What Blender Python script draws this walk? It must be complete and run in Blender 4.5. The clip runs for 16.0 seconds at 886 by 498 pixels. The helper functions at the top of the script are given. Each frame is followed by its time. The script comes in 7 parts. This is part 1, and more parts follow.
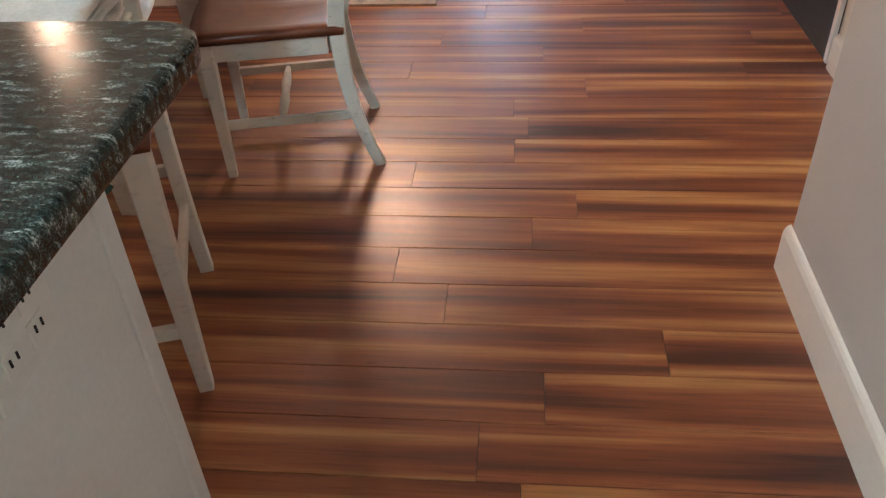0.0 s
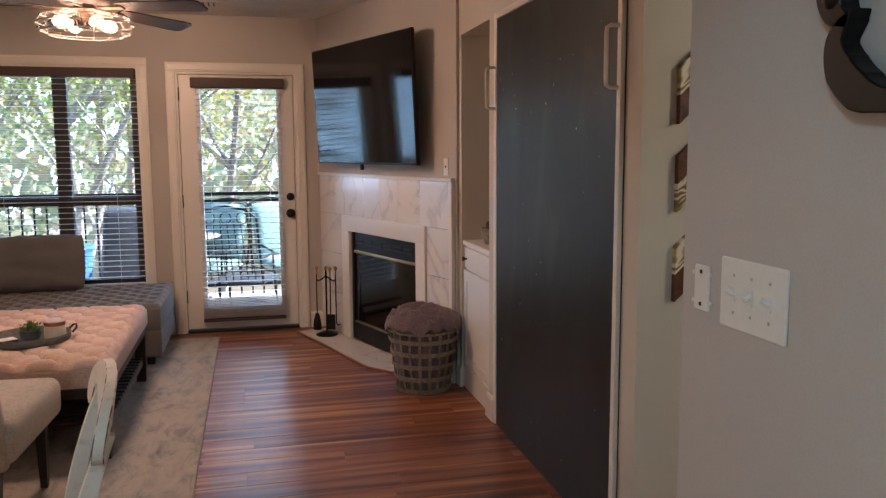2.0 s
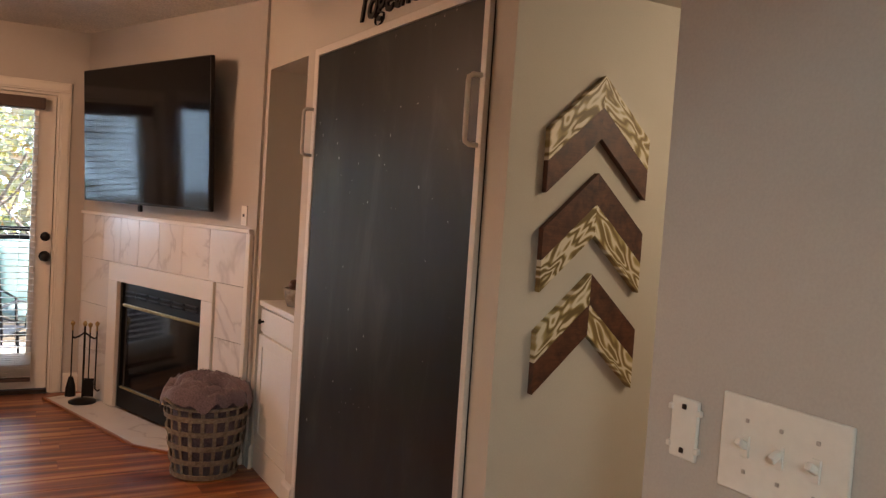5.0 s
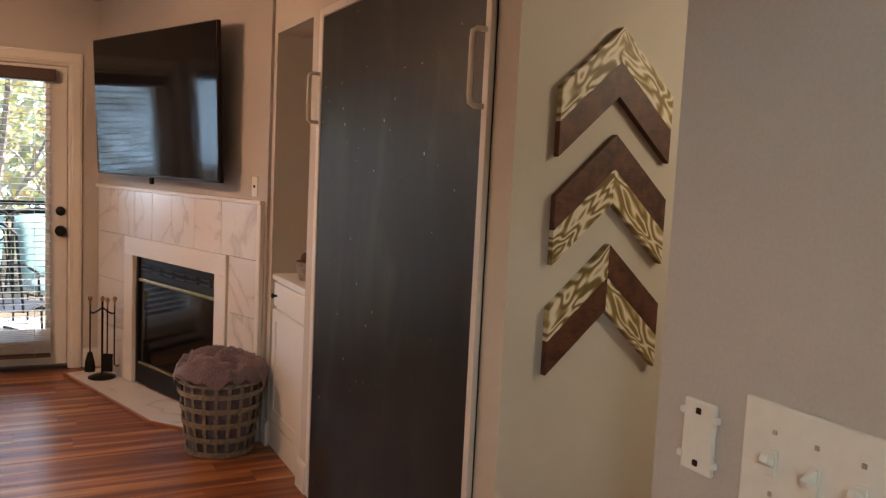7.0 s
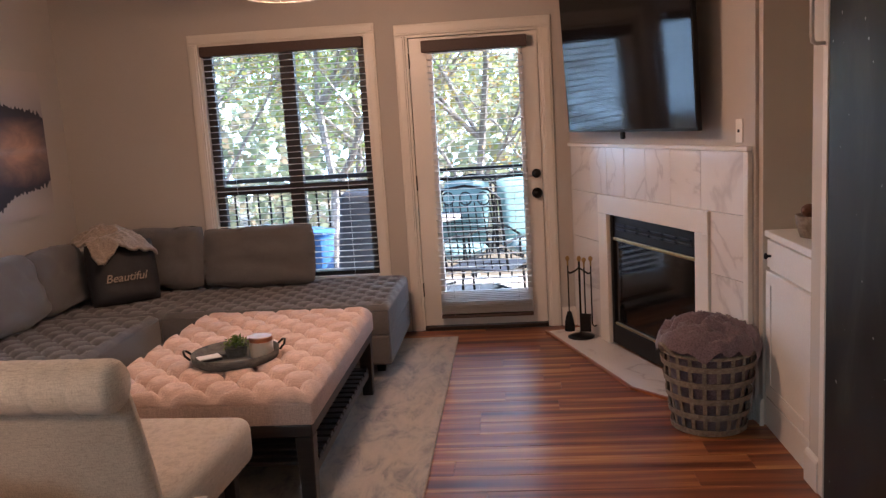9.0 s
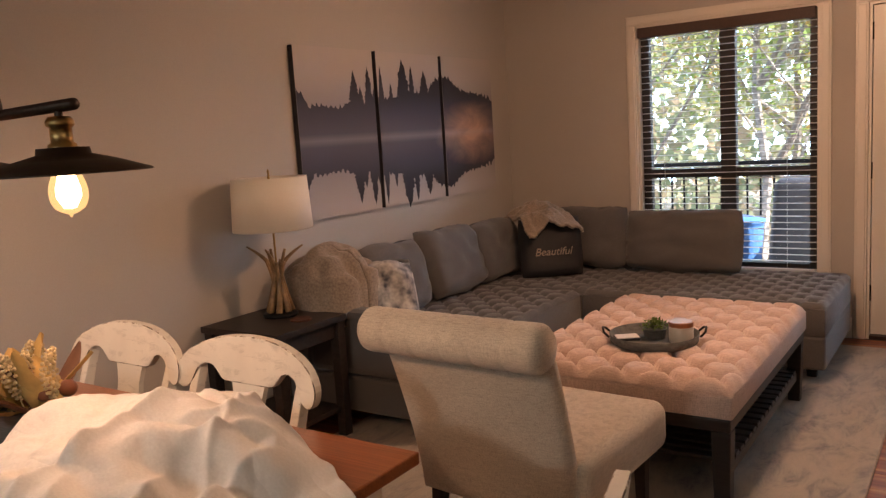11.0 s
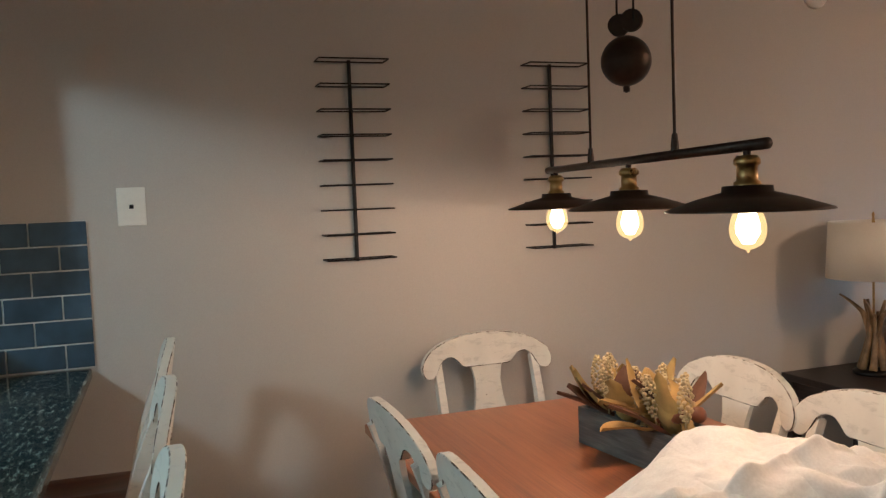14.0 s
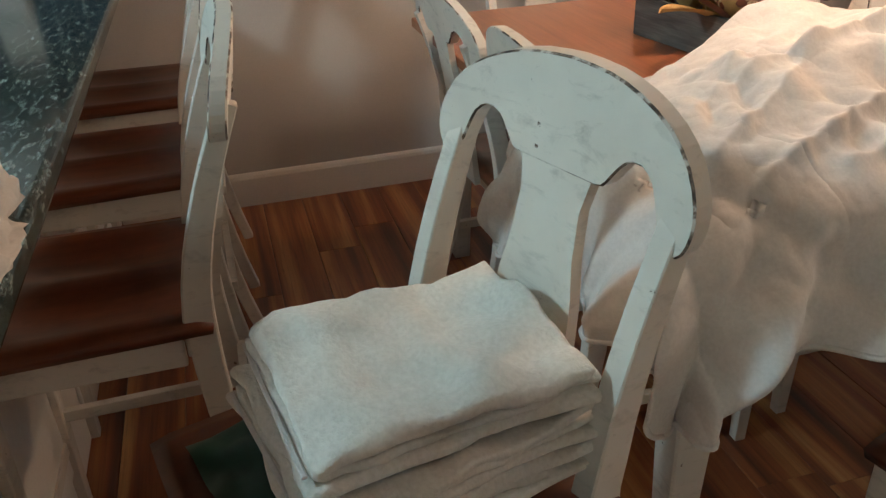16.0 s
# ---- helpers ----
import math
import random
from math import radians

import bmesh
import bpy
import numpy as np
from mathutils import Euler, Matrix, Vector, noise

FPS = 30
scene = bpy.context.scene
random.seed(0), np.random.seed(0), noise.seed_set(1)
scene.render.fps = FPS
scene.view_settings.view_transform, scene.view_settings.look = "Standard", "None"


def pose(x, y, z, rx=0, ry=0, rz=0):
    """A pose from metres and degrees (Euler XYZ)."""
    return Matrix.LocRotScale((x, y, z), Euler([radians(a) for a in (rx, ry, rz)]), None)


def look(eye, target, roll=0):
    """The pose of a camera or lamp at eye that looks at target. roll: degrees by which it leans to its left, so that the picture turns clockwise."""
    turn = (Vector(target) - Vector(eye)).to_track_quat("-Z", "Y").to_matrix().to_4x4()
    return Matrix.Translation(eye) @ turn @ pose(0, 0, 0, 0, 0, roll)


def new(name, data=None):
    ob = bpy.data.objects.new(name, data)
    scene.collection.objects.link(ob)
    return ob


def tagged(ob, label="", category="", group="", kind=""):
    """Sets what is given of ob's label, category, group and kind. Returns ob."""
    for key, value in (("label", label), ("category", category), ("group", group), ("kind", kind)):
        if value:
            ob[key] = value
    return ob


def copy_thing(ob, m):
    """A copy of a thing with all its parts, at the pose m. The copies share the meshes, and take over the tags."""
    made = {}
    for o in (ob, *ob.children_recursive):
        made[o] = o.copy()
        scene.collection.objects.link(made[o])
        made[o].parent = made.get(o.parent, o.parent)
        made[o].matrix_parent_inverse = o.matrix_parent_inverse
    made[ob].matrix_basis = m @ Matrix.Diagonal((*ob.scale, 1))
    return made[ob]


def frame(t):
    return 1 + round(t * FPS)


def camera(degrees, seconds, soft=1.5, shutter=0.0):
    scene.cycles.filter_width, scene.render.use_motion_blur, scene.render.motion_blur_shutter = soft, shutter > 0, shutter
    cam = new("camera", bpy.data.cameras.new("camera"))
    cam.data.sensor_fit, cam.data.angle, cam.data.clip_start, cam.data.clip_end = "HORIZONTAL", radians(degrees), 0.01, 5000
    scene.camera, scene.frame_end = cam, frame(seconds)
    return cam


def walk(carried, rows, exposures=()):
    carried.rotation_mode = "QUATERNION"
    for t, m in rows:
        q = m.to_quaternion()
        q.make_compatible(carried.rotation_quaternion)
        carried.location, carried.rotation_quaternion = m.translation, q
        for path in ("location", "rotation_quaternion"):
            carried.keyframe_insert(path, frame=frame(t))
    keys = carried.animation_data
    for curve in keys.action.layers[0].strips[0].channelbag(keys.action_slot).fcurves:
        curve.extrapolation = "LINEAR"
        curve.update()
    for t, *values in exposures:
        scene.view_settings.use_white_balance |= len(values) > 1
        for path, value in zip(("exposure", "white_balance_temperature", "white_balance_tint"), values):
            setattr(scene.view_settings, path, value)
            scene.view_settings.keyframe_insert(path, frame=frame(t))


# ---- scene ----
cam = camera(57.6, 16.0, 1.35)
PATH = [
    (0, (0.886, 0.456, 1.282), (0.707, 2.042, 0.077), -2.8),
    (0.5, (0.87, 0.525, 1.296), (0.788, 2.164, 0.152), -3.0),
    (1, (0.811, 0.655, 1.323), (1.062, 2.495, 0.581), -0.5),
    (1.5, (0.778, 0.716, 1.386), (1.246, 2.615, 0.966), 1.0),
    (2, (0.794, 0.787, 1.426), (1.251, 2.719, 1.182), -0.3),
    (2.5, (0.845, 0.89, 1.453), (1.282, 2.839, 1.353), -0.4),
    (3, (0.837, 1.017, 1.464), (1.306, 2.96, 1.381), 0.9),
    (3.5, (0.763, 1.167, 1.469), (1.507, 3.022, 1.399), 2.8),
    (4, (0.75, 1.238, 1.457), (1.73, 2.98, 1.401), 3.6),
    (6.5, (0.866, 1.356, 1.449), (1.804, 3.113, 1.267), 3.0),
    (7, (0.915, 1.406, 1.455), (1.826, 3.176, 1.261), 2.8),
    (7.5, (0.945, 1.508, 1.449), (1.824, 3.293, 1.245), 2.5),
    (8, (0.944, 1.655, 1.455), (1.628, 3.522, 1.241), 1.6),
    (8.5, (0.898, 1.74, 1.435), (1.198, 3.701, 1.18), -0.2),
    (8.7, (0.907, 1.777, 1.446), (1.001, 3.753, 1.155), -1.7),
    (10.8, (0.864, 1.866, 1.412), (-0.152, 3.564, 1.12), -3.5),
    (11, (0.854, 1.848, 1.415), (-0.262, 3.483, 1.134), -3.6),
    (11.5, (0.81, 1.813, 1.419), (-0.489, 3.31, 1.152), -3.3),
    (12, (0.766, 1.794, 1.417), (-0.667, 3.166, 1.161), -3.2),
    (12.5, (0.74, 1.769, 1.43), (-0.831, 2.981, 1.18), -2.8),
    (13, (0.722, 1.741, 1.434), (-0.959, 2.799, 1.203), -2.7),
    (13.5, (0.718, 1.7, 1.443), (-1.078, 2.568, 1.298), -2.4),
    (14, (0.707, 1.655, 1.43), (-1.179, 2.311, 1.306), -2.2),
    (14.5, (0.696, 1.638, 1.413), (-1.234, 2.144, 1.276), -2.1),
    (15, (0.694, 1.631, 1.38), (-1.214, 2.091, 0.998), -2.0),
    (15.5, (0.7, 1.634, 1.322), (-1.108, 2.084, 0.594), -2.2),
    (16, (0.699, 1.641, 1.29), (-0.999, 2.094, 0.335), -2.5),
]
EXPOSURES = [(0.0, 3.02, 5650, 11), (0.5, 3.36, 5350, 10), (1.0, 3.05, 5100, 9), (1.4, 2.62, 5500, 11), (2.0, 2.16, 5600, 12), (3.0, 2.08, 6300, 15), (4.0, 2.2, 6700, 18), (7.0, 2.3, 6500, 15), (8.0, 2.34, 6150, 14),
             (8.5, 2.2, 5600, 16), (11.0, 2.12, 6700, 18), (12.5, 2.08, 6450, 16), (13.5, 2.15, 5450, 5), (14.5, 2.24, 5400, 2), (15.0, 2.27, 5500, 3), (16.0, 2.38, 5450, 2)]
walk(cam, [(t, look(eye, target, roll)) for t, eye, target, roll in PATH], EXPOSURES)

# ---- world, sun, large lights ----
world = bpy.data.worlds.new("world")
scene.world = world
world.use_nodes = True
wn = world.node_tree.nodes
sky = wn.new("ShaderNodeTexSky")
sky.sky_type = "NISHITA"
sky.sun_disc = False
sky.sun_elevation, sky.sun_rotation = radians(38), radians(88.5)
world.node_tree.links.new(sky.outputs["Color"], wn["Background"].inputs["Color"])
wn["Background"].inputs["Strength"].default_value = 0.15
sun = new("sun", bpy.data.lights.new("sun", "SUN"))
sun.data.energy, sun.data.angle, sun.data.color = 5.0, radians(0.6), (1.0, 0.95, 0.86)
sun.matrix_basis = look((0, 0, 0), (-0.75, -0.02, -0.586))
LAMP_WARM = (1.0, 0.58, 0.34)
PENDANT_W, FAN_W, KITCHEN_W, HALL_FILL_W = 1.7, 4.1, 17.5, 3.6


def point_lamp(name, at, watts, colour, radius=0.03):
    lamp = new(name, bpy.data.lights.new(name, "POINT"))
    lamp.data.energy, lamp.data.color, lamp.data.shadow_soft_size = watts, colour, radius
    lamp.location = at
    return lamp


# ---- materials ----
def nodes_of(name, rough=0.5, metal=0.0):
    m = bpy.data.materials.new(name)
    m.use_nodes = True
    b = m.node_tree.nodes["Principled BSDF"]
    b.inputs["Roughness"].default_value, b.inputs["Metallic"].default_value = rough, metal
    return m, m.node_tree.nodes, m.node_tree.links, b


def ramp(n, stops):
    r = n.new("ShaderNodeValToRGB")
    while len(r.color_ramp.elements) < len(stops):
        r.color_ramp.elements.new(0.5)
    for e, (p, c) in zip(r.color_ramp.elements, stops):
        e.position, e.color = p, (*c, 1)
    return r


def coords(n, l, scale=(1, 1, 1), rot=(0, 0, 0), kind="Object", move=None):
    c, mp = n.new("ShaderNodeTexCoord"), n.new("ShaderNodeMapping")
    mp.inputs["Scale"].default_value, mp.inputs["Rotation"].default_value = scale, rot
    l.new(c.outputs[kind], mp.inputs["Vector"])
    if move:
        l.new(move, mp.inputs["Location"])
    return mp.outputs["Vector"]


def noise_tex(n, l, vec, scale, detail=4, rough=0.55, dist=0.0):
    t = n.new("ShaderNodeTexNoise")
    t.inputs["Scale"].default_value, t.inputs["Detail"].default_value = scale, detail
    t.inputs["Roughness"].default_value, t.inputs["Distortion"].default_value = rough, dist
    l.new(vec, t.inputs["Vector"])
    return t.outputs["Fac"]


def mix(n, l, fac, a, b, mode="MIX"):
    x = n.new("ShaderNodeMix")
    x.data_type, x.blend_type = "RGBA", mode
    for sock, v in ((x.inputs[0], fac), (x.inputs[6], a), (x.inputs[7], b)):
        if isinstance(v, (float, int)):
            sock.default_value = v
        elif isinstance(v, tuple):
            sock.default_value = (*v, 1)
        else:
            l.new(v, sock)
    return x.outputs[2]


def bump(n, l, b, height, strength=0.3, distance=0.002):
    bp = n.new("ShaderNodeBump")
    bp.inputs["Strength"].default_value, bp.inputs["Distance"].default_value = strength, distance
    l.new(height, bp.inputs["Height"])
    l.new(bp.outputs["Normal"], b.inputs["Normal"])


def random_of(n):
    return n.new("ShaderNodeObjectInfo").outputs["Random"]


def plain(name, c, rough=0.5, metal=0.0, vary=0.12, grain=60.0, big=3.0, relief=0.15, dist=0.001, stretch=(1, 1, 1)):
    """A surface of one colour with fine grain and broad stains."""
    m, n, l, b = nodes_of(name, rough, metal)
    v = coords(n, l, stretch)
    fine, broad = noise_tex(n, l, v, grain, 5), noise_tex(n, l, v, big, 3)
    d = tuple(max(0, x * (1 - vary)) for x in c)
    e = tuple(min(1, x * (1 + vary)) for x in c)
    r1, r2 = ramp(n, [(0.3, d), (0.7, e)]), ramp(n, [(0.3, (1 - vary,) * 3), (0.75, (1, 1, 1))])
    l.new(fine, r1.inputs[0]), l.new(broad, r2.inputs[0])
    l.new(mix(n, l, 1.0, r1.outputs[0], r2.outputs[0], "MULTIPLY"), b.inputs["Base Color"])
    rr = n.new("ShaderNodeMapRange")
    rr.inputs[3].default_value, rr.inputs[4].default_value = max(0.02, rough - 0.08), min(1, rough + 0.08)
    l.new(broad, rr.inputs[0]), l.new(rr.outputs[0], b.inputs["Roughness"])
    if relief:
        bump(n, l, b, fine, relief, dist)
    return m


def wood(name, stops, rough=0.35, grain=(2, 30, 30), scale=2.2, relief=0.1, per_piece=True, coat=0.0):
    m, n, l, b = nodes_of(name, rough)
    mul = n.new("ShaderNodeVectorMath")
    mul.operation = "SCALE"
    mul.inputs[0].default_value = (37.0, 17.0, 11.0)
    l.new(random_of(n), mul.inputs["Scale"])
    v = coords(n, l, grain, move=mul.outputs[0] if per_piece else None)
    f = noise_tex(n, l, v, scale, 6, 0.6, 0.4)
    r = ramp(n, stops)
    l.new(f, r.inputs[0])
    v2 = coords(n, l, (grain[0] * 0.8, grain[1] * 8, grain[2] * 8))
    f2 = noise_tex(n, l, v2, scale, 3)
    r2 = ramp(n, [(0.3, (0.72, 0.7, 0.68)), (0.6, (1, 1, 1))])
    l.new(f2, r2.inputs[0])
    l.new(mix(n, l, 1.0, r.outputs[0], r2.outputs[0], "MULTIPLY"), b.inputs["Base Color"])
    b.inputs["Coat Weight"].default_value = coat
    b.inputs["Coat Roughness"].default_value = 0.15
    bump(n, l, b, f2, relief, 0.001)
    return m


def cloth(name, c, c2, weave=900.0, rough=0.9, big=5.0, relief=0.35, slub=False):
    m, n, l, b = nodes_of(name, rough)
    v = coords(n, l)
    fine, broad = noise_tex(n, l, v, weave * 0.35, 2), noise_tex(n, l, v, big, 4)
    r = ramp(n, [(0.3, c), (0.7, c2)])
    l.new(fine, r.inputs[0])
    r2 = ramp(n, [(0.3, (0.85, 0.85, 0.85)), (0.7, (1, 1, 1))])
    l.new(broad, r2.inputs[0])
    out = mix(n, l, 1.0, r.outputs[0], r2.outputs[0], "MULTIPLY")
    if slub:
        for sc in ((40, 40, 420), (420, 420, 40)):
            r3 = ramp(n, [(0.36, (0.84, 0.83, 0.81)), (0.56, (1.03, 1.03, 1.02))])
            l.new(noise_tex(n, l, coords(n, l, sc), 1.0, 3, 0.6), r3.inputs[0])
            out = mix(n, l, 1.0, out, r3.outputs[0], "MULTIPLY")
    l.new(out, b.inputs["Base Color"])
    b.inputs["Sheen Weight"].default_value = 0.25
    bump(n, l, b, fine, relief, 0.002)
    return m


def floor_wood():
    """Reclaimed plank: lengthwise bands of red-brown, tan and dark streaks, each plank its own."""
    m, n, l, b = nodes_of("plank_wood", 0.3)
    mul = n.new("ShaderNodeVectorMath")
    mul.operation = "SCALE"
    mul.inputs[0].default_value = (61.0, 23.0, 0.0)
    l.new(random_of(n), mul.inputs["Scale"])
    v = coords(n, l, (0.4, 9.0, 1), move=mul.outputs[0])
    band = noise_tex(n, l, v, 1.6, 3, 0.5, 0.3)
    r = ramp(n, [(0.30, (0.065, 0.020, 0.011)), (0.41, (0.18, 0.050, 0.020)), (0.52, (0.29, 0.092, 0.032)), (0.60, (0.42, 0.175, 0.056)), (0.72, (0.58, 0.32, 0.12))])
    l.new(band, r.inputs[0])
    v2 = coords(n, l, (3.0, 90.0, 1), move=mul.outputs[0])
    streak = noise_tex(n, l, v2, 1.5, 6, 0.65, 0.6)
    r2 = ramp(n, [(0.25, (0.55, 0.48, 0.46)), (0.5, (0.97, 0.96, 0.96)), (0.8, (1.12, 1.1, 1.05))])
    l.new(streak, r2.inputs[0])
    v3 = coords(n, l, (2.2, 9.0, 1), move=mul.outputs[0])
    knot = noise_tex(n, l, v3, 3.0, 2)
    r3 = ramp(n, [(0.16, (0.25, 0.2, 0.2)), (0.26, (1, 1, 1))])
    l.new(knot, r3.inputs[0])
    c = mix(n, l, 1.0, r.outputs[0], r2.outputs[0], "MULTIPLY")
    l.new(mix(n, l, 1.0, c, r3.outputs[0], "MULTIPLY"), b.inputs["Base Color"])
    rr = n.new("ShaderNodeMapRange")
    rr.inputs[3].default_value, rr.inputs[4].default_value = 0.34, 0.48
    l.new(streak, rr.inputs[0]), l.new(rr.outputs[0], b.inputs["Roughness"])
    b.inputs["Coat Weight"].default_value, b.inputs["Coat Roughness"].default_value = 0.36, 0.26
    bump(n, l, b, streak, 0.07, 0.001)
    return m


def granite():
    m, n, l, b = nodes_of("granite", 0.14)
    v = coords(n, l, (0.8, 2.6, 1.6), (0, 0, 0.5))
    f = noise_tex(n, l, v, 30.0, 12, 0.80, 0.3)
    r = ramp(n, [(0.36, (0.005, 0.008, 0.007)), (0.46, (0.022, 0.034, 0.030)), (0.53, (0.05, 0.066, 0.06)), (0.60, (0.24, 0.27, 0.25)), (0.72, (0.50, 0.50, 0.47))])
    l.new(f, r.inputs[0])
    sp = noise_tex(n, l, coords(n, l), 420.0, 2)
    r2 = ramp(n, [(0.38, (0.2, 0.3, 0.3)), (0.58, (1.3, 1.3, 1.3))])
    l.new(sp, r2.inputs[0])
    l.new(mix(n, l, 1.0, r.outputs[0], r2.outputs[0], "MULTIPLY"), b.inputs["Base Color"])
    return m


def marble():
    m, n, l, b = nodes_of("marble", 0.16)
    mul = n.new("ShaderNodeVectorMath")
    mul.operation = "SCALE"
    mul.inputs[0].default_value = (7.0, 13.0, 5.0)
    l.new(random_of(n), mul.inputs["Scale"])
    v = coords(n, l, (1, 1, 1), (0.4, 0.7, 0.6), move=mul.outputs[0])
    f = noise_tex(n, l, v, 1.1, 6, 0.55, 1.2)
    r = ramp(n, [(0.30, (0.74, 0.71, 0.67)), (0.475, (0.71, 0.675, 0.635)), (0.5, (0.56, 0.52, 0.49)), (0.525, (0.72, 0.685, 0.645)), (0.8, (0.78, 0.76, 0.72))])
    l.new(f, r.inputs[0])
    l.new(r.outputs[0], b.inputs["Base Color"])
    return m


def distressed(name, c=(0.72, 0.69, 0.62)):
    """Chalky white paint, rubbed through to dark at worn spots and edges."""
    m, n, l, b = nodes_of(name, 0.55)
    v = coords(n, l)
    broad = noise_tex(n, l, v, 7.0, 4)
    r = ramp(n, [(0.3, tuple(x * 0.86 for x in c)), (0.7, c)])
    l.new(broad, r.inputs[0])
    wear = noise_tex(n, l, v, 42.0, 5, 0.7)
    r2 = ramp(n, [(0.29, (0.12, 0.07, 0.04)), (0.325, (1, 1, 1))])
    l.new(wear, r2.inputs[0])
    e = mix(n, l, 1.0, r.outputs[0], r2.outputs[0], "MULTIPLY")
    smudge = ramp(n, [(0.30, (0.62, 0.62, 0.62)), (0.46, (1, 1, 1))])
    l.new(noise_tex(n, l, coords(n, l, (1, 1, 2.5)), 16.0, 6, 0.7, 0.5), smudge.inputs[0])
    l.new(mix(n, l, 0.7, e, mix(n, l, 1.0, e, smudge.outputs[0], "MULTIPLY")), b.inputs["Base Color"])
    bump(n, l, b, wear, 0.2, 0.0015)
    return m


def worn_paint():
    """Paint along an eased edge, rubbed off in broken runs."""
    m, n, l, b = nodes_of("worn_edge", 0.6)
    v = coords(n, l)
    f = noise_tex(n, l, v, 22.0, 6, 0.7)
    r = ramp(n, [(0.44, (0.045, 0.030, 0.022)), (0.50, (0.20, 0.15, 0.11)), (0.56, (0.66, 0.63, 0.57))])
    l.new(f, r.inputs[0]), l.new(r.outputs[0], b.inputs["Base Color"])
    bump(n, l, b, f, 0.4, 0.002)
    return m


def chalkboard():
    m, n, l, b = nodes_of("chalkboard", 0.36)
    b.inputs["Specular IOR Level"].default_value = 0.28
    v = coords(n, l, (1, 2.2, 0.7))
    f = noise_tex(n, l, v, 2.0, 7, 0.62, 0.7)
    r = ramp(n, [(0.3, (0.008, 0.008, 0.008)), (0.55, (0.016, 0.019, 0.017)), (0.70, (0.040, 0.046, 0.040))])
    l.new(f, r.inputs[0])
    spot = noise_tex(n, l, coords(n, l), 38.0, 1)
    r2 = ramp(n, [(0.775, (0, 0, 0)), (0.80, (0.4, 0.4, 0.38))])
    l.new(spot, r2.inputs[0])
    l.new(mix(n, l, 1.0, r.outputs[0], r2.outputs[0], "ADD"), b.inputs["Base Color"])
    bump(n, l, b, f, 0.1, 0.002)
    return m


def rug_wool():
    m, n, l, b = nodes_of("rug_wool", 0.95)
    v = coords(n, l)
    f = noise_tex(n, l, coords(n, l, (2.2, 1.0, 1)), 4.0, 9, 0.78, 0.5)
    r = ramp(n, [(0.30, (0.17, 0.18, 0.21)), (0.42, (0.36, 0.35, 0.34)), (0.52, (0.50, 0.46, 0.41)), (0.75, (0.60, 0.54, 0.47))])
    l.new(f, r.inputs[0])
    w = noise_tex(n, l, coords(n, l, (1, 3, 1)), 260.0, 2)
    r2 = ramp(n, [(0.3, (0.75, 0.75, 0.75)), (0.7, (1, 1, 1))])
    l.new(w, r2.inputs[0])
    l.new(mix(n, l, 1.0, r.outputs[0], r2.outputs[0], "MULTIPLY"), b.inputs["Base Color"])
    bump(n, l, b, w, 0.5, 0.003)
    return m


def chevron_wood(name, stops, angle):
    """Burnt plank with wandering grain rings along its length."""
    m, n, l, b = nodes_of(name, 0.5)
    v = coords(n, l, (1, 1, 1), (0, angle, 0))
    sep = n.new("ShaderNodeSeparateXYZ")
    l.new(v, sep.inputs[0])
    comb = n.new("ShaderNodeCombineXYZ")
    squeeze = n.new("ShaderNodeMath")
    squeeze.operation = "MULTIPLY"
    squeeze.inputs[1].default_value = 0.35
    l.new(sep.outputs[0], squeeze.inputs[0])
    l.new(squeeze.outputs[0], comb.inputs[0]), l.new(sep.outputs[2], comb.inputs[2])
    f = noise_tex(n, l, comb.outputs[0], 16.0, 2, 0.5, 0.4)
    rings_ = n.new("ShaderNodeMath")
    rings_.operation = "MULTIPLY"
    rings_.inputs[1].default_value = 9.0
    l.new(f, rings_.inputs[0])
    fold = n.new("ShaderNodeMath")
    fold.operation = "PINGPONG"
    fold.inputs[1].default_value = 0.5
    l.new(rings_.outputs[0], fold.inputs[0])
    r = ramp(n, stops)
    l.new(fold.outputs[0], r.inputs[0])
    l.new(r.outputs[0], b.inputs["Base Color"])
    bump(n, l, b, fold.outputs[0], 0.2, 0.002)
    return m


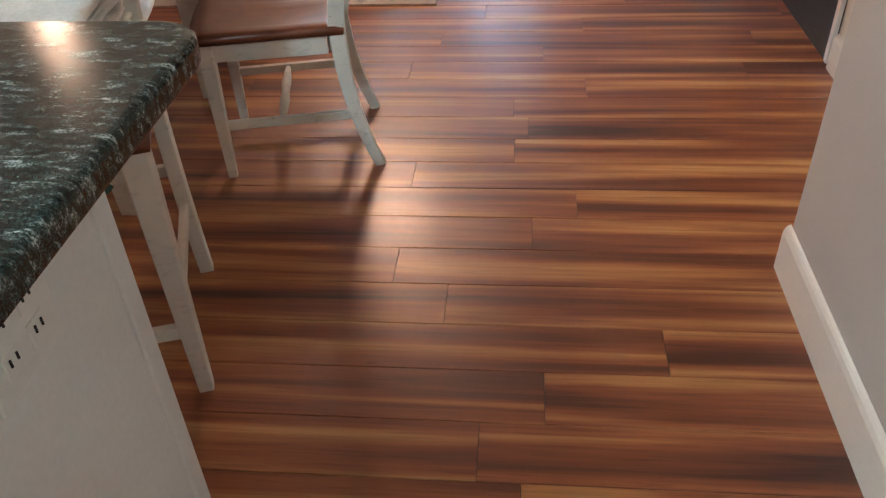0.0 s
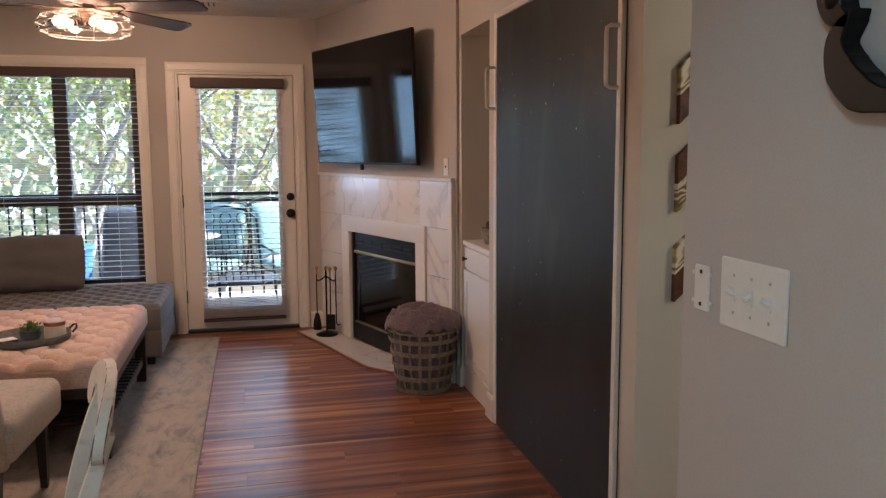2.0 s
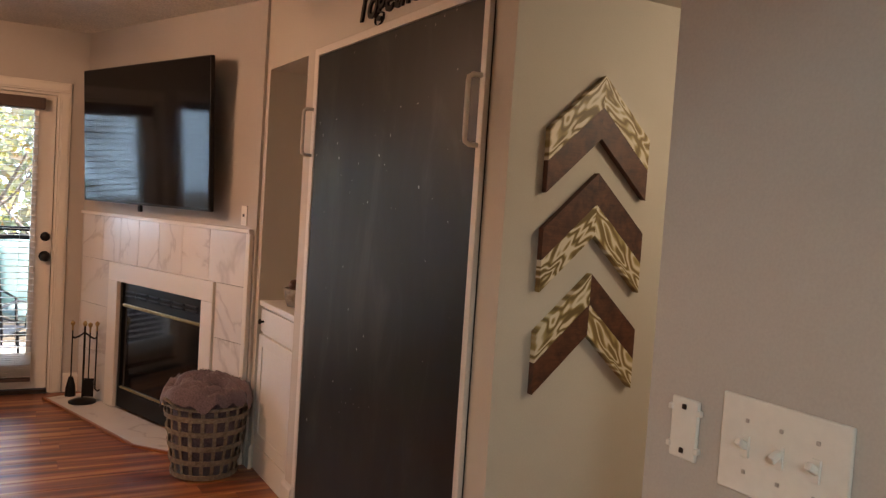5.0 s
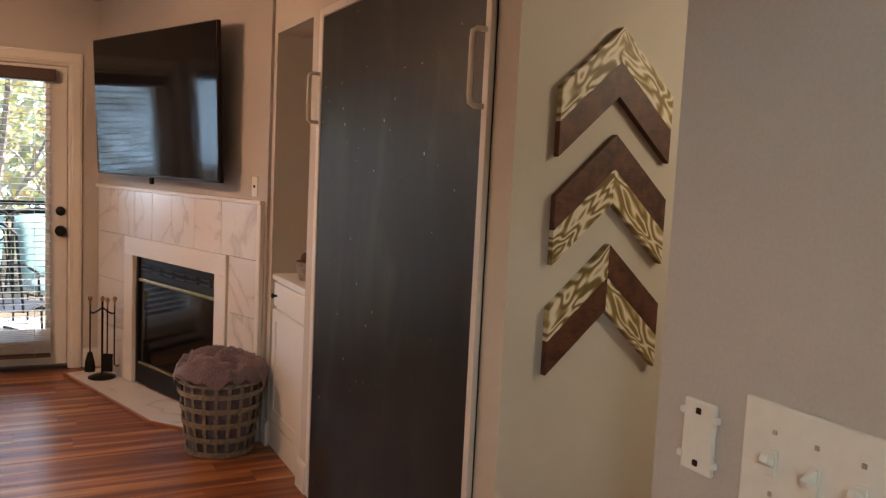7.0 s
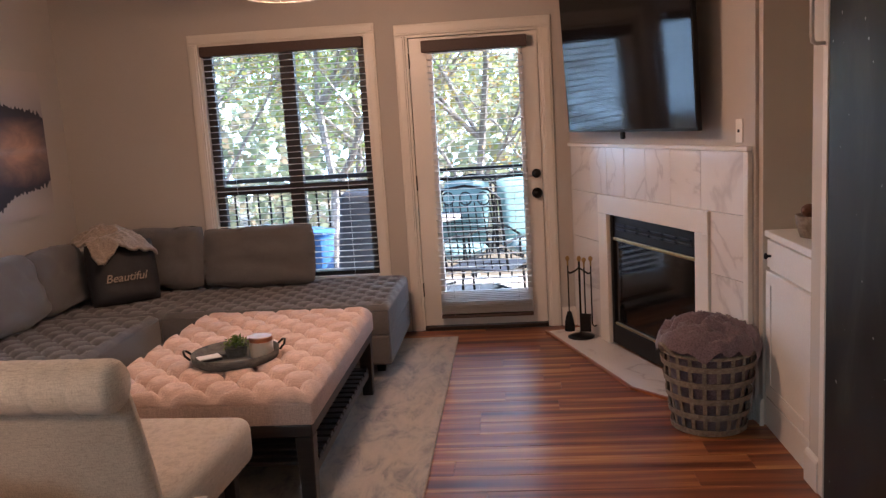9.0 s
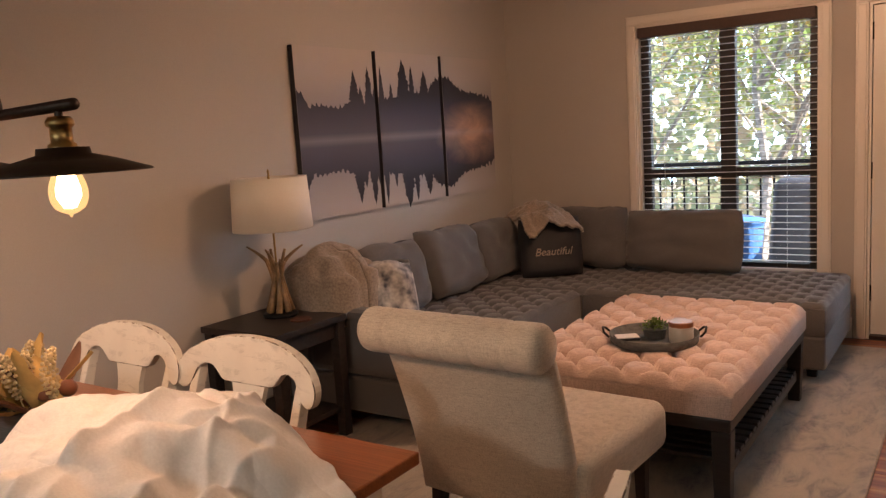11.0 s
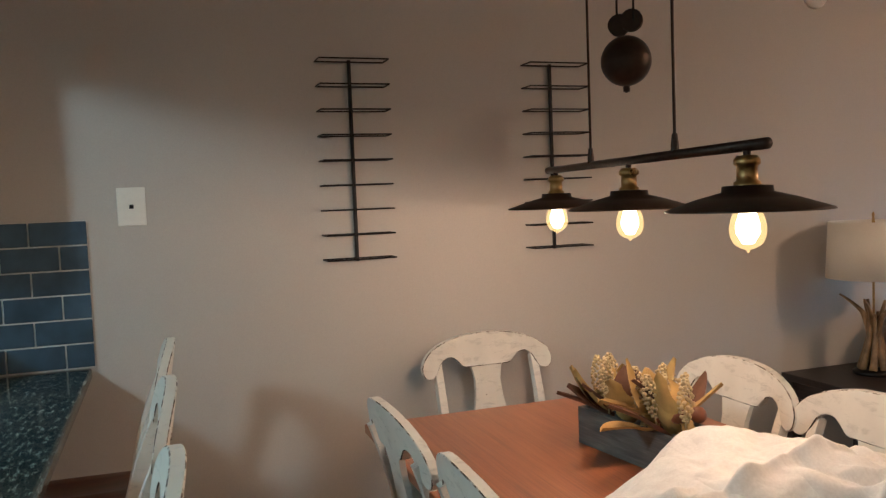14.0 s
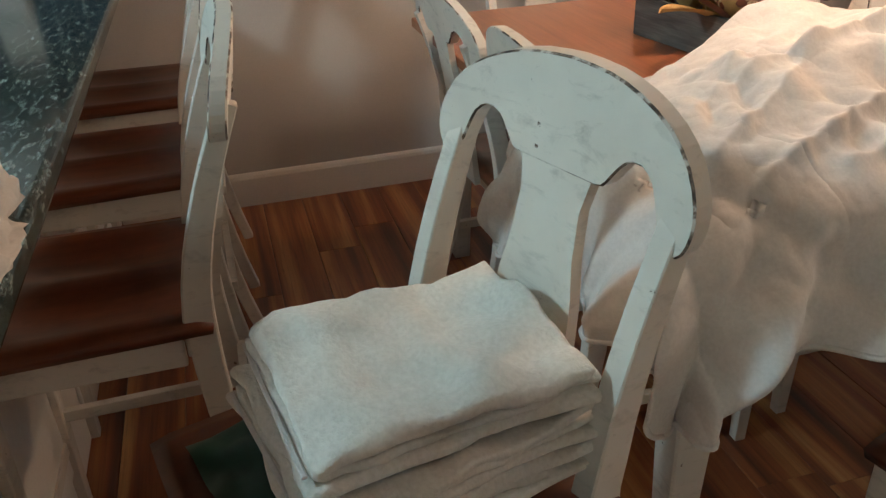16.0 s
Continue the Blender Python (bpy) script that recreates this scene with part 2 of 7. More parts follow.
def lake_canvas(name, trees):
    """A printed canvas: a misty lake with a dark treeline and its reflection, lit warm at one end."""
    m, n, l, b = nodes_of(name, 0.7)
    b.inputs["Specular IOR Level"].default_value = 0.2
    c = n.new("ShaderNodeTexCoord")
    sep = n.new("ShaderNodeSeparateXYZ")
    l.new(c.outputs["Object"], sep.inputs[0])

    def calc(op, a, bb=None):
        x = n.new("ShaderNodeMath")
        x.operation = op
        for s_, q in ((x.inputs[0], a), (x.inputs[1], bb)):
            if q is None:
                continue
            if isinstance(q, (float, int)):
                s_.default_value = q
            else:
                l.new(q, s_)
        return x.outputs[0]
    along, up = sep.outputs[1], sep.outputs[2]
    mirror = calc("ABSOLUTE", calc("SUBTRACT", up, 1.42))
    skyc = ramp(n, [(0.0, (0.22, 0.22, 0.27)), (0.35, (0.33, 0.31, 0.33)), (0.75, (0.47, 0.43, 0.42)), (1.0, (0.52, 0.47, 0.44))])
    l.new(calc("MULTIPLY", mirror, 2.1), skyc.inputs[0])
    dark = ramp(n, [(0.0, (0.125, 0.125, 0.165)), (0.3, (0.085, 0.085, 0.12)), (0.6, (0.05, 0.05, 0.068)), (0.95, (0.03, 0.03, 0.04))])
    l.new(calc("MULTIPLY", mirror, 2.4), dark.inputs[0])
    pic = dark.outputs[0] if trees else skyc.outputs[0]
    mist = noise_tex(n, l, coords(n, l, (1, 1.4, 3.0)), 2.4, 6, 0.6, 0.6)
    warm_x = calc("MAXIMUM", calc("SUBTRACT", 1.0, calc("MULTIPLY", calc("ABSOLUTE", calc("SUBTRACT", along, 6.70)), 1.9)), 0.0)
    warm_z = calc("MAXIMUM", calc("SUBTRACT", 1.0, calc("MULTIPLY", mirror, 3.8)), 0.0)
    glow = calc("MULTIPLY", warm_x, warm_z)
    g2 = ramp(n, [(0.1, (0, 0, 0)), (0.7, (1, 1, 1))])
    l.new(calc("MULTIPLY", glow, calc("MULTIPLY", mist, 1.5)), g2.inputs[0])
    pic = mix(n, l, g2.outputs[0], pic, (0.55, 0.34, 0.25))
    line = ramp(n, [(0.0, (0.30, 0.30, 0.30)), (0.035, (0, 0, 0))])
    l.new(mirror, line.inputs[0])
    l.new(mix(n, l, line.outputs[0], pic, (0.45, 0.40, 0.42)), b.inputs["Base Color"])
    bump(n, l, b, noise_tex(n, l, coords(n, l), 700.0, 1), 0.2, 0.001)
    return m


def leaf_mat(name, a, c, d):
    m, n, l, b = nodes_of(name, 0.6)
    g = n.new("ShaderNodeNewGeometry")
    r = ramp(n, [(0.0, a), (0.5, c), (1.0, d)])
    l.new(g.outputs["Random Per Island"], r.inputs[0])
    l.new(r.outputs[0], b.inputs["Base Color"])
    b.inputs["Transmission Weight"].default_value = 0.0
    tr, add = n.new("ShaderNodeBsdfTranslucent"), n.new("ShaderNodeMixShader")
    add.inputs[0].default_value = 0.6
    l.new(r.outputs[0], tr.inputs["Color"])
    l.new(b.outputs[0], add.inputs[1]), l.new(tr.outputs[0], add.inputs[2])
    l.new(add.outputs[0], n["Material Output"].inputs["Surface"])
    return m


def glass(name, rough=0.0, tint=(1, 1, 1)):
    m, n, l, b = nodes_of(name, rough)
    b.inputs["Transmission Weight"].default_value = 1.0
    b.inputs["IOR"].default_value = 1.05 if name == "window_glass" else 1.45
    b.inputs["Base Color"].default_value = (*tint, 1)
    return m


def glow(name, c, strength):
    m, n, l, b = nodes_of(name, 0.4)
    b.inputs["Base Color"].default_value = (*c, 1)
    b.inputs["Emission Color"].default_value = (*c, 1)
    b.inputs["Emission Strength"].default_value = strength
    return m


def lit_glass(name, c, strength, clear):
    """Thin clear bulb glass aglow from the filament inside."""
    m, n, l, b = nodes_of(name, 0.1)
    em, tp, mx = n.new("ShaderNodeEmission"), n.new("ShaderNodeBsdfTransparent"), n.new("ShaderNodeMixShader")
    em.inputs["Color"].default_value, em.inputs["Strength"].default_value = (*c, 1), strength
    mx.inputs[0].default_value = clear
    l.new(em.outputs[0], mx.inputs[1]), l.new(tp.outputs[0], mx.inputs[2])
    l.new(mx.outputs[0], n["Material Output"].inputs["Surface"])
    return m


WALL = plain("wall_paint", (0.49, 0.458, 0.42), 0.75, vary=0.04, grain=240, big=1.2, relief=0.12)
# Paler and yellower than WALL, for the east, chevron, hall and soffit faces.
WALL_E = plain("wall_pale", (0.57, 0.53, 0.455), 0.75, vary=0.04, grain=240, big=1.2, relief=0.12)
TRIM = plain("trim_paint", (0.74, 0.70, 0.63), 0.38, vary=0.03, grain=120, big=2, relief=0.05)
CEIL = plain("ceiling_texture", (0.72, 0.67, 0.58), 0.9, vary=0.26, grain=95, big=1.5, relief=1.0, dist=0.012)
PLANK = floor_wood()
GRANITE, MARBLE, CHALK = granite(), marble(), chalkboard()
WHITEWOOD = distressed("distressed_white_paint")
SEATWOOD = wood("seat_wood", [(0.3, (0.10, 0.026, 0.011)), (0.5, (0.13, 0.036, 0.014)), (0.7, (0.17, 0.05, 0.02))], 0.32, (14, 1.5, 14), coat=0.2)
TABLEWOOD = wood("table_wood", [(0.3, (0.25, 0.078, 0.025)), (0.5, (0.30, 0.096, 0.031)), (0.7, (0.35, 0.12, 0.04))], 0.3, (1.5, 14, 14), coat=0.25)
DARKWOOD = wood("dark_wood", [(0.3, (0.014, 0.010, 0.009)), (0.6, (0.03, 0.022, 0.019)), (0.8, (0.055, 0.04, 0.034))], 0.45, (2, 25, 25))
GREYWOOD = wood("grey_wood", [(0.3, (0.05, 0.055, 0.055)), (0.6, (0.12, 0.125, 0.12)), (0.8, (0.2, 0.2, 0.19))], 0.7, (3, 25, 25))
BLACK = plain("black_metal", (0.012, 0.011, 0.011), 0.45, 0.6, vary=0.2, grain=90)
BRONZE = plain("bronze_metal", (0.045, 0.028, 0.020), 0.42, 0.7, vary=0.2, grain=50)
BRASS = plain("brass", (0.46, 0.30, 0.12), 0.3, 1.0, vary=0.15, grain=40)
SILVER = plain("brushed_steel", (0.55, 0.53, 0.50), 0.35, 1.0, vary=0.1, grain=80)
SOFA = cloth("sofa_fabric", (0.085, 0.082, 0.083), (0.145, 0.14, 0.14))
BEIGE = cloth("beige_linen", (0.56, 0.49, 0.41), (0.66, 0.59, 0.50), 700, slub=True)
PINK = cloth("blush_linen", (0.60, 0.45, 0.40), (0.72, 0.56, 0.50), 700, slub=True)
WHITECLOTH = cloth("white_cotton", (0.67, 0.655, 0.635), (0.75, 0.735, 0.715), 500, relief=0.1)
def creased_cotton():
    """Slack white cotton with sharp little creases between soft puffs."""
    m = cloth("creased_cotton", (0.67, 0.655, 0.635), (0.75, 0.735, 0.715), 500, relief=0.1)
    n, l = m.node_tree.nodes, m.node_tree.links
    b = n["Principled BSDF"]
    weave = b.inputs["Normal"].links[0].from_socket
    for scale, dist, at in ((6.0, 0.020, (1.0, 1.6, 1.0)), (15.0, 0.0035, (1.5, 1.0, 1.0))):
        f = noise_tex(n, l, coords(n, l, at), scale, 1, 0.4, 0.7)
        off, fold = n.new("ShaderNodeMath"), n.new("ShaderNodeMath")
        off.operation, fold.operation = "SUBTRACT", "ABSOLUTE"
        off.inputs[1].default_value = 0.5
        l.new(f, off.inputs[0]), l.new(off.outputs[0], fold.inputs[0])
        bp = n.new("ShaderNodeBump")
        bp.inputs["Strength"].default_value, bp.inputs["Distance"].default_value = 0.8, dist
        l.new(fold.outputs[0], bp.inputs["Height"]), l.new(weave, bp.inputs["Normal"])
        weave = bp.outputs["Normal"]
    l.new(weave, b.inputs["Normal"])
    return m


CREASED = creased_cotton()
TERRY = cloth("white_terry", (0.74, 0.71, 0.64), (0.86, 0.83, 0.76), 420, relief=0.9)
KNIT = cloth("tan_knit", (0.24, 0.19, 0.15), (0.38, 0.31, 0.25), 260, relief=0.9)
PATTERN = cloth("blue_white_print", (0.05, 0.06, 0.085), (0.62, 0.60, 0.57), 50, relief=0.2)
MAUVE = cloth("mauve_fleece", (0.12, 0.08, 0.09), (0.21, 0.15, 0.165), 420, relief=0.7)
SCREENSPEC = 0.12
SHADEC = plain("lampshade_linen", (0.78, 0.74, 0.66), 0.8, vary=0.05, grain=300, relief=0.2)
SCREEN = plain("screen_gloss", (0.006, 0.006, 0.007), 0.06, vary=0.05, relief=0)
SCREEN.node_tree.nodes["Principled BSDF"].inputs["Specular IOR Level"].default_value = SCREENSPEC
FIREGLASS = plain("fire_glass", (0.008, 0.008, 0.008), 0.05, vary=0.05, relief=0)
SLAT = plain("blind_slat", (0.78, 0.76, 0.73), 0.5, vary=0.05, grain=30, relief=0.05)
sn, sl = SLAT.node_tree.nodes, SLAT.node_tree.links
thin, both = sn.new("ShaderNodeBsdfTranslucent"), sn.new("ShaderNodeMixShader")
thin.inputs["Color"].default_value, both.inputs[0].default_value = (0.80, 0.80, 0.79, 1), 0.4
sl.new(sn["Principled BSDF"].outputs[0], both.inputs[1]), sl.new(thin.outputs[0], both.inputs[2])
sl.new(both.outputs[0], sn["Material Output"].inputs["Surface"])
VALANCE = plain("brown_valance", (0.075, 0.045, 0.035), 0.6, vary=0.15, grain=80)
WINFRAME = plain("dark_window_frame", (0.03, 0.024, 0.021), 0.5, vary=0.15)
PLASTIC = plain("white_plastic", (0.78, 0.76, 0.70), 0.35, vary=0.03, relief=0.03)
TILE = plain("blue_glazed_tile", (0.055, 0.09, 0.13), 0.12, vary=0.25, grain=8, big=5, relief=0.05)
GROUT = plain("pale_grout", (0.62, 0.60, 0.57), 0.9, vary=0.1)
CABINET = plain("cabinet_paint", (0.76, 0.75, 0.71), 0.4, vary=0.03, grain=100, relief=0.05)
RUGM = rug_wool()
CANVAS, CANVAS_TREES = lake_canvas("lake_print", False), lake_canvas("treeline_print", True)
CANVAS_EDGE = plain("canvas_edge", (0.02, 0.02, 0.024), 0.7)
GREEN = plain("green_plastic", (0.012, 0.06, 0.04), 0.4, vary=0.2, grain=40)
BURNT = chevron_wood("burnt_pine", [(0.08, (0.15, 0.10, 0.03)), (0.24, (0.34, 0.26, 0.10)), (0.38, (0.70, 0.64, 0.50))], 0.8)
BURNT2 = chevron_wood("burnt_pine_pale", [(0.10, (0.20, 0.13, 0.04)), (0.28, (0.42, 0.33, 0.14)), (0.42, (0.72, 0.66, 0.52))], -0.8)
STAIN = wood("walnut_stain", [(0.3, (0.04, 0.013, 0.007)), (0.55, (0.105, 0.036, 0.017)), (0.8, (0.17, 0.062, 0.028))], 0.5, (12, 12, 12))
ANTLER = plain("antler", (0.30, 0.19, 0.09), 0.45, vary=0.4, grain=25, big=9, relief=0.3)
WICKER = wood("grey_wicker", [(0.3, (0.16, 0.125, 0.09)), (0.6, (0.29, 0.24, 0.18)), (0.8, (0.38, 0.33, 0.26))], 0.7, (20, 20, 20))
GLASS = glass("window_glass")
BULBGLOW = lit_glass("bulb_glow", (1.0, 0.56, 0.20), 0.42, 0.58)
FILAMENT = glow("filament_glow", (1.0, 0.76, 0.46), 4.0)
FANGLOW = glow("fan_bulb_glow", (1.0, 0.60, 0.26), 1.1)
EDGE = worn_paint()
COVER = plain("grill_cover", (0.03, 0.036, 0.05), 0.7, vary=0.2, grain=20)
CUSHGREEN = cloth("green_outdoor_cushion", (0.13, 0.24, 0.24), (0.19, 0.32, 0.31), 300)
BLUE = plain("blue_plastic", (0.05, 0.16, 0.42), 0.5)
DECK = wood("deck_board", [(0.3, (0.42, 0.38, 0.34)), (0.7, (0.58, 0.54, 0.5))], 0.7, (20, 2, 20))
BARK = plain("bark", (0.34, 0.31, 0.28), 0.9, vary=0.4, grain=20, relief=0.8, dist=0.01)
LEAF_Y = leaf_mat("leaf_yellow", (0.36, 0.30, 0.08), (0.26, 0.30, 0.09), (0.36, 0.20, 0.07))
LEAF_G = leaf_mat("leaf_green", (0.17, 0.27, 0.08), (0.24, 0.32, 0.10), (0.33, 0.31, 0.10))
# Paler and greyer than the near leaves: distance haze mixed into the colour.
LEAF_FAR_HAZED = leaf_mat("leaf_far_hazed", (0.24, 0.28, 0.17), (0.30, 0.31, 0.19), (0.32, 0.25, 0.17))
GROUND = plain("leaf_litter", (0.16, 0.12, 0.07), 0.95, vary=0.4, grain=4, big=0.3)
DRIED = plain("dried_leaf", (0.52, 0.35, 0.12), 0.7, vary=0.3, grain=14)
DRIED2 = plain("dried_leaf_brown", (0.14, 0.06, 0.03), 0.7, vary=0.3, grain=14)
SEED = plain("seed_head", (0.58, 0.46, 0.26), 0.85, vary=0.3, grain=50)
GOURD = plain("gourd", (0.26, 0.09, 0.04), 0.5, vary=0.3, grain=10)
MOSS = leaf_mat("moss_plant", (0.10, 0.18, 0.04), (0.16, 0.24, 0.06), (0.08, 0.14, 0.03))
COPPER = plain("copper", (0.55, 0.25, 0.14), 0.3, 1.0, vary=0.1)
CREAMJAR = plain("cream_glaze", (0.62, 0.55, 0.46), 0.3, vary=0.05)


# ---- mesh helpers ----
def thing(name, label, category, at=(0, 0, 0), rz=0, group="", kind=""):
    e = new(name)
    e.matrix_basis = pose(*at, 0, 0, rz)
    return tagged(e, label, category, group, kind)


def part(name, bm, material, parent=None, label="", smooth=False, kind=""):
    me = bpy.data.meshes.new(name)
    bmesh.ops.recalc_face_normals(bm, faces=bm.faces)
    bm.to_mesh(me)
    bm.free()
    if smooth:
        me.polygons.foreach_set("use_smooth", [True] * len(me.polygons))
    me.materials.append(material)
    ob = new(name, me)
    ob.parent = parent
    return tagged(ob, label, kind=kind)


def fresh():
    return bmesh.new()


def merge(bm, tmp, m=None):
    if m is not None:
        bmesh.ops.transform(tmp, matrix=m, verts=tmp.verts)
    me = bpy.data.meshes.new("tmp")
    tmp.to_mesh(me)
    tmp.free()
    bm.from_mesh(me)
    bpy.data.meshes.remove(me)
    return bm


def box(bm, c, size, bev=0.0, m=None, seg=2):
    t = bmesh.new()
    bmesh.ops.create_cube(t, size=1.0)
    bmesh.ops.scale(t, vec=size, verts=t.verts)
    if bev:
        bmesh.ops.bevel(t, geom=t.edges[:], offset=min(bev, min(size) * 0.49), segments=seg, profile=0.5, affect="EDGES")
    bmesh.ops.translate(t, vec=c, verts=t.verts)
    return merge(bm, t, m)


def span(bm, a, b, bev=0.0, m=None, seg=2):
    """A box from corner a to corner b."""
    return box(bm, [(p + q) / 2 for p, q in zip(a, b)], [abs(q - p) for p, q in zip(a, b)], bev, m, seg)


def rings(bm, rows, closed=True, caps=True):
    """Skin over rows of equal counts of points."""
    vs = [[bm.verts.new(p) for p in row] for row in rows]
    k = len(rows[0])
    for a, b in zip(vs, vs[1:]):
        for i in range(k if closed else k - 1):
            bm.faces.new((a[i], a[(i + 1) % k], b[(i + 1) % k], b[i]))
    if caps and closed:
        bm.faces.new(vs[0][::-1]), bm.faces.new(vs[-1])
    return bm


def lathe(bm, prof, seg=24, c=(0, 0, 0)):
    rows = [[(c[0] + r * math.cos(2 * math.pi * i / seg), c[1] + r * math.sin(2 * math.pi * i / seg), c[2] + z) for i in range(seg)] for r, z in prof]
    return rings(bm, rows)


def tube(bm, pts, radii, seg=8):
    pts = [Vector(p) for p in pts]
    if isinstance(radii, (int, float)):
        radii = [radii] * len(pts)
    rows, up = [], None
    for i, p in enumerate(pts):
        d = (pts[min(i + 1, len(pts) - 1)] - pts[max(i - 1, 0)]).normalized()
        if up is None:
            up = Vector((0, 0, 1)) if abs(d.z) < 0.9 else Vector((1, 0, 0))
        x = d.cross(up).normalized()
        up = x.cross(d).normalized()
        rows.append([p + (x * math.cos(2 * math.pi * k / seg) + up * math.sin(2 * math.pi * k / seg)) * radii[i] for k in range(seg)])
    return rings(bm, rows)


def bar(bm, pts, w, d, across=(1, 0, 0)):
    """A bar of rectangular section along points; w along 'across', d at right angles to it; both may be lists."""
    pts = [Vector(p) for p in pts]
    ws = [w] * len(pts) if isinstance(w, (int, float)) else w
    ds = [d] * len(pts) if isinstance(d, (int, float)) else d
    rows = []
    for i, p in enumerate(pts):
        t = (pts[min(i + 1, len(pts) - 1)] - pts[max(i - 1, 0)]).normalized()
        x = Vector(across)
        x = (x - t * x.dot(t)).normalized()
        y = t.cross(x)
        e = 0.12
        sec = [(-1, -1 + e), (-1 + e, -1), (1 - e, -1), (1, -1 + e), (1, 1 - e), (1 - e, 1), (-1 + e, 1), (-1, 1 - e)]
        rows.append([p + x * (a * ws[i] / 2) + y * (b * ds[i] / 2) for a, b in sec])
    return rings(bm, rows)


def prism(bm, outline, depth, bev=0.0, m=None, seg=1):
    """An outline in x and z, given depth along y (0 to -depth), with eased edges."""
    t = bmesh.new()
    f = t.faces.new([t.verts.new((x, 0, z)) for x, z in outline])
    r = bmesh.ops.extrude_face_region(t, geom=[f])
    bmesh.ops.translate(t, vec=(0, -depth, 0), verts=[v for v in r["geom"] if isinstance(v, bmesh.types.BMVert)])
    if bev:
        rim = [e for e in t.edges if len(e.link_faces) == 2 and any(len(q.verts) > 4 for q in e.link_faces)]
        bmesh.ops.bevel(t, geom=rim, offset=bev, segments=seg, profile=0.5, affect="EDGES")
    return merge(bm, t, m)


def sheet(bm, fn, nu, nv):
    vs = [[bm.verts.new(fn(i / nu, j / nv)) for i in range(nu + 1)] for j in range(nv + 1)]
    for j in range(nv):
        for i in range(nu):
            bm.faces.new((vs[j][i], vs[j][i + 1], vs[j + 1][i + 1], vs[j + 1][i]))
    return bm


def fbm(x, y, z=0.0, o=4):
    return noise.fractal(Vector((x, y, z)), 1.0, 2.0, o)


def pillow(bm, w, h, d, m=None, n=14, puff=0.55, wob=0.012, seed=0.0):
    """A stuffed cushion, w wide (x), h high (z), d thick (y), with a pinched seam and soft creases."""
    t = bmesh.new()
    for s in (1, -1):
        def f(u, v, s=s):
            a, b = 2 * u - 1, 2 * v - 1
            full = ((1 - a ** 4) * (1 - b ** 4)) ** puff
            pinch = 1 - 0.06 * (1 - abs(a)) * 0 - 0.05 * (abs(a) * abs(b)) ** 3
            r = fbm(a * 1.6 + seed, b * 1.6, s * 3.0) * wob
            return (a * w / 2 * pinch, s * (full * d / 2 + r * full), b * h / 2 * pinch + r * 0.6)
        sheet(t, f, n, n)
    bmesh.ops.remove_doubles(t, verts=t.verts, dist=0.0008)
    return merge(bm, t, m)


def text_part(name, words, size, material, parent, m, depth=0.002, label="", shear=0.0):
    cu = bpy.data.curves.new(name, "FONT")
    cu.body, cu.size, cu.extrude, cu.align_x, cu.shear = words, size, depth, "CENTER", shear
    cu.offset = size * 0.012
    tmp = bpy.data.objects.new("tmp_text", cu)
    scene.collection.objects.link(tmp)
    me = bpy.data.meshes.new_from_object(tmp.evaluated_get(bpy.context.evaluated_depsgraph_get()))
    bpy.data.objects.remove(tmp)
    me.materials.clear()
    me.materials.append(material)
    ob = new(name, me)
    ob.matrix_basis = m
    ob.parent = parent
    return tagged(ob, label)

# ---- structure ----
WEST, NORTH, EAST, CEILING = -2.19, 7.31, 2.0, 2.45
BOARD_Y0, BOARD_Y1 = 3.297, 4.645


def structure(name, label, boxes, material):
    bm = fresh()
    for a, b in boxes:
        span(bm, a, b)
    return tagged(part(name, bm, material), label, "wall" if name.startswith("wall") else name.split("_")[0], kind="structure")


structure("wall_west", "long warm beige painted wall", [((-2.31, -1.6, 0), (WEST, 7.43, CEILING))], WALL)
WX0, WX1, WZ0, WZ1 = -1.17, -0.01, 0.40, 2.06
DX0, DX1, DZ1 = 0.255, 1.150, 2.027
structure("wall_north", "beige painted wall with a window and a glazed door", [
    ((WEST, NORTH, 0), (WX0, 7.43, CEILING)), ((WX0, NORTH, 0), (WX1, 7.43, WZ0)), ((WX0, NORTH, WZ1), (WX1, 7.43, CEILING)),
    ((WX1, NORTH, 0), (DX0, 7.43, CEILING)), ((DX0, NORTH, DZ1), (DX1, 7.43, CEILING)), ((DX1, NORTH, 0), (3.62, 7.43, CEILING))], WALL)
structure("wall_east", "cream wall round the folding bed panel and a niche", [
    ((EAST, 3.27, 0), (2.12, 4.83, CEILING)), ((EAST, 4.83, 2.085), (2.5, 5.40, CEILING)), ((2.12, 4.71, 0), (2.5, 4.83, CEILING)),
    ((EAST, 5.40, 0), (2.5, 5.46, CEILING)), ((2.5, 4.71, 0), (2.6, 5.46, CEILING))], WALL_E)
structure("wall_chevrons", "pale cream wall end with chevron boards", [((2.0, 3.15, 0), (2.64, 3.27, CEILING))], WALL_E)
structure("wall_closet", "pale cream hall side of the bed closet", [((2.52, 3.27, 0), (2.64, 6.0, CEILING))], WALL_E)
# Unseen header, placed to keep kitchen lamp light off the upper west wall.
structure("kitchen_header", "unseen header added between kitchen and dining space to shade the wall", [((WEST, 0.80, 2.0), (1.545, 0.92, CEILING))], WALL)
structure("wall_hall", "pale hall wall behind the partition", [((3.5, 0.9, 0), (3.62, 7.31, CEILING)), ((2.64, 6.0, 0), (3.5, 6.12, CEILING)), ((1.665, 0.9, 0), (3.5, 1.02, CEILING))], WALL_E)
structure("wall_partition", "grey-beige painted partition wall with a switch plate", [((1.545, -1.6, 0), (1.665, 2.082, CEILING))], WALL)
structure("wall_south", "plain kitchen end wall", [((-2.31, -1.72, 0), (1.665, -1.6, CEILING))], WALL)
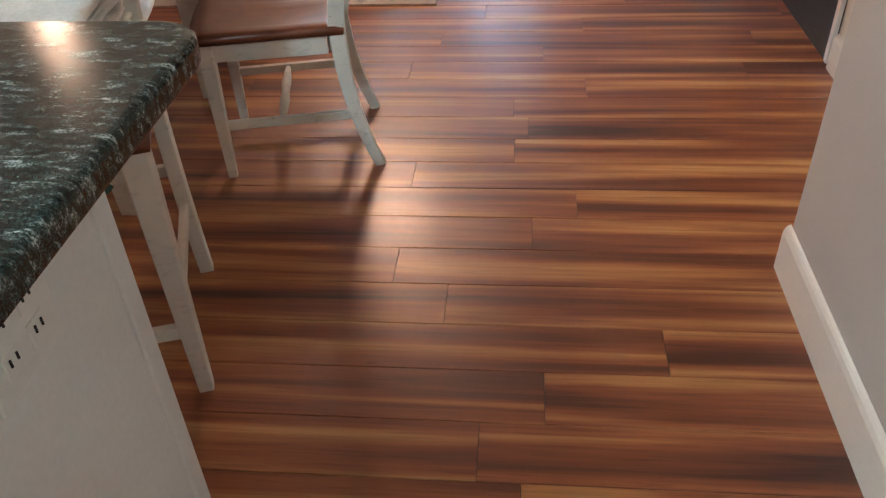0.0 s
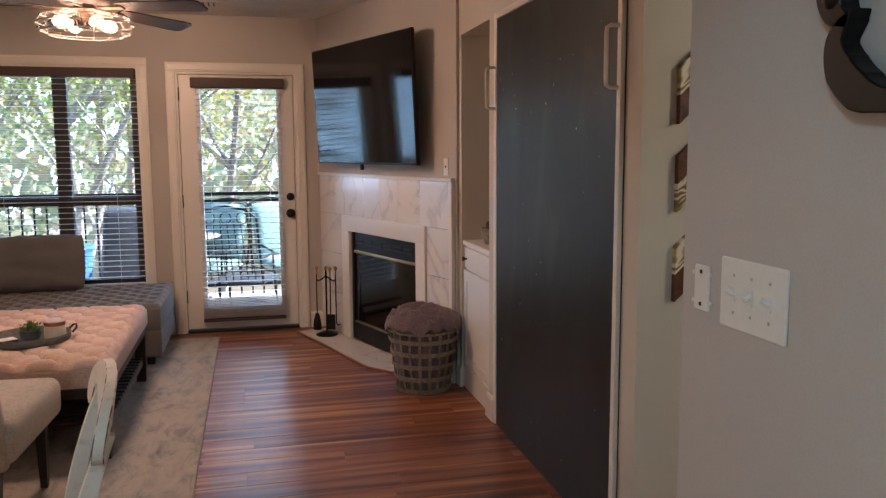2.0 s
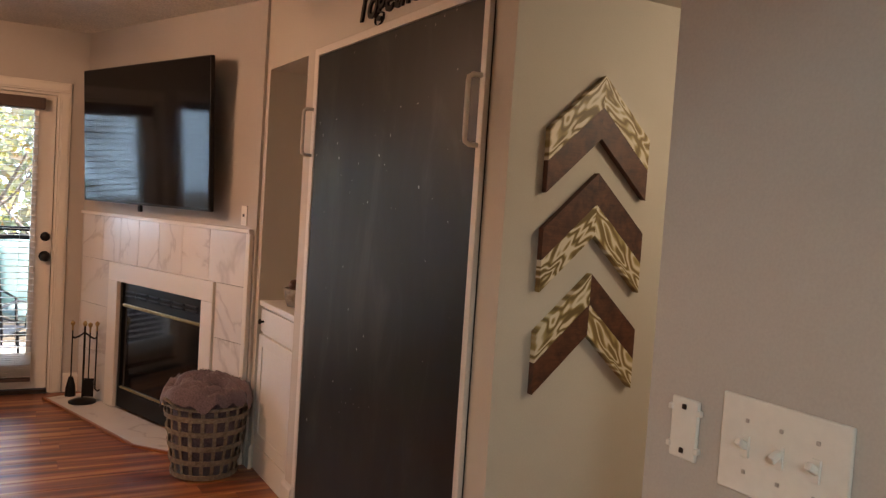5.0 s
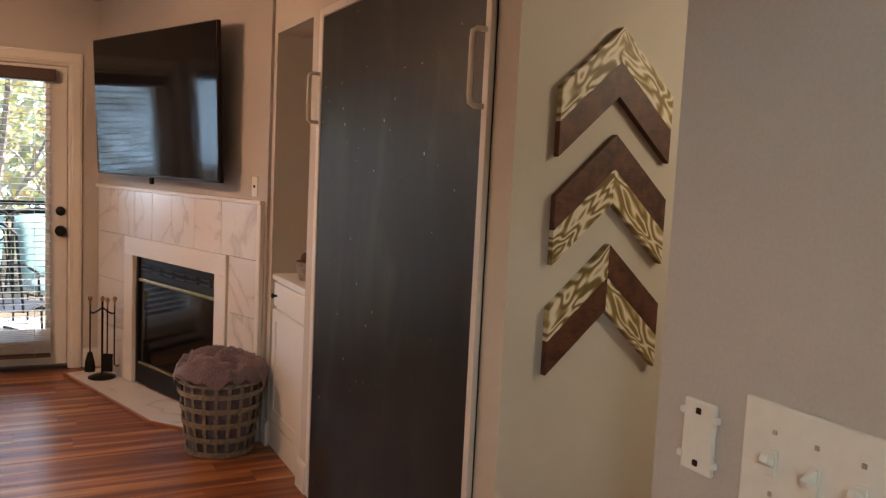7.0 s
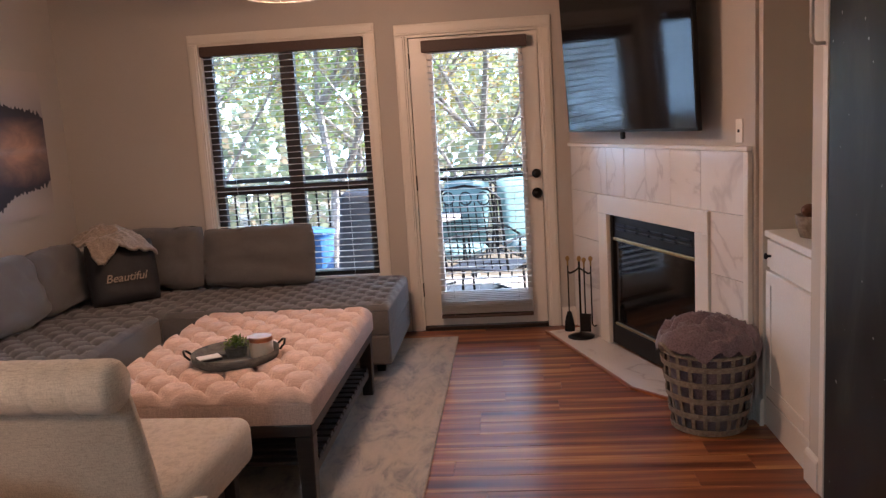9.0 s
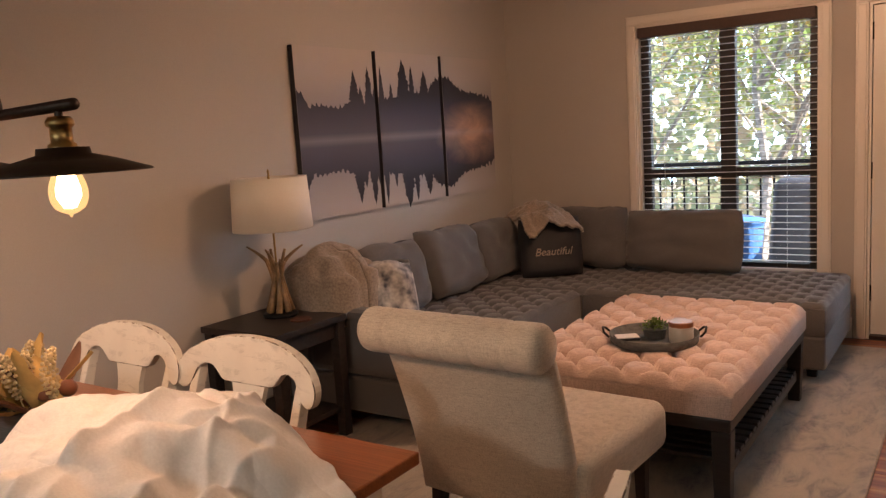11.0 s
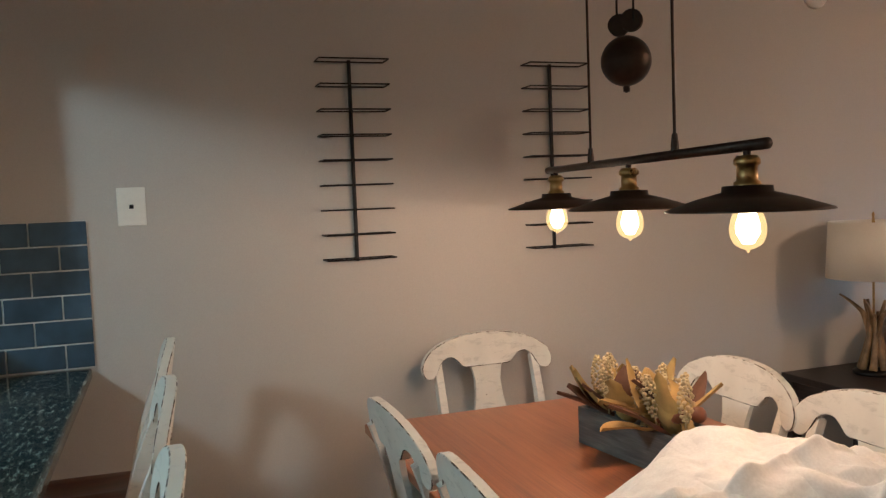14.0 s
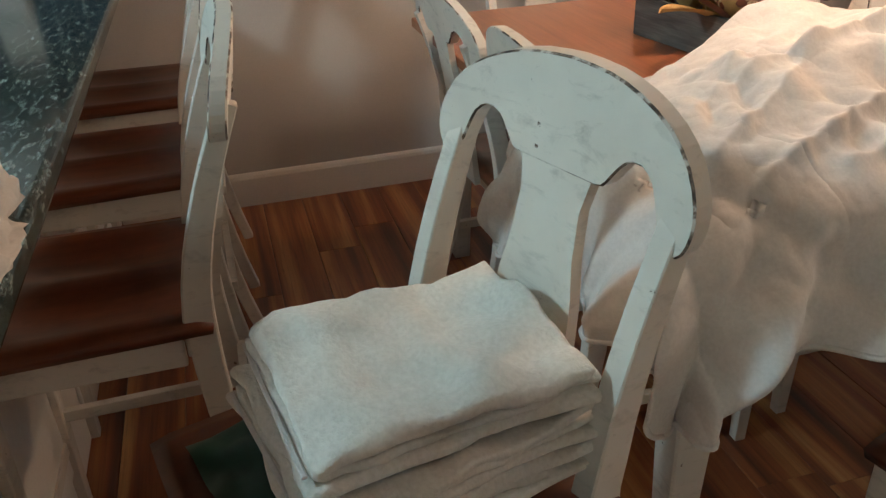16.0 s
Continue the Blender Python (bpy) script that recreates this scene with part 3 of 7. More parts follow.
structure("soffit", "lowered pale hall soffit", [((2.0, 2.082, 2.10), (3.5, 3.15, CEILING))], WALL_E)
structure("ceiling", "textured off-white ceiling", [((-2.31, -1.72, CEILING), (3.62, 7.43, 2.56))], CEIL)

# diagonal chimney wall: u runs along its face, v goes into the wall
FA, FB = Vector((1.32, 7.31, 0)), Vector((1.983, 5.45, 0))
FU = (FB - FA).normalized()
FIRE = Matrix.Translation(FA) @ Matrix(((FU.x, -FU.y, 0, 0), (FU.y, FU.x, 0, 0), (0, 0, 1, 0), (0, 0, 0, 1)))
FLEN = (FB - FA).length
U0, U1, FZ1 = 0.566, 1.531, 0.83
bm = fresh()
for a, b in (((0, 0, 0), (U0, 0.12, CEILING)), ((U1, 0, 0), (FLEN, 0.12, CEILING)), ((U0, 0, FZ1), (U1, 0.12, CEILING))):
    span(bm, a, b, m=FIRE)
tagged(part("wall_chimney", bm, WALL), "angled beige chimney wall above the fireplace", "wall", kind="structure")


def baseboard(runs):
    """runs: start, end, and the side on which the board stands out."""
    bm = fresh()
    for (x0, y0), (x1, y1), (nx, ny) in runs:
        d = Vector((x1 - x0, y1 - y0, 0))
        L = d.length
        d /= L
        m = Matrix.Translation((x0, y0, 0)) @ Matrix(((d.x, nx, 0, 0), (d.y, ny, 0, 0), (0, 0, 1, 0), (0, 0, 0, 1)))
        t = bmesh.new()
        sec = [(0, 0), (0.015, 0), (0.015, 0.108), (0.011, 0.120), (0.006, 0.126), (0, 0.13)]
        rings(t, [[(s * L, p, z) for p, z in sec] for s in (0, 1)])
        merge(bm, t, m)
    return bm


tagged(part("baseboard", baseboard([
    ((WEST, 1.2), (WEST, 7.31), (1, 0)), ((WEST, NORTH), (DX0 - 0.08, NORTH), (0, -1)), ((DX1 + 0.08, NORTH), (1.33, NORTH), (0, -1)),
    ((1.545, -1.6), (1.545, 2.097), (-1, 0)), ((1.545, 2.082), (1.665, 2.082), (0, 1)),
    ((EAST, 3.135), (EAST, 3.262), (-1, 0)), ((2.0, 3.15), (2.64, 3.15), (0, -1)), ((EAST, 4.72), (EAST, 4.845), (-1, 0)),
    ((EAST, 5.385), (EAST, 5.46), (-1, 0)), ((3.5, 0.9), (3.5, 6.0), (-1, 0))]), TRIM), "white painted baseboard", "baseboard", kind="structure")


def casing(name, label, x0, x1, z0, z1, w, y, full=True):
    bm = fresh()
    pieces = [((x0 - w, y - 0.02, z0), (x0, y, z1)), ((x1, y - 0.02, z0), (x1 + w, y, z1)), ((x0 - w, y - 0.02, z1), (x1 + w, y, z1 + w))]
    if full:
        pieces.append(((x0 - w - 0.01, y - 0.035, z0 - 0.03), (x1 + w + 0.01, y, z0)))
    for a, b in pieces:
        span(bm, a, b, 0.004)
        span(bm, [p + 0.012 if abs(p - q) > 0.05 else p - (0.006 if i == 1 else 0) for i, (p, q) in enumerate(zip(a, b))],
             [q - 0.012 if abs(p - q) > 0.05 else q - (0.006 if i == 1 else 0) for i, (p, q) in enumerate(zip(a, b))], 0.003)
    for a, b in (((x0 - 0.001, y, z0), (x0 + 0.016, y + 0.11, z1)), ((x1 - 0.016, y, z0), (x1 + 0.001, y + 0.11, z1)), ((x0 + 0.016, y, z1 - 0.016), (x1 - 0.016, y + 0.11, z1 + 0.001))):
        span(bm, a, b)
    return tagged(part(name, bm, TRIM), label, "trim", kind="structure")


casing("trim_window", "cream painted window casing", WX0, WX1, WZ0, WZ1, 0.065, NORTH)
casing("trim_door", "cream painted door casing", DX0, DX1, 0.0, DZ1, 0.07, NORTH, False)

# ---- window and its blind ----
win = tagged(new("window_1"), "dark-framed window of four panes behind an open blind", "window", kind="structure")
bm = fresh()
for a, b in (((WX0 + 0.017, 7.35, WZ0), (WX0 + 0.075, 7.40, WZ1 - 0.017)), ((WX1 - 0.065, 7.35, WZ0), (WX1 - 0.017, 7.40, WZ1 - 0.017)),
             ((WX0 + 0.075, 7.35, WZ0), (WX1 - 0.065, 7.40, WZ0 + 0.05)), ((WX0 + 0.075, 7.35, WZ1 - 0.06), (WX1 - 0.065, 7.40, WZ1 - 0.017))):
    span(bm, a, b, 0.003)
part("window_frame", bm, WINFRAME, win, "dark brown frame")
bm = span(fresh(), (-0.622, 7.345, WZ0 + 0.05), (-0.522, 7.405, WZ1 - 0.06), 0.004)
part("mullion", bm, WINFRAME, win)
bm = span(fresh(), (WX0 + 0.075, 7.347, 1.02), (-0.622, 7.403, 1.08), 0.004)
span(bm, (-0.522, 7.347, 1.02), (WX1 - 0.065, 7.403, 1.08), 0.004)
part("meeting_rail", bm, WINFRAME, win)
for x0, x1 in ((WX0 + 0.075, -0.622), (-0.522, WX1 - 0.065)):
    for z0, z1 in ((WZ0 + 0.05, 1.02), (1.08, WZ1 - 0.06)):
        pane = part("pane", span(fresh(), (x0, 7.374, z0), (x1, 7.378, z1)), GLASS, win)
        pane.visible_shadow = False


def blind(name, label, x0, x1, y, z0, z1, pitch, bottom, valance_z, valance_h, spread):
    e = thing(name, label, "blind", (0, 0, 0))
    bm = span(fresh(), (x0 - spread, y - 0.045, valance_z), (x1 + spread, y + 0.02, valance_z + valance_h), 0.006)
    part("valance", bm, VALANCE, e, "brown wooden valance")
    me = None
    z = z1
    while z > z0:
        if me is None:
            t = bmesh.new()
            rings(t, [[(x, yy, zz) for yy, zz in ((-0.0225, -0.0012), (0.0, 0.0012), (0.0225, -0.0012), (0.0225, 0.0008), (0.0, 0.0032), (-0.0225, 0.0008))] for x in (x0, x1)])
            ob = part("slat", t, SLAT, e)
            me = ob.data
        else:
            ob = new("slat", me)
            ob.parent = e
        ob.matrix_basis = pose(0, y, z, -2 + random.uniform(-1.5, 1.5), 0, 0)
        z -= pitch
    k = 0
    while bottom and k < bottom:
        ob = new("slat", me)
        ob.parent = e
        ob.matrix_basis = pose(0, y, z - 0.004 - 0.0125 * k, random.uniform(-8, 2), 0, 0)
        k += 1
    zb = z - 0.0125 * k - 0.008
    part("bottom_rail", span(fresh(), (x0, y - 0.024, zb - 0.02), (x1, y + 0.024, zb), 0.004), VALANCE if bottom else SLAT, e)
    for fx in (0.15, 0.85):
        xx = x0 + (x1 - x0) * fx
        part("cord", tube(fresh(), [(xx, y - 0.026, zb), (xx, y - 0.026, valance_z)], 0.0012, 5), SLAT, e)
    return e


blind("window_blind", "open horizontal wooden blind with a brown valance in the window", WX0 + 0.02, WX1 - 0.02, 7.318, 0.47, 1.965, 0.0415, 0, 1.975, 0.068, -0.001)

# ---- glazed door ----
door = tagged(new("door_1"), "cream patio door with a full glass panel, closed", "door", kind="structure")
LX0, LX1, LY0, LY1 = 0.276, 1.129, 7.325, 7.369
GX0, GX1, GZ0, GZ1 = 0.43, 1.0, 0.20, 1.90
bm = fresh()
for a, b in (((LX0, LY0, 0.03), (GX0, LY1, 2.006)), ((GX1, LY0, 0.03), (LX1, LY1, 2.006)), ((GX0, LY0, 0.03), (GX1, LY1, GZ0)), ((GX0, LY0, GZ1), (GX1, LY1, 2.006))):
    span(bm, a, b)
part("leaf", bm, TRIM, door)
bm = fresh()
for a, b in (((GX0 - 0.03, LY0 - 0.012, GZ0 - 0.03), (GX0, LY0, GZ1 + 0.03)), ((GX1, LY0 - 0.012, GZ0 - 0.03), (GX1 + 0.03, LY0, GZ1 + 0.03)), ((GX0, LY0 - 0.012, GZ0 - 0.03), (GX1, LY0, GZ0)), ((GX0, LY0 - 0.012, GZ1), (GX1, LY0, GZ1 + 0.03))):
    span(bm, a, b, 0.004)
part("glazing_bead", bm, TRIM, door)
pane = part("pane", span(fresh(), (GX0, 7.345, GZ0), (GX1, 7.349, GZ1)), GLASS, door)
pane.visible_shadow = False
for z, r in ((1.063, 0.027), (0.93, 0.03)):
    bm = fresh()
    lathe(bm, [(0.001, 0), (r + 0.006, 0), (r + 0.006, 0.006), (r * 0.55, 0.012), (r * 0.5, 0.03), (r * 0.95, 0.04), (r, 0.052), (r * 0.7, 0.064), (0.001, 0.066)] if z < 1 else
          [(0.001, 0), (r + 0.004, 0), (r + 0.004, 0.008), (r * 0.8, 0.018), (0.001, 0.02)], 20)
    bmesh.ops.transform(bm, matrix=pose(1.092, LY0, z, 90), verts=bm.verts)
    part("door_knob" if z < 1 else "deadbolt", bm, BLACK, door, "black round fitting", True)
for z in (1.86, 1.04, 0.29):
    bm = tube(fresh(), [(LX0 - 0.006, LY0 - 0.006, z - 0.05), (LX0 - 0.006, LY0 - 0.006, z + 0.05)], 0.008, 8)
    part("hinge", bm, BLACK, door)
tagged(part("threshold", span(fresh(), (DX0 + 0.016, 7.29, 0.001), (DX1 - 0.016, 7.40, 0.026), 0.004), BRONZE), "dark metal door threshold", "threshold", kind="structure")
bm = span(fresh(), (DX0 + 0.002, 7.371, 0.0), (LX0 + 0.014, 7.40, DZ1 - 0.002))
span(bm, (LX1 - 0.014, 7.371, 0.0), (DX1 - 0.002, 7.40, DZ1 - 0.002))
span(bm, (LX0 + 0.014, 7.371, 1.993), (LX1 - 0.014, 7.40, DZ1 - 0.002))
part("door_stop", bm, TRIM, door)
blind("door_blind", "open horizontal blind with a brown valance on the door", 0.395, 1.032, 7.285, 0.315, 1.90, 0.0415, 13, 1.905, 0.075, 0.03)

# ---- fireplace ----
fp = thing("fireplace", "corner gas fireplace with black metal front and marble tile surround", "fireplace")
for a, b in (((U0 - 0.115, -0.028, 0.014), (U0, -0.002, FZ1)), ((U1, -0.028, 0.014), (U1 + 0.115, -0.002, FZ1)), ((U0 - 0.115, -0.028, FZ1), (U1 + 0.115, -0.002, FZ1 + 0.115))):
    part("white_surround", span(fresh(), a, b, 0.004, FIRE), TRIM, fp, "smooth white painted inner surround")
TOP = 1.235
tiles = []
for a, b in ((0.045, U0 - 0.118), (U1 + 0.118, FLEN - 0.05)):
    z = 0.014
    for z1 in (0.33, 0.64, 0.945):
        tiles.append((a, b, z, z1))
        z = z1
edges = (0.045, 0.33, 0.56, 0.79, 1.03, 1.29, 1.57, FLEN - 0.05)
tiles += [(a, b, 0.945, TOP) for a, b in zip(edges, edges[1:])]
for a, b, z0, z1 in tiles:
    part("marble_tile", span(fresh(), (a + 0.001, -0.014, z0 + 0.001), (b - 0.001, -0.002, z1 - 0.001), 0.0015, FIRE, 1), MARBLE, fp)
bm = span(fresh(), (0.03, -0.03, TOP), (FLEN - 0.02, -0.002, TOP + 0.022), 0.004, FIRE)
span(bm, (FLEN - 0.05, -0.028, 0.0), (FLEN - 0.015, -0.002, TOP), 0.004, FIRE)
part("edge_moulding", bm, TRIM, fp)
bm = fresh()
for a, b in (((U0, 0.10, 0.02), (U1, 0.12, FZ1)), ((U0, 0.0, 0.02), (U0 + 0.03, 0.1, FZ1)), ((U1 - 0.03, 0.0, 0.02), (U1, 0.1, FZ1)), ((U0, 0.0, 0.02), (U1, 0.1, 0.14)), ((U0 + 0.03, 0.01, 0.69), (U1 - 0.03, 0.1, FZ1))):
    span(bm, a, b, 0.003, FIRE)
part("firebox", bm, BLACK, fp, "black metal firebox front")
for k in range(6):
    for h in (0.772, 0.745):
        u = U0 + 0.075 + k * 0.14
        bm = fresh()
        box(bm, (0, 0, 0), (0.115, 0.02, 0.012), 0.004)
        bmesh.ops.transform(bm, matrix=FIRE @ pose(u + 0.055, 0.002, h, -35), verts=bm.verts)
        part("louvre", bm, COVER, fp)
part("fire_glass", span(fresh(), (U0 + 0.05, 0.012, 0.16), (U1 - 0.05, 0.016, 0.672), 0.001, FIRE), FIREGLASS, fp, "dark reflecting glass")
part("brass_strip", span(fresh(), (U0 + 0.04, -0.004, 0.672), (U1 - 0.04, 0.014, 0.69), 0.004, FIRE), BRASS, fp, "brass strip")
part("brass_strip", span(fresh(), (U0 + 0.04, -0.004, 0.145), (U1 - 0.04, 0.014, 0.158), 0.004, FIRE), BRASS, fp, "brass strip")
hearth = tagged(new("hearth"), "low marble tile hearth with a thin wood edge", "hearth", kind="structure")
HP = [(0.10, -0.003), (0.10, -0.26), (1.36, -0.30), (1.72, -0.16), (FLEN - 0.02, -0.003)]
bm = fresh()
t = bmesh.new()
f = t.faces.new([t.verts.new((u, v, 0.002)) for u, v in HP])
r = bmesh.ops.extrude_face_region(t, geom=[f])
bmesh.ops.translate(t, vec=(0, 0, 0.010), verts=[v for v in r["geom"] if isinstance(v, bmesh.types.BMVert)])
part("hearth_slab", merge(bm, t, FIRE), MARBLE, hearth)
for (u0, v0), (u1, v1) in zip(HP, HP[1:-1] + [HP[-1]]):
    p, q = FIRE @ Vector((u0, v0, 0)), FIRE @ Vector((u1, v1, 0))
    bm = fresh()
    bar(bm, [p + Vector((0, 0, 0.009)), q + Vector((0, 0, 0.009))], 0.018, 0.014, (q - p).cross(Vector((0, 0, 1))))
    part("edge_strip", bm, TABLEWOOD, hearth, "red-brown wooden strip")

# ---- folding bed panel, niche ----
bed = thing("wall_bed_panel", "tall black chalkboard front of a folding wall bed", "wall bed")
part("board", span(fresh(), (1.984, BOARD_Y0, 0.015), (1.998, BOARD_Y1, 2.055), 0.002), CHALK, bed, "matte black chalkboard with faint smears")
bm = fresh()
for a, b in (((1.98, BOARD_Y0 - 0.032, 0.015), (1.998, BOARD_Y0 - 0.002, 2.09)), ((1.98, BOARD_Y1 + 0.002, 0.015), (1.998, BOARD_Y1 + 0.045, 2.09)), ((1.98, BOARD_Y0 - 0.002, 2.058), (1.998, BOARD_Y1 + 0.002, 2.09))):
    span(bm, a, b, 0.003)
part("frame", bm, TRIM, bed, "cream painted frame")
bm = fresh()
for a, b in (((1.9965, BOARD_Y0 - 0.0355, 0.13), (1.9985, BOARD_Y0 - 0.033, 2.10)), ((1.9965, BOARD_Y0 - 0.033, 2.0915), (1.9985, BOARD_Y1 + 0.05, 2.096))):
    span(bm, a, b)
part("shadow_gap", bm, BLACK, bed, "dark gap at the frame")
for y in (BOARD_Y0 - 0.012, BOARD_Y1 + 0.028):
    bm = tube(fresh(), [(1.981, y, 1.628), (1.952, y, 1.628), (1.939, y, 1.636), (1.937, y, 1.655), (1.937, y, 1.80), (1.939, y, 1.82), (1.952, y, 1.828), (1.981, y, 1.828)], 0.0075, 10)
    part("handle", bm, TRIM, bed, "cream D-shaped pull", True)
sign = thing("script_sign", "black cut-out script sign on the wall above the bed panel", "sign")
for w, y, z, s_ in (("Gather", 3.98, 2.245, 0.17), ("Together", 3.97, 2.135, 0.16)):
    text_part("word", w, s_, BLACK, sign, Matrix.Translation((1.994, y, z)) @ Matrix(((0, 0, -1, 0), (-1, 0, 0, 0), (0, 1, 0, 0), (0, 0, 0, 1))), 0.005, shear=0.3)
cab = thing("niche_cabinet", "white painted cabinet standing in the wall niche", "cabinet")
part("body", span(fresh(), (2.03, 4.832, 0.0), (2.498, 5.398, 0.865), 0.002), CABINET, cab)
part("top", span(fresh(), (2.005, 4.832, 0.867), (2.498, 5.398, 0.895), 0.005), CABINET, cab)
part("plinth", span(fresh(), (2.012, 4.832, 0.0), (2.029, 5.398, 0.135), 0.004), CABINET, cab)
cdoor = part("door", span(fresh(), (2.012, 4.85, 0.15), (2.029, 5.38, 0.72), 0.003), CABINET, cab)
bm = fresh()
for a, b in (((2.006, 4.85, 0.15), (2.0115, 4.91, 0.72)), ((2.006, 5.32, 0.15), (2.0115, 5.38, 0.72)), ((2.006, 4.91, 0.66), (2.0115, 5.32, 0.72)), ((2.006, 4.91, 0.15), (2.0115, 5.32, 0.21))):
    span(bm, a, b, 0.002)
part("door_moulding", bm, CABINET, cdoor)
part("drawer", span(fresh(), (2.012, 4.85, 0.735), (2.029, 5.38, 0.855), 0.003), CABINET, cab)
bm = lathe(fresh(), [(0.001, 0), (0.006, 0), (0.006, 0.012), (0.014, 0.018), (0.013, 0.026), (0.001, 0.03)], 14)
bmesh.ops.transform(bm, matrix=Matrix.Translation((2.012, 5.33, 0.79)) @ pose(0, 0, 0, 0, -90), verts=bm.verts)
part("knob", bm, BLACK, cab, "small black knob", True)
nb = thing("small_basket", "small woven basket with pine cones on the niche cabinet", "basket", (2.14, 5.14, 0.896))
bm = lathe(fresh(), [(0.001, 0), (0.07, 0), (0.085, 0.05), (0.09, 0.09), (0.082, 0.09), (0.075, 0.02), (0.001, 0.015)], 18)
part("bowl", bm, WICKER, nb, smooth=True)
for k in range(7):
    a = k * 2.4
    bm = fresh()
    bmesh.ops.create_icosphere(bm, subdivisions=2, radius=0.028)
    for v in bm.verts:
        v.co *= 1 + 0.25 * fbm(v.co.x * 90, v.co.y * 90, v.co.z * 90 + k)
    bmesh.ops.translate(bm, vec=(0.04 * math.cos(a), 0.04 * math.sin(a), 0.085 + 0.02 * (k % 3)), verts=bm.verts)
    part("pine_cone", bm, DRIED2, nb)

# ---- television ----
tv = thing("television", "large flat black television on a wall mount, tilted down", "television")
TVM = FIRE @ pose(0.985, -0.135, 1.745, 2.6, 0, 0)
bm = box(fresh(), (0, 0.014, 0), (1.452, 0.026, 0.828), 0.004, TVM)
part("body", bm, BLACK, tv, "slim black case")
part("screen", box(fresh(), (0, -0.0005, 0.003), (1.436, 0.003, 0.806), 0.0, TVM), SCREEN, tv, "glossy black screen")
part("sensor", box(fresh(), (-0.03, 0.012, -0.435), (0.03, 0.02, 0.04), 0.005, TVM), BLACK, tv)
bm = box(fresh(), (0, 0.06, 0), (0.4, 0.06, 0.3), 0.01, TVM)
merge(bm, box(bmesh.new(), (0, 0, 0), (0.25, 0.10, 0.2), 0.005), FIRE @ pose(0.99, -0.055, 1.745))
part("mount", bm, BLACK, tv, "black wall bracket")


def wall_plate(name, label, m, w, h, kind):
    """A cover plate in x and z, standing out along -y."""
    e = thing(name, label, "switch" if "switch" in name else "wall plate")
    e.matrix_basis = m
    part("plate", box(fresh(), (0, -0.003, 0), (w, 0.006, h), 0.0025), PLASTIC, e)
    if kind == "toggles":
        for k in (-1, 0, 1):
            part("slot", box(fresh(), (k * 0.046, -0.007, 0), (0.011, 0.003, 0.026), 0.001), PLASTIC, e)
            bm = box(fresh(), (0, 0, 0), (0.008, 0.02, 0.009), 0.002)
            bmesh.ops.transform(bm, matrix=pose(k * 0.046, -0.012, 0.003, -28 if k else 28), verts=bm.verts)
            part("toggle", bm, PLASTIC, e, "beige toggle")
            for s in (-1, 1):
                part("screw", box(fresh(), (k * 0.046, -0.0065, s * 0.030), (0.005, 0.002, 0.005), 0.001), SILVER, e)
    elif kind in ("outlet", "outlet_switch"):
        for c in (-0.024, 0.024):
            if kind == "outlet_switch" and c < 0:
                part("toggle", box(fresh(), (c, -0.01, 0.004), (0.008, 0.014, 0.012), 0.002), PLASTIC, e)
                continue
            for s in (-1, 1):
                part("socket", box(fresh(), (c, -0.0065, s * 0.020), (0.030, 0.003, 0.028), 0.004), PLASTIC, e)
                for q in (-0.006, 0.006):
                    part("slot", box(fresh(), (c + q, -0.0085, s * 0.020 + 0.003), (0.0025, 0.002, 0.009)), BLACK, e)
    elif kind == "jack":
        part("jack", box(fresh(), (0, -0.007, 0), (0.014, 0.004, 0.014), 0.002), BLACK, e)
    elif kind == "bracket":
        for s in (-1, 1):
            part("screw", box(fresh(), (0, -0.0065, s * 0.028), (0.007, 0.003, 0.007), 0.002), BRONZE, e)
            for q in (-1, 1):
                part("ear", box(fresh(), (q * 0.023, -0.004, s * 0.024), (0.008, 0.007, 0.008), 0.002), PLASTIC, e)
    return e


FACE_W = pose(0, 0, 0, 0, 0, -90)
wall_plate("switch_plate", "white three-toggle switch plate on the partition wall", Matrix.Translation((1.545, 1.871, 1.195)) @ FACE_W, 0.168, 0.114, "toggles")
wall_plate("remote_bracket", "empty white remote bracket screwed to the wall", Matrix.Translation((1.545, 2.014, 1.189)) @ FACE_W, 0.044, 0.078, "bracket")
wall_plate("cable_plate", "small white wall plate on the chimney wall", FIRE @ pose(FLEN - 0.11, 0, 1.325), 0.05, 0.105, "jack")
FACE_E = pose(0, 0, 0, 0, 0, 90)
wall_plate("phone_plate", "white wall plate with a small jack", Matrix.Translation((WEST, 1.564, 1.444)) @ FACE_E, 0.09, 0.128, "jack")


def chevron(z_peak, mats):
    e = thing("chevron_board", "wooden chevron of burnt pine and walnut-stained boards on the wall", "wall decoration", (2.305, 3.148, z_peak), group="chevron boards")
    w, rise, th = 0.185, 0.168, 0.091
    for side in (-1, 1):
        for tier in (0, 1):
            z = -tier * th
            out = [(0, z), (side * w, z - rise), (side * w, z - rise - th + 0.001), (0, z - th + 0.001)]
            if side > 0:
                out = out[::-1]
            bm = prism(fresh(), out, 0.022, 0.0015)
            part("board", bm, mats[(side + 1) // 2][tier], e)
    return e


chevron(1.853, ((BURNT, STAIN), (BURNT2, STAIN)))
chevron(1.572, ((STAIN, BURNT), (STAIN, BURNT2)))
chevron(1.279, ((BURNT, STAIN), (STAIN, BURNT2)))

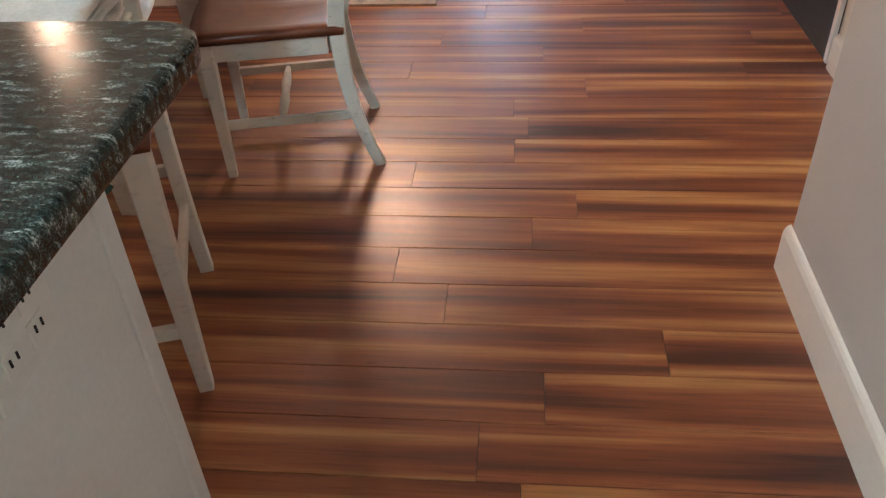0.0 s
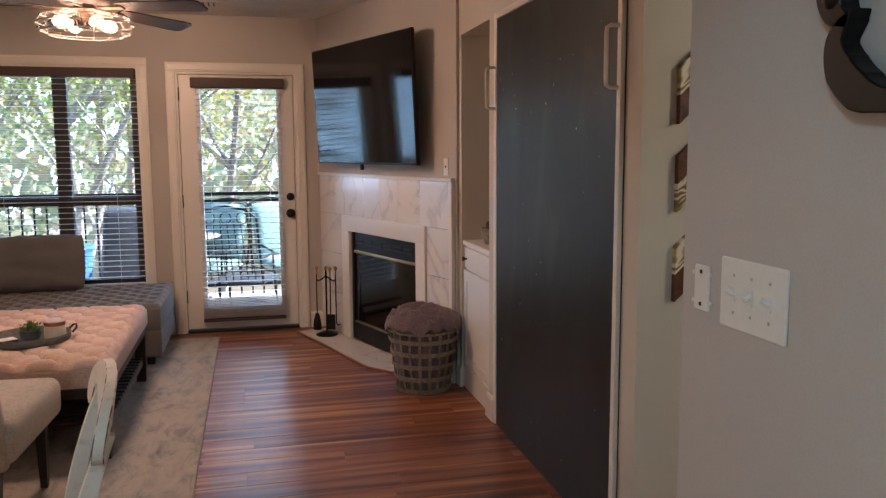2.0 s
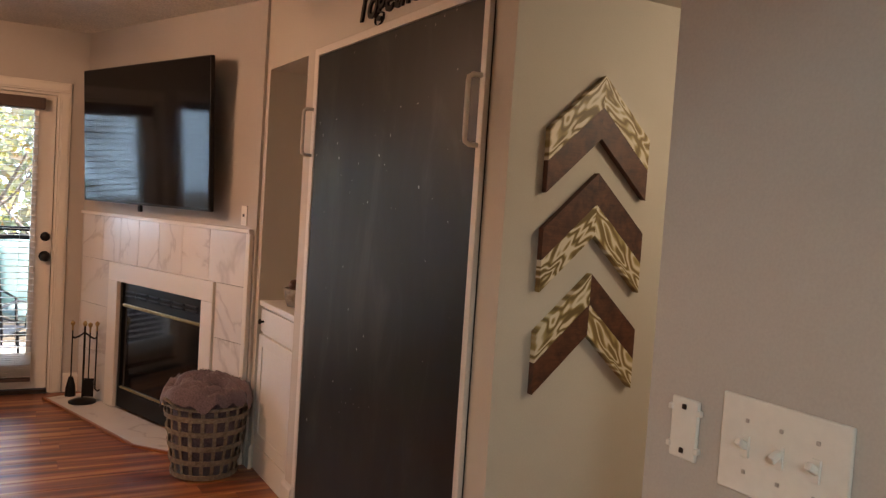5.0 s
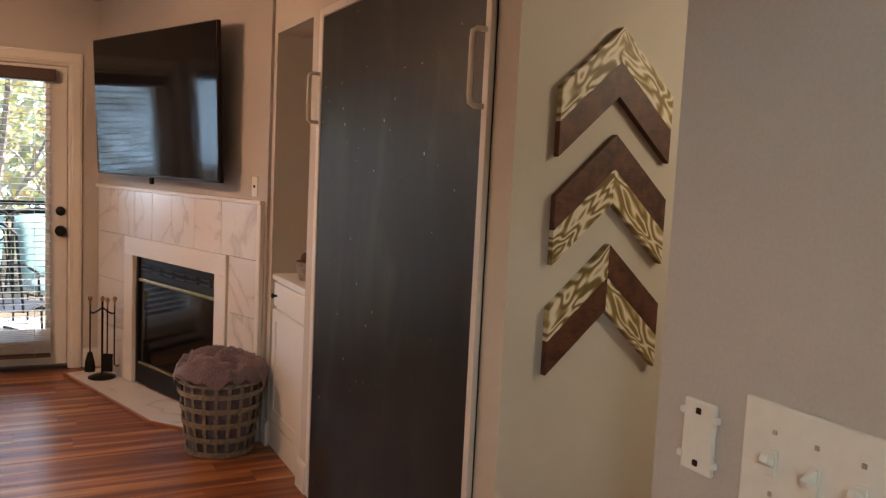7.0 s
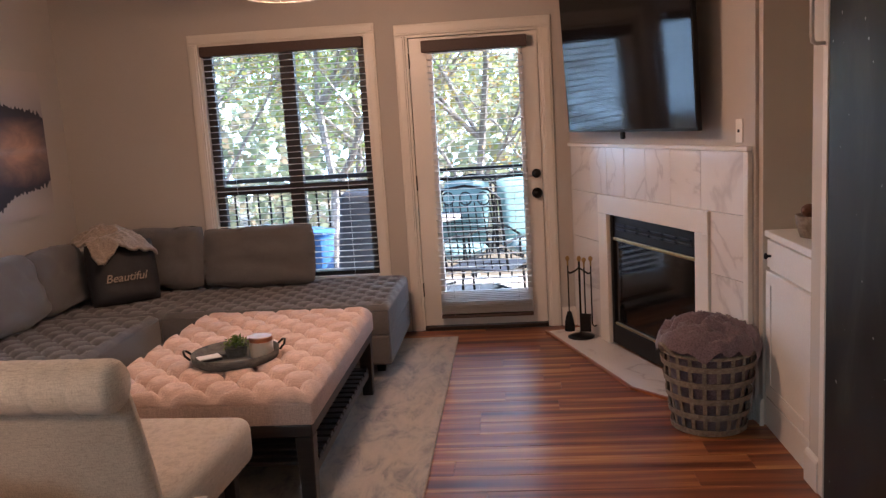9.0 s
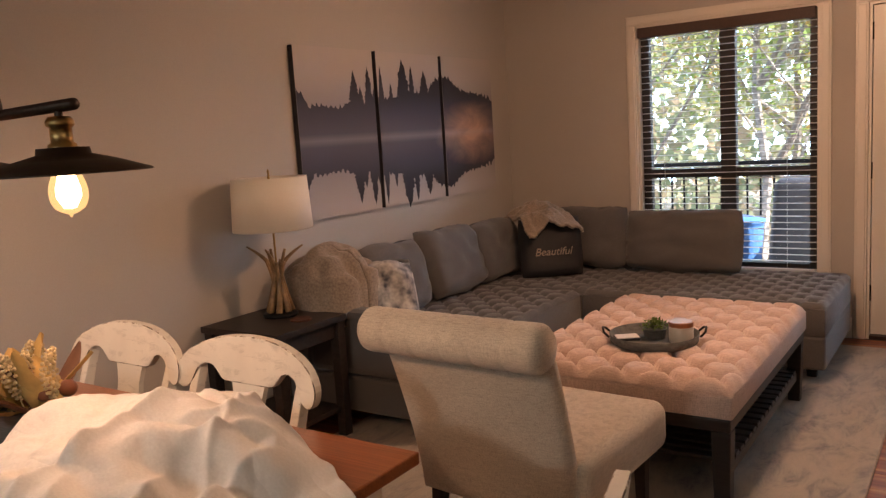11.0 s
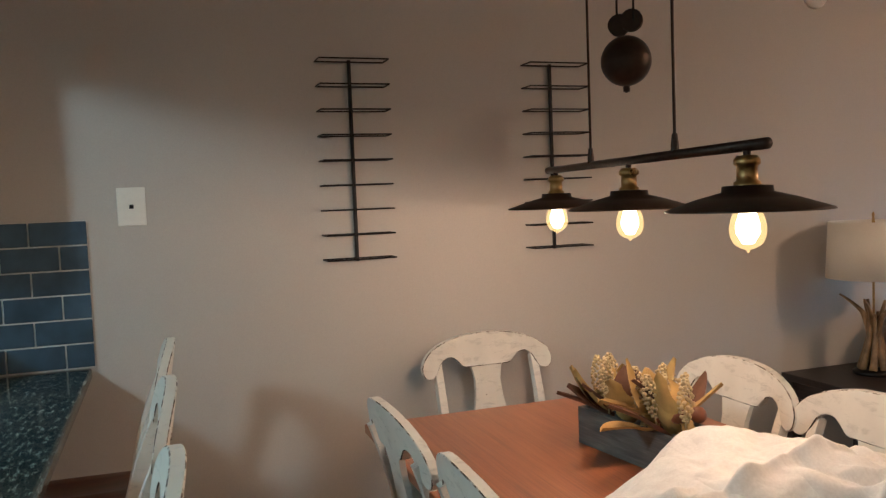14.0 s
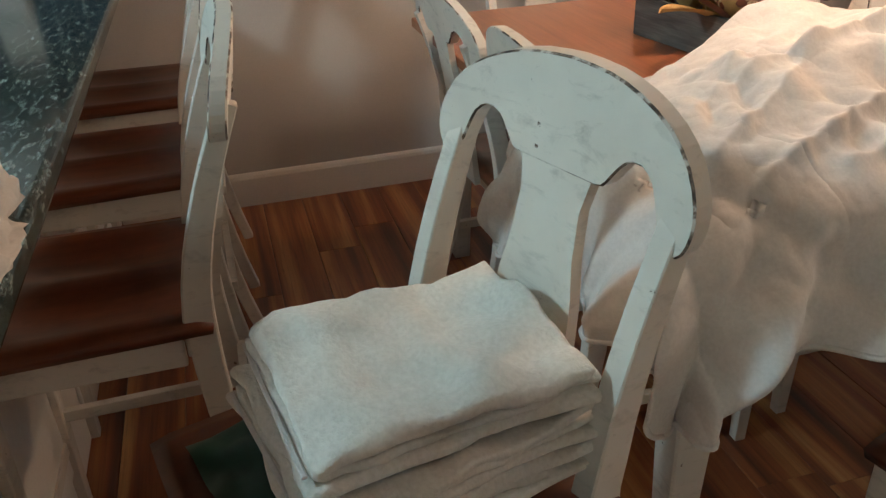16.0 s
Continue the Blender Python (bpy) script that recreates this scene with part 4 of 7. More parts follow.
def smooth_path(pts, k=5):
    """A rounded line through points."""
    out = []
    for i in range(len(pts) - 1):
        p0, p1, p2, p3 = pts[max(i - 1, 0)], pts[i], pts[i + 1], pts[min(i + 2, len(pts) - 1)]
        for j in range(k):
            t = j / k
            out.append(tuple(0.5 * (2 * b + (c - a) * t + (2 * a - 5 * b + 4 * c - d) * t * t + (3 * b - a - 3 * c + d) * t ** 3) for a, b, c, d in zip(p0, p1, p2, p3)))
    return out + [pts[-1]]


deco = thing("wall_ornament", "black carved wall ornament with a turned wooden bar", "wall decoration")
bm = tube(fresh(), [(1.525, 1.694, 1.60 + 0.004 * k) for k in range(60)], [0.014 + 0.006 * abs(math.sin(k * 0.35)) for k in range(60)], 8)
part("turned_bar", bm, BRONZE, deco, smooth=True)
for side in (1, -1):
    for pts, ww in (([(0.06, 0.17), (0.105, 0.135), (0.122, 0.10), (0.112, 0.07), (0.085, 0.055)], [0.02, 0.045, 0.05, 0.035, 0.012]),
                    ([(0.085, 0.062), (0.108, 0.035), (0.098, 0.0), (0.065, -0.03), (0.03, -0.042), (0.0, -0.044)], [0.012, 0.03, 0.05, 0.05, 0.032, 0.024])):
        line = smooth_path([(1.528, 1.578 + side * a, 1.525 + b) for a, b in pts])
        k = len(line) - 1
        wid = [ww[min(len(ww) - 2, int(q / k * (len(ww) - 1)))] * (1 - (q / k * (len(ww) - 1)) % 1.0) + ww[min(len(ww) - 1, int(q / k * (len(ww) - 1)) + 1)] * ((q / k * (len(ww) - 1)) % 1.0) for q in range(k + 1)]
        part("scroll", bar(fresh(), line, 0.030, wid), BLACK, deco)

hs = thing("letter_board", "white framed hall board with a script letter on dark planks", "wall decoration", (3.498, 3.806, 1.627), -90)
for k in range(3):
    part("plank", box(fresh(), (-0.052 + 0.052 * k, -0.008, 0), (0.050, 0.014, 0.74), 0.002), (CABINET, STAIN, CABINET)[k], hs)
for a, b in (((-0.098, -0.022, -0.37), (-0.079, 0, 0.37)), ((0.079, -0.022, -0.37), (0.098, 0, 0.37)), ((-0.104, -0.03, 0.37), (0.104, 0, 0.397)), ((-0.104, -0.04, -0.40), (0.104, 0, -0.37))):
    part("frame", span(fresh(), a, b, 0.003), CABINET, hs)
text_part("letter", "e", 0.26, CABINET, hs, pose(-0.02, -0.018, -0.10, 90), 0.005, shear=0.2)


# ---- chairs and stools ----
def smooth_line(pts, k=3):
    """A rounded line through points."""
    out = []
    for i in range(len(pts) - 1):
        p0, p1, p2, p3 = pts[max(i - 1, 0)], pts[i], pts[i + 1], pts[min(i + 2, len(pts) - 1)]
        for j in range(k):
            t = j / k
            out.append(tuple(0.5 * (2 * b + (c - a) * t + (2 * a - 5 * b + 4 * c - d) * t * t + (3 * b - a - 3 * c + d) * t ** 3) for a, b, c, d in zip(p0, p1, p2, p3)))
    return out + [pts[-1]]


def crest_outline(w):
    """Half of the arched top rail with its round lobes, mirrored."""
    h = w / 2
    right = smooth_line([(0.0, 0.0), (0.28 * h, -0.004), (0.52 * h, -0.016), (0.74 * h, -0.037), (0.90 * h, -0.066), (0.985 * h, -0.100), (1.0 * h, -0.128), (0.965 * h, -0.152),
                         (0.89 * h, -0.162), (0.80 * h, -0.152), (0.745 * h, -0.126), (0.69 * h, -0.100), (0.60 * h, -0.087), (0.50 * h, -0.092), (0.42 * h, -0.112), (0.36 * h, -0.128), (0.27 * h, -0.131)], 2)
    return right + [(-x, z) for x, z in right[:0:-1]]


def worn_edges(ob, axis=1):
    """Paint rubbed off along the eased edges."""
    ob.data.materials.append(EDGE)
    for p in ob.data.polygons:
        if 0.25 < abs(p.normal[axis]) < 0.93:
            p.material_index = 1
    return ob


def make_chair(name, label, category, seat_h, top_h, w, d, group):
    """Napoleon-backed side chair or counter stool: front at +y, back at -y, origin on the floor."""
    e = thing(name, label, category, group=group)
    hw, hd = w / 2, d / 2
    fl = 0.042 if seat_h < 0.5 else 0.050
    # scooped seat
    bm = fresh()
    t = 0.028

    def top(u, v):
        a, b = 2 * u - 1, 2 * v - 1
        x = a * (hw - 0.012 * (1 - v))
        dip = -0.013 * max(0, 1 - (abs(a) - 0.42) ** 2 / 0.2) * max(0, 1 - (b + 0.1) ** 2 / 0.8)
        rnd = -0.006 * max(0, (abs(a) - 0.92) / 0.08) - 0.006 * max(0, (abs(b) - 0.92) / 0.08)
        return Vector((x, b * hd + 0.012 * (1 - a * a) * v, seat_h + dip + rnd))
    n = 16
    rows = [[top(i / n, j / n) for i in range(n + 1)] for j in range(n + 1)]
    vs = [[bm.verts.new(p) for p in r] for r in rows]
    lo = [[bm.verts.new((p.x * 0.985, p.y * 0.985, seat_h - t)) for p in r] for r in rows]
    for j in range(n):
        for i in range(n):
            bm.faces.new((vs[j][i], vs[j][i + 1], vs[j + 1][i + 1], vs[j + 1][i]))
            bm.faces.new((lo[j][i], lo[j + 1][i], lo[j + 1][i + 1], lo[j][i + 1]))
    rim = [(0, i) for i in range(n)] + [(j, n) for j in range(n)] + [(n, i) for i in range(n, 0, -1)] + [(j, 0) for j in range(n, 0, -1)]
    for (j, i), (j2, i2) in zip(rim, rim[1:] + rim[:1]):
        bm.faces.new((vs[j][i], vs[j2][i2], lo[j2][i2], lo[j][i]))
    part("seat", bm, SEATWOOD, e, "red-brown scooped wooden seat", True)
    # aprons
    z1, z0 = seat_h - t - 0.001, seat_h - t - 0.058
    for a, b, nm in (((-hw + 0.05, hd - 0.045, z0), (hw - 0.05, hd - 0.023, z1), "front_apron"), ((-hw + 0.05, -hd + 0.03, z0), (hw - 0.05, -hd + 0.05, z1), "back_apron"),
                     ((-hw + 0.026, -hd + 0.05, z0), (-hw + 0.046, hd - 0.05, z1), "side_apron"), ((hw - 0.046, -hd + 0.05, z0), (hw - 0.026, hd - 0.05, z1), "side_apron")):
        part(nm, span(fresh(), a, b, 0.003), WHITEWOOD, e)
    # front legs, tapered; sabre back legs running up into the posts
    back_y = -hd - 0.075
    for s in (-1, 1):
        x = s * (hw - 0.035)
        bm = bar(fresh(), [(x, hd - 0.034, 0), (x, hd - 0.034, 0.05), (x, hd - 0.034, z1 - 0.07), (x, hd - 0.034, z1)], [fl * 0.62, fl * 0.66, fl, fl], [fl * 0.62, fl * 0.66, fl, fl])
        part("front_leg", bm, WHITEWOOD, e)
        pts, dd, ww = [], [], []
        for k in range(15):
            q = k / 14
            if q < 0.5:
                f = q / 0.5
                y = -hd + 0.02 - 0.085 * (1 - f) ** 2.2
                z = seat_h * f
                dd.append(0.030 + 0.018 * f)
            else:
                f = (q - 0.5) / 0.5
                z = seat_h + (top_h - 0.10 - seat_h) * f
                y = -hd + 0.02 - 0.01 * f - 0.085 * f ** 1.6
                dd.append(0.048 - 0.020 * f)
            ww.append(0.034 - 0.006 * q)
            pts.append((x * (1.0 + 0.02 * (q > 0.5)), y, z))
        part("back_leg", bar(fresh(), pts, ww, dd), WHITEWOOD, e)
    # crest rail, bowed
    bm = prism(fresh(), [(x_, z_ * 0.94) for x_, z_ in crest_outline(w + (0.07 if seat_h < 0.5 else 0.0))], 0.026, 0.0025)
    bmesh.ops.triangulate(bm, faces=[g for g in bm.faces if len(g.verts) > 4])
    lean = radians(9)
    for v in bm.verts:
        x, y, z = v.co
        y += 0.012 - 0.018 * (1 - (x / hw) ** 2)
        v.co = (x, back_y + y - z * math.sin(lean), top_h + z)
    worn_edges(part("crest_rail", bm, WHITEWOOD, e, "arched white rail with dark worn edges"))
    # splat
    prof = [(0.0, 0.088), (0.12, 0.100), (0.28, 0.128), (0.42, 0.140), (0.56, 0.130), (0.7, 0.108), (0.85, 0.100), (0.95, 0.116), (1.0, 0.130)]
    rows = []
    zb, zt = seat_h - 0.05, top_h - (0.115 if seat_h < 0.5 else 0.105)
    for f, wd in prof:
        z = zb + (zt - zb) * f
        y = -hd - 0.002 - 0.072 * f ** 1.1
        rows.append([(-wd / 2, y + 0.008, z), (wd / 2, y + 0.008, z), (wd / 2, y - 0.008, z), (-wd / 2, y - 0.008, z)])
    part("splat", rings(fresh(), rows), WHITEWOOD, e, "vase-shaped back splat")
    # stretchers
    zs = 0.17 if seat_h < 0.5 else 0.24
    for s in (-1, 1):
        x = s * (hw - 0.036)
        part("side_stretcher", bar(fresh(), [(x, hd - 0.045, zs), (x, -hd - 0.02, zs + 0.004)], 0.018, 0.026), WHITEWOOD, e)
    if seat_h < 0.5:
        part("cross_stretcher", tube(fresh(), [(-hw + 0.04, 0, zs + 0.003), (-hw * 0.55, 0, zs + 0.003), (-hw * 0.3, 0, zs + 0.003), (0, 0, zs + 0.003), (hw * 0.3, 0, zs + 0.003), (hw * 0.55, 0, zs + 0.003), (hw - 0.04, 0, zs + 0.003)],
                                     [0.008, 0.013, 0.016, 0.012, 0.016, 0.013, 0.008], 10), WHITEWOOD, e, smooth=True)
    else:
        part("footrest", bar(fresh(), [(-hw + 0.03, hd - 0.034, 0.17), (hw - 0.03, hd - 0.034, 0.17)], 0.02, 0.03, (0, 1, 0)), WHITEWOOD, e)
        part("back_stretcher", bar(fresh(), [(-hw + 0.04, -hd - 0.02, 0.33), (hw - 0.04, -hd - 0.02, 0.33)], 0.018, 0.026, (0, 1, 0)), WHITEWOOD, e)
    return e


CH_LABEL = "white distressed dining chair with an arched back and wooden seat"
dining = make_chair("dining_chair", CH_LABEL, "chair", 0.455, 0.925, 0.45, 0.42, "dining chairs")
dining.matrix_basis = pose(-1.235, 2.46, 0, 0, 0, 1)
for x, y, rz in ((-0.69, 2.47, -2), (-1.235, 2.955, 180), (-0.735, 2.96, 180), (-1.80, 2.778, -90), (0.160, 2.715, 101)):
    copy_thing(dining, pose(x, y, 0, 0, 0, rz))
stool = make_chair("counter_stool", "tall white distressed counter stool with an arched back", "stool", 0.63, 1.055, 0.42, 0.40, "counter stools")
stool.matrix_basis = pose(-0.58, 1.365, 0, 0, 0, 180)
for x, y, rz in ((-1.165, 1.362, 181), (-1.75, 1.368, 179), (0.002, 1.734, 198)):
    copy_thing(stool, pose(x, y, 0, 0, 0, rz))

# ---- dining table ----
TX0, TX1, TY0, TY1, TZ = -1.645, -0.12, 2.20, 3.14, 0.76
table = thing("dining_table", "rectangular dining table with a red-brown top and white legs", "table")
part("tabletop", span(fresh(), (TX0, TY0, TZ - 0.028), (TX1, TY1, TZ), 0.004), TABLEWOOD, table, "red-brown wooden top")
for a, b in (((TX0 + 0.1, TY0 + 0.08, 0.64), (TX1 - 0.1, TY0 + 0.10, 0.731)), ((TX0 + 0.1, TY1 - 0.10, 0.64), (TX1 - 0.1, TY1 - 0.08, 0.731)), ((TX0 + 0.08, TY0 + 0.1, 0.64), (TX0 + 0.10, TY1 - 0.1, 0.731)), ((TX1 - 0.10, TY0 + 0.1, 0.64), (TX1 - 0.08, TY1 - 0.1, 0.731))):
    part("apron", span(fresh(), a, b, 0.003), WHITEWOOD, table)
for x in (TX0 + 0.10, TX1 - 0.10):
    for y in (TY0 + 0.10, TY1 - 0.10):
        part("leg", bar(fresh(), [(x, y, 0), (x, y, 0.08), (x, y, 0.55), (x, y, 0.731)], [0.05, 0.055, 0.085, 0.085], [0.05, 0.055, 0.085, 0.085]), WHITEWOOD, table)

# ---- comforter heaped over the table's corner ----
CQ = ((-0.80, 2.76), (0.05, 2.80), (0.10, 2.02), (-0.62, 1.99))
HEAPS = (((-0.57, 2.69), (-0.32, 2.38), 0.150, 0.085, 0.205), ((-0.46, 2.92), (-0.29, 2.80), 0.110, 0.095, 0.135), ((-0.43, 2.77), (-0.38, 2.70), 0.13, 0.12, 0.11), ((-0.30, 2.52), (-0.18, 2.62), 0.07, 0.05, 0.12))
FOLDS = (((-0.45, 2.84), (-0.36, 2.40), 0.040, 0.016), ((-0.42, 2.97), (-0.20, 2.66), 0.036, 0.018), ((-0.29, 2.93), (-0.36, 2.72), 0.030, 0.015), ((-0.54, 2.92), (-0.34, 2.87), 0.024, 0.016), ((-0.24, 2.86), (-0.30, 2.70), 0.034, 0.016),
         ((-0.52, 2.62), (-0.30, 2.27), 0.024, 0.022), ((-0.64, 2.62), (-0.50, 2.30), 0.022, 0.020), ((-0.20, 2.80), (-0.14, 2.46), 0.030, 0.016), ((-0.72, 2.66), (-0.66, 2.34), 0.018, 0.020), ((-0.29, 2.64), (-0.13, 2.32), 0.030, 0.016), ((-0.40, 2.58), (-0.20, 2.28), 0.026, 0.018))


def fold_ridge(x, y, s):
    """Soft-crested long folds."""
    f = fbm(x, y, s, 2)
    return 1 - 2.8 * math.sqrt(f * f + 0.0012)


def along_line(x, y, p, q):
    """Share of the way along a line, and the distance from it."""
    dx, dy = q[0] - p[0], q[1] - p[1]
    f = max(0.0, min(1.0, ((x - p[0]) * dx + (y - p[1]) * dy) / (dx * dx + dy * dy)))
    return f, math.hypot(x - p[0] - f * dx, y - p[1] - f * dy)


def heap_height(x, y):
    """Padded humps with sharp-crested folds thrown up between them."""
    wx, wy = x + 0.030 * fbm(x * 5, y * 5, 1.0, 2), y + 0.030 * fbm(x * 5, y * 5, 7.0, 2)
    total = 0.0
    for p, q, h0, h1, w in HEAPS:
        f, d = along_line(wx, wy, p, q)
        total += ((h0 + (h1 - h0) * f) * math.exp(-(d / w) ** 3.4)) ** 3
    z = total ** (1 / 3)
    for p, q, h, w in FOLDS:
        f, d = along_line(wx, wy, p, q)
        z += h * 0.95 * math.exp(-math.sqrt((d / w) ** 2 + 0.06) * 1.15) * math.sin(math.pi * (0.12 + 0.76 * f)) ** 0.6
    return z


def comforter_point(u, v):
    a, b = 1 - u, 1 - v
    x = CQ[0][0] * a * b + CQ[1][0] * u * b + CQ[2][0] * u * v + CQ[3][0] * a * v
    y = CQ[0][1] * a * b + CQ[1][1] * u * b + CQ[2][1] * u * v + CQ[3][1] * a * v
    y += 0.20 * math.sin(math.pi * u ** 0.85) * b ** 2 - 0.03 * math.sin(5 * u + 1) * v
    x += 0.035 * math.sin(7 * v + 0.5) * a ** 2 + 0.03 * math.sin(9 * v) * u ** 2
    soft = math.sqrt(max(0.0, 1 - (1 - min(1.0, min(u, b) / 0.16)) ** 2))
    ex, ey = x - (TX1 + 0.012), (TY0 - 0.012) - y
    over = math.hypot(max(ex, 0), max(ey, 0))
    cx, cy = min(x, TX1 + 0.012), max(y, TY0 - 0.012)
    h = 0.016 + (heap_height(cx, cy) + 0.020) * soft
    p, q = x * 0.8 + y * 0.6, y * 0.8 - x * 0.6
    warp = 0.10 * fbm(x * 3, y * 3, 11.0, 2)
    puff = 0.045 * abs(fbm(p * 4.6 + warp * 5, q * 6.2 + warp * 7, 2.0, 1)) + 0.015 * abs(fbm(p * 14 + 3, q * 11 + warp * 9, 6.0, 1))
    pucker = puff - 0.012 + 0.0012 * fold_ridge(p * 22, q * 26, 3.0) + 0.006 * fbm(x * 12, y * 12, 2.0, 2)
    if over > 0:
        nx, ny = max(ex, 0) / over, -max(ey, 0) / over
        side = x * 0.9 + y if ey < ex else x - y * 0.3
        depth = min(1.0, over / 0.12)
        pleat = 0.030 * (1 + math.sin(31 * side + 2.2 * fbm(x * 4, y * 4, 8.0, 2))) * depth + 0.012 * (1 + math.sin(67 * side + 1)) * depth
        out = 0.05 * (1 - math.exp(-over / 0.04)) + pleat + pucker
        drop = over + 0.028 * math.exp(-over / 0.04) - 0.028
        return (cx + nx * out, cy + ny * out, TZ + max(h * math.exp(-over / 0.10), 0.008) - drop * 1.05 + pucker * 0.4)
    return (x, y, max(TZ + 0.012, TZ + h + pucker * soft))


comf = thing("comforter", "crumpled white comforter heaped over the table's corner", "bedding")
cover = part("cover", sheet(fresh(), comforter_point, 210, 210), CREASED, comf, smooth=True)
sol = cover.modifiers.new("solidify", "SOLIDIFY")
sol.thickness, sol.offset = 0.010, -1.0
rim = [comforter_point(k / 150, 1.0) for k in range(151)] + [comforter_point(1.0, 1 - k / 120) for k in range(1, 121)]
part("hem", tube(fresh(), rim, 0.0045, 6), WHITECLOTH, comf, "stitched hem along the edge", True)

# ---- planter with dried autumn stems ----
pl = thing("planter_box", "grey wooden planter box of dried autumn leaves on the table", "planter", (-1.02, 2.78, TZ), 8)
for a, b in (((-0.19, -0.07, 0.001), (0.19, -0.055, 0.10)), ((-0.19, 0.055, 0.001), (0.19, 0.07, 0.10)), ((-0.19, -0.055, 0.001), (-0.175, 0.055, 0.10)), ((0.175, -0.055, 0.001), (0.19, 0.055, 0.10)), ((-0.175, -0.055, 0.001), (0.175, 0.055, 0.085))):
    part("side", span(fresh(), a, b, 0.002), GREYWOOD, pl)
rnd = random.Random(5)


def leaf_blade(L, W, bend, m, lobes=0):
    t = bmesh.new()

    def f(u, v):
        a = 2 * u - 1
        wdt = W * math.sin(math.pi * min(1, v * 0.96 + 0.03)) ** 0.7 * (1 + lobes * 0.35 * math.sin(v * 16))
        return (a * wdt / 2, bend * v * v * L + 0.15 * W * a * a, v * L)
    sheet(t, f, 4, 8)
    return merge(fresh(), t, m)


for k in range(26):
    x, y = rnd.uniform(-0.17, 0.17), rnd.uniform(-0.045, 0.045)
    tilt, a = rnd.uniform(8, 62), rnd.uniform(0, 360)
    bm = leaf_blade(rnd.uniform(0.12, 0.2), rnd.uniform(0.045, 0.08), rnd.uniform(-0.3, 0.4), pose(x, y, 0.08, 0, 0, a) @ pose(0, 0, 0, tilt), k % 3 == 0)
    part("leaf", bm, DRIED2 if k % 3 == 1 else DRIED, pl, smooth=True)
for k in range(11):
    x, y = rnd.uniform(-0.16, 0.16), rnd.uniform(-0.04, 0.04)
    m = pose(x, y, 0.08, rnd.uniform(-28, 28), rnd.uniform(-28, 28), 0)
    bm = tube(fresh(), [(0, 0, 0), (0, 0, 0.08)], 0.002, 5)
    for i in range(60):
        z = 0.05 + 0.11 * i / 60
        r = 0.017 * math.sin(math.pi * (0.1 + 0.85 * i / 60))
        t = bmesh.new()
        bmesh.ops.create_icosphere(t, subdivisions=1, radius=0.0052)
        bmesh.ops.translate(t, vec=(r * math.cos(i * 2.4), r * math.sin(i * 2.4), z), verts=t.verts)
        merge(bm, t)
    bmesh.ops.transform(bm, matrix=m, verts=bm.verts)
    part("seed_head", bm, SEED, pl, smooth=True)
for k in range(7):
    bm = fresh()
    bmesh.ops.create_icosphere(bm, subdivisions=2, radius=rnd.uniform(0.016, 0.024))
    bmesh.ops.translate(bm, vec=(rnd.uniform(-0.15, 0.16), rnd.uniform(-0.05, 0.05), rnd.uniform(0.11, 0.17)), verts=bm.verts)
    part("gourd", bm, GOURD, pl, smooth=True)

# ---- towels and bag on the stool, bag on the counter ----
bag = thing("green_bag", "folded dark green bag under the towels", "bag", (-0.01, 1.72, 0.632), 198)
bm = sheet(fresh(), lambda u, v: ((u - 0.5) * 0.28, (v - 0.5) * 0.32, 0.006 + 0.03 * math.sin(math.pi * u) ** 0.4 * math.sin(math.pi * v) ** 0.4 + 0.008 * fbm(u * 6, v * 6)), 24, 24)
part("bag_top", bm, GREEN, bag, smooth=True)
bm = sheet(fresh(), lambda u, v: (-0.155 + 0.13 * u + 0.02 * math.sin(v * 9), 0.165 + 0.015 * math.sin(u * 14) + 0.02 * v, 0.006 - 0.10 * v * (0.6 + 0.4 * math.sin(u * 5 + 1))), 24, 10)
part("bag_flap", bm, GREEN, bag, smooth=True)


def towel(name, label, at, rz, w, d, h, seed):
    e = thing(name, label, "towel", at, rz, "folded towels")
    for k in range(3):
        z0, z1 = h * k / 3, h * (k + 1) / 3 + 0.002
        bm = box(fresh(), (0, 0, (z0 + z1) / 2), (w - 0.012 * (k % 2), d - 0.008 * k, z1 - z0), (z1 - z0) * 0.42, seg=3)
        bmesh.ops.subdivide_edges(bm, edges=[g for g in bm.edges if g.calc_length() > 0.08], cuts=15, use_grid_fill=True)
        for v in bm.verts:
            c = v.co
            s = fbm(c.x * 7 + seed, c.y * 7, k * 1.7, 3)
            v.co = (c.x + 0.010 * fbm(c.y * 9, c.z * 30, seed + k), c.y + 0.010 * fbm(c.x * 9, c.z * 30, seed + 4 + k), max(0.0005, c.z + 0.020 * s * (c.z / h) + (0.007 * fbm(c.x * 24, c.y * 24, seed) - 0.010 * max(0.0, 0.25 - abs(fbm(c.x * 6 + 3, c.y * 9, seed + 2, 2))) / 0.25 + 0.0025 * fbm(c.x * 110, c.y * 110, seed)) * (c.z / h)))
        part("fold", bm, TERRY, e, smooth=True)
    part("hem", box(fresh(), (0.0, d / 2 - 0.002, h * 0.5), (w * 0.9, 0.006, 0.004), 0.0015), WHITECLOTH, e, "flat woven hem")
    return e


z = 0.668
for k in range(3):
    h = 0.040 if k < 2 else 0.046
    towel("towel", "folded white terry towel in a stack on the stool", (0.014 + 0.008 * math.sin(k * 2), 1.781 + 0.006 * math.cos(k * 3), z), 191 + 3 * math.sin(k * 1.9), 0.272 - 0.006 * k, 0.328 - 0.006 * k, h, k * 5.1)
    z += h + 0.001


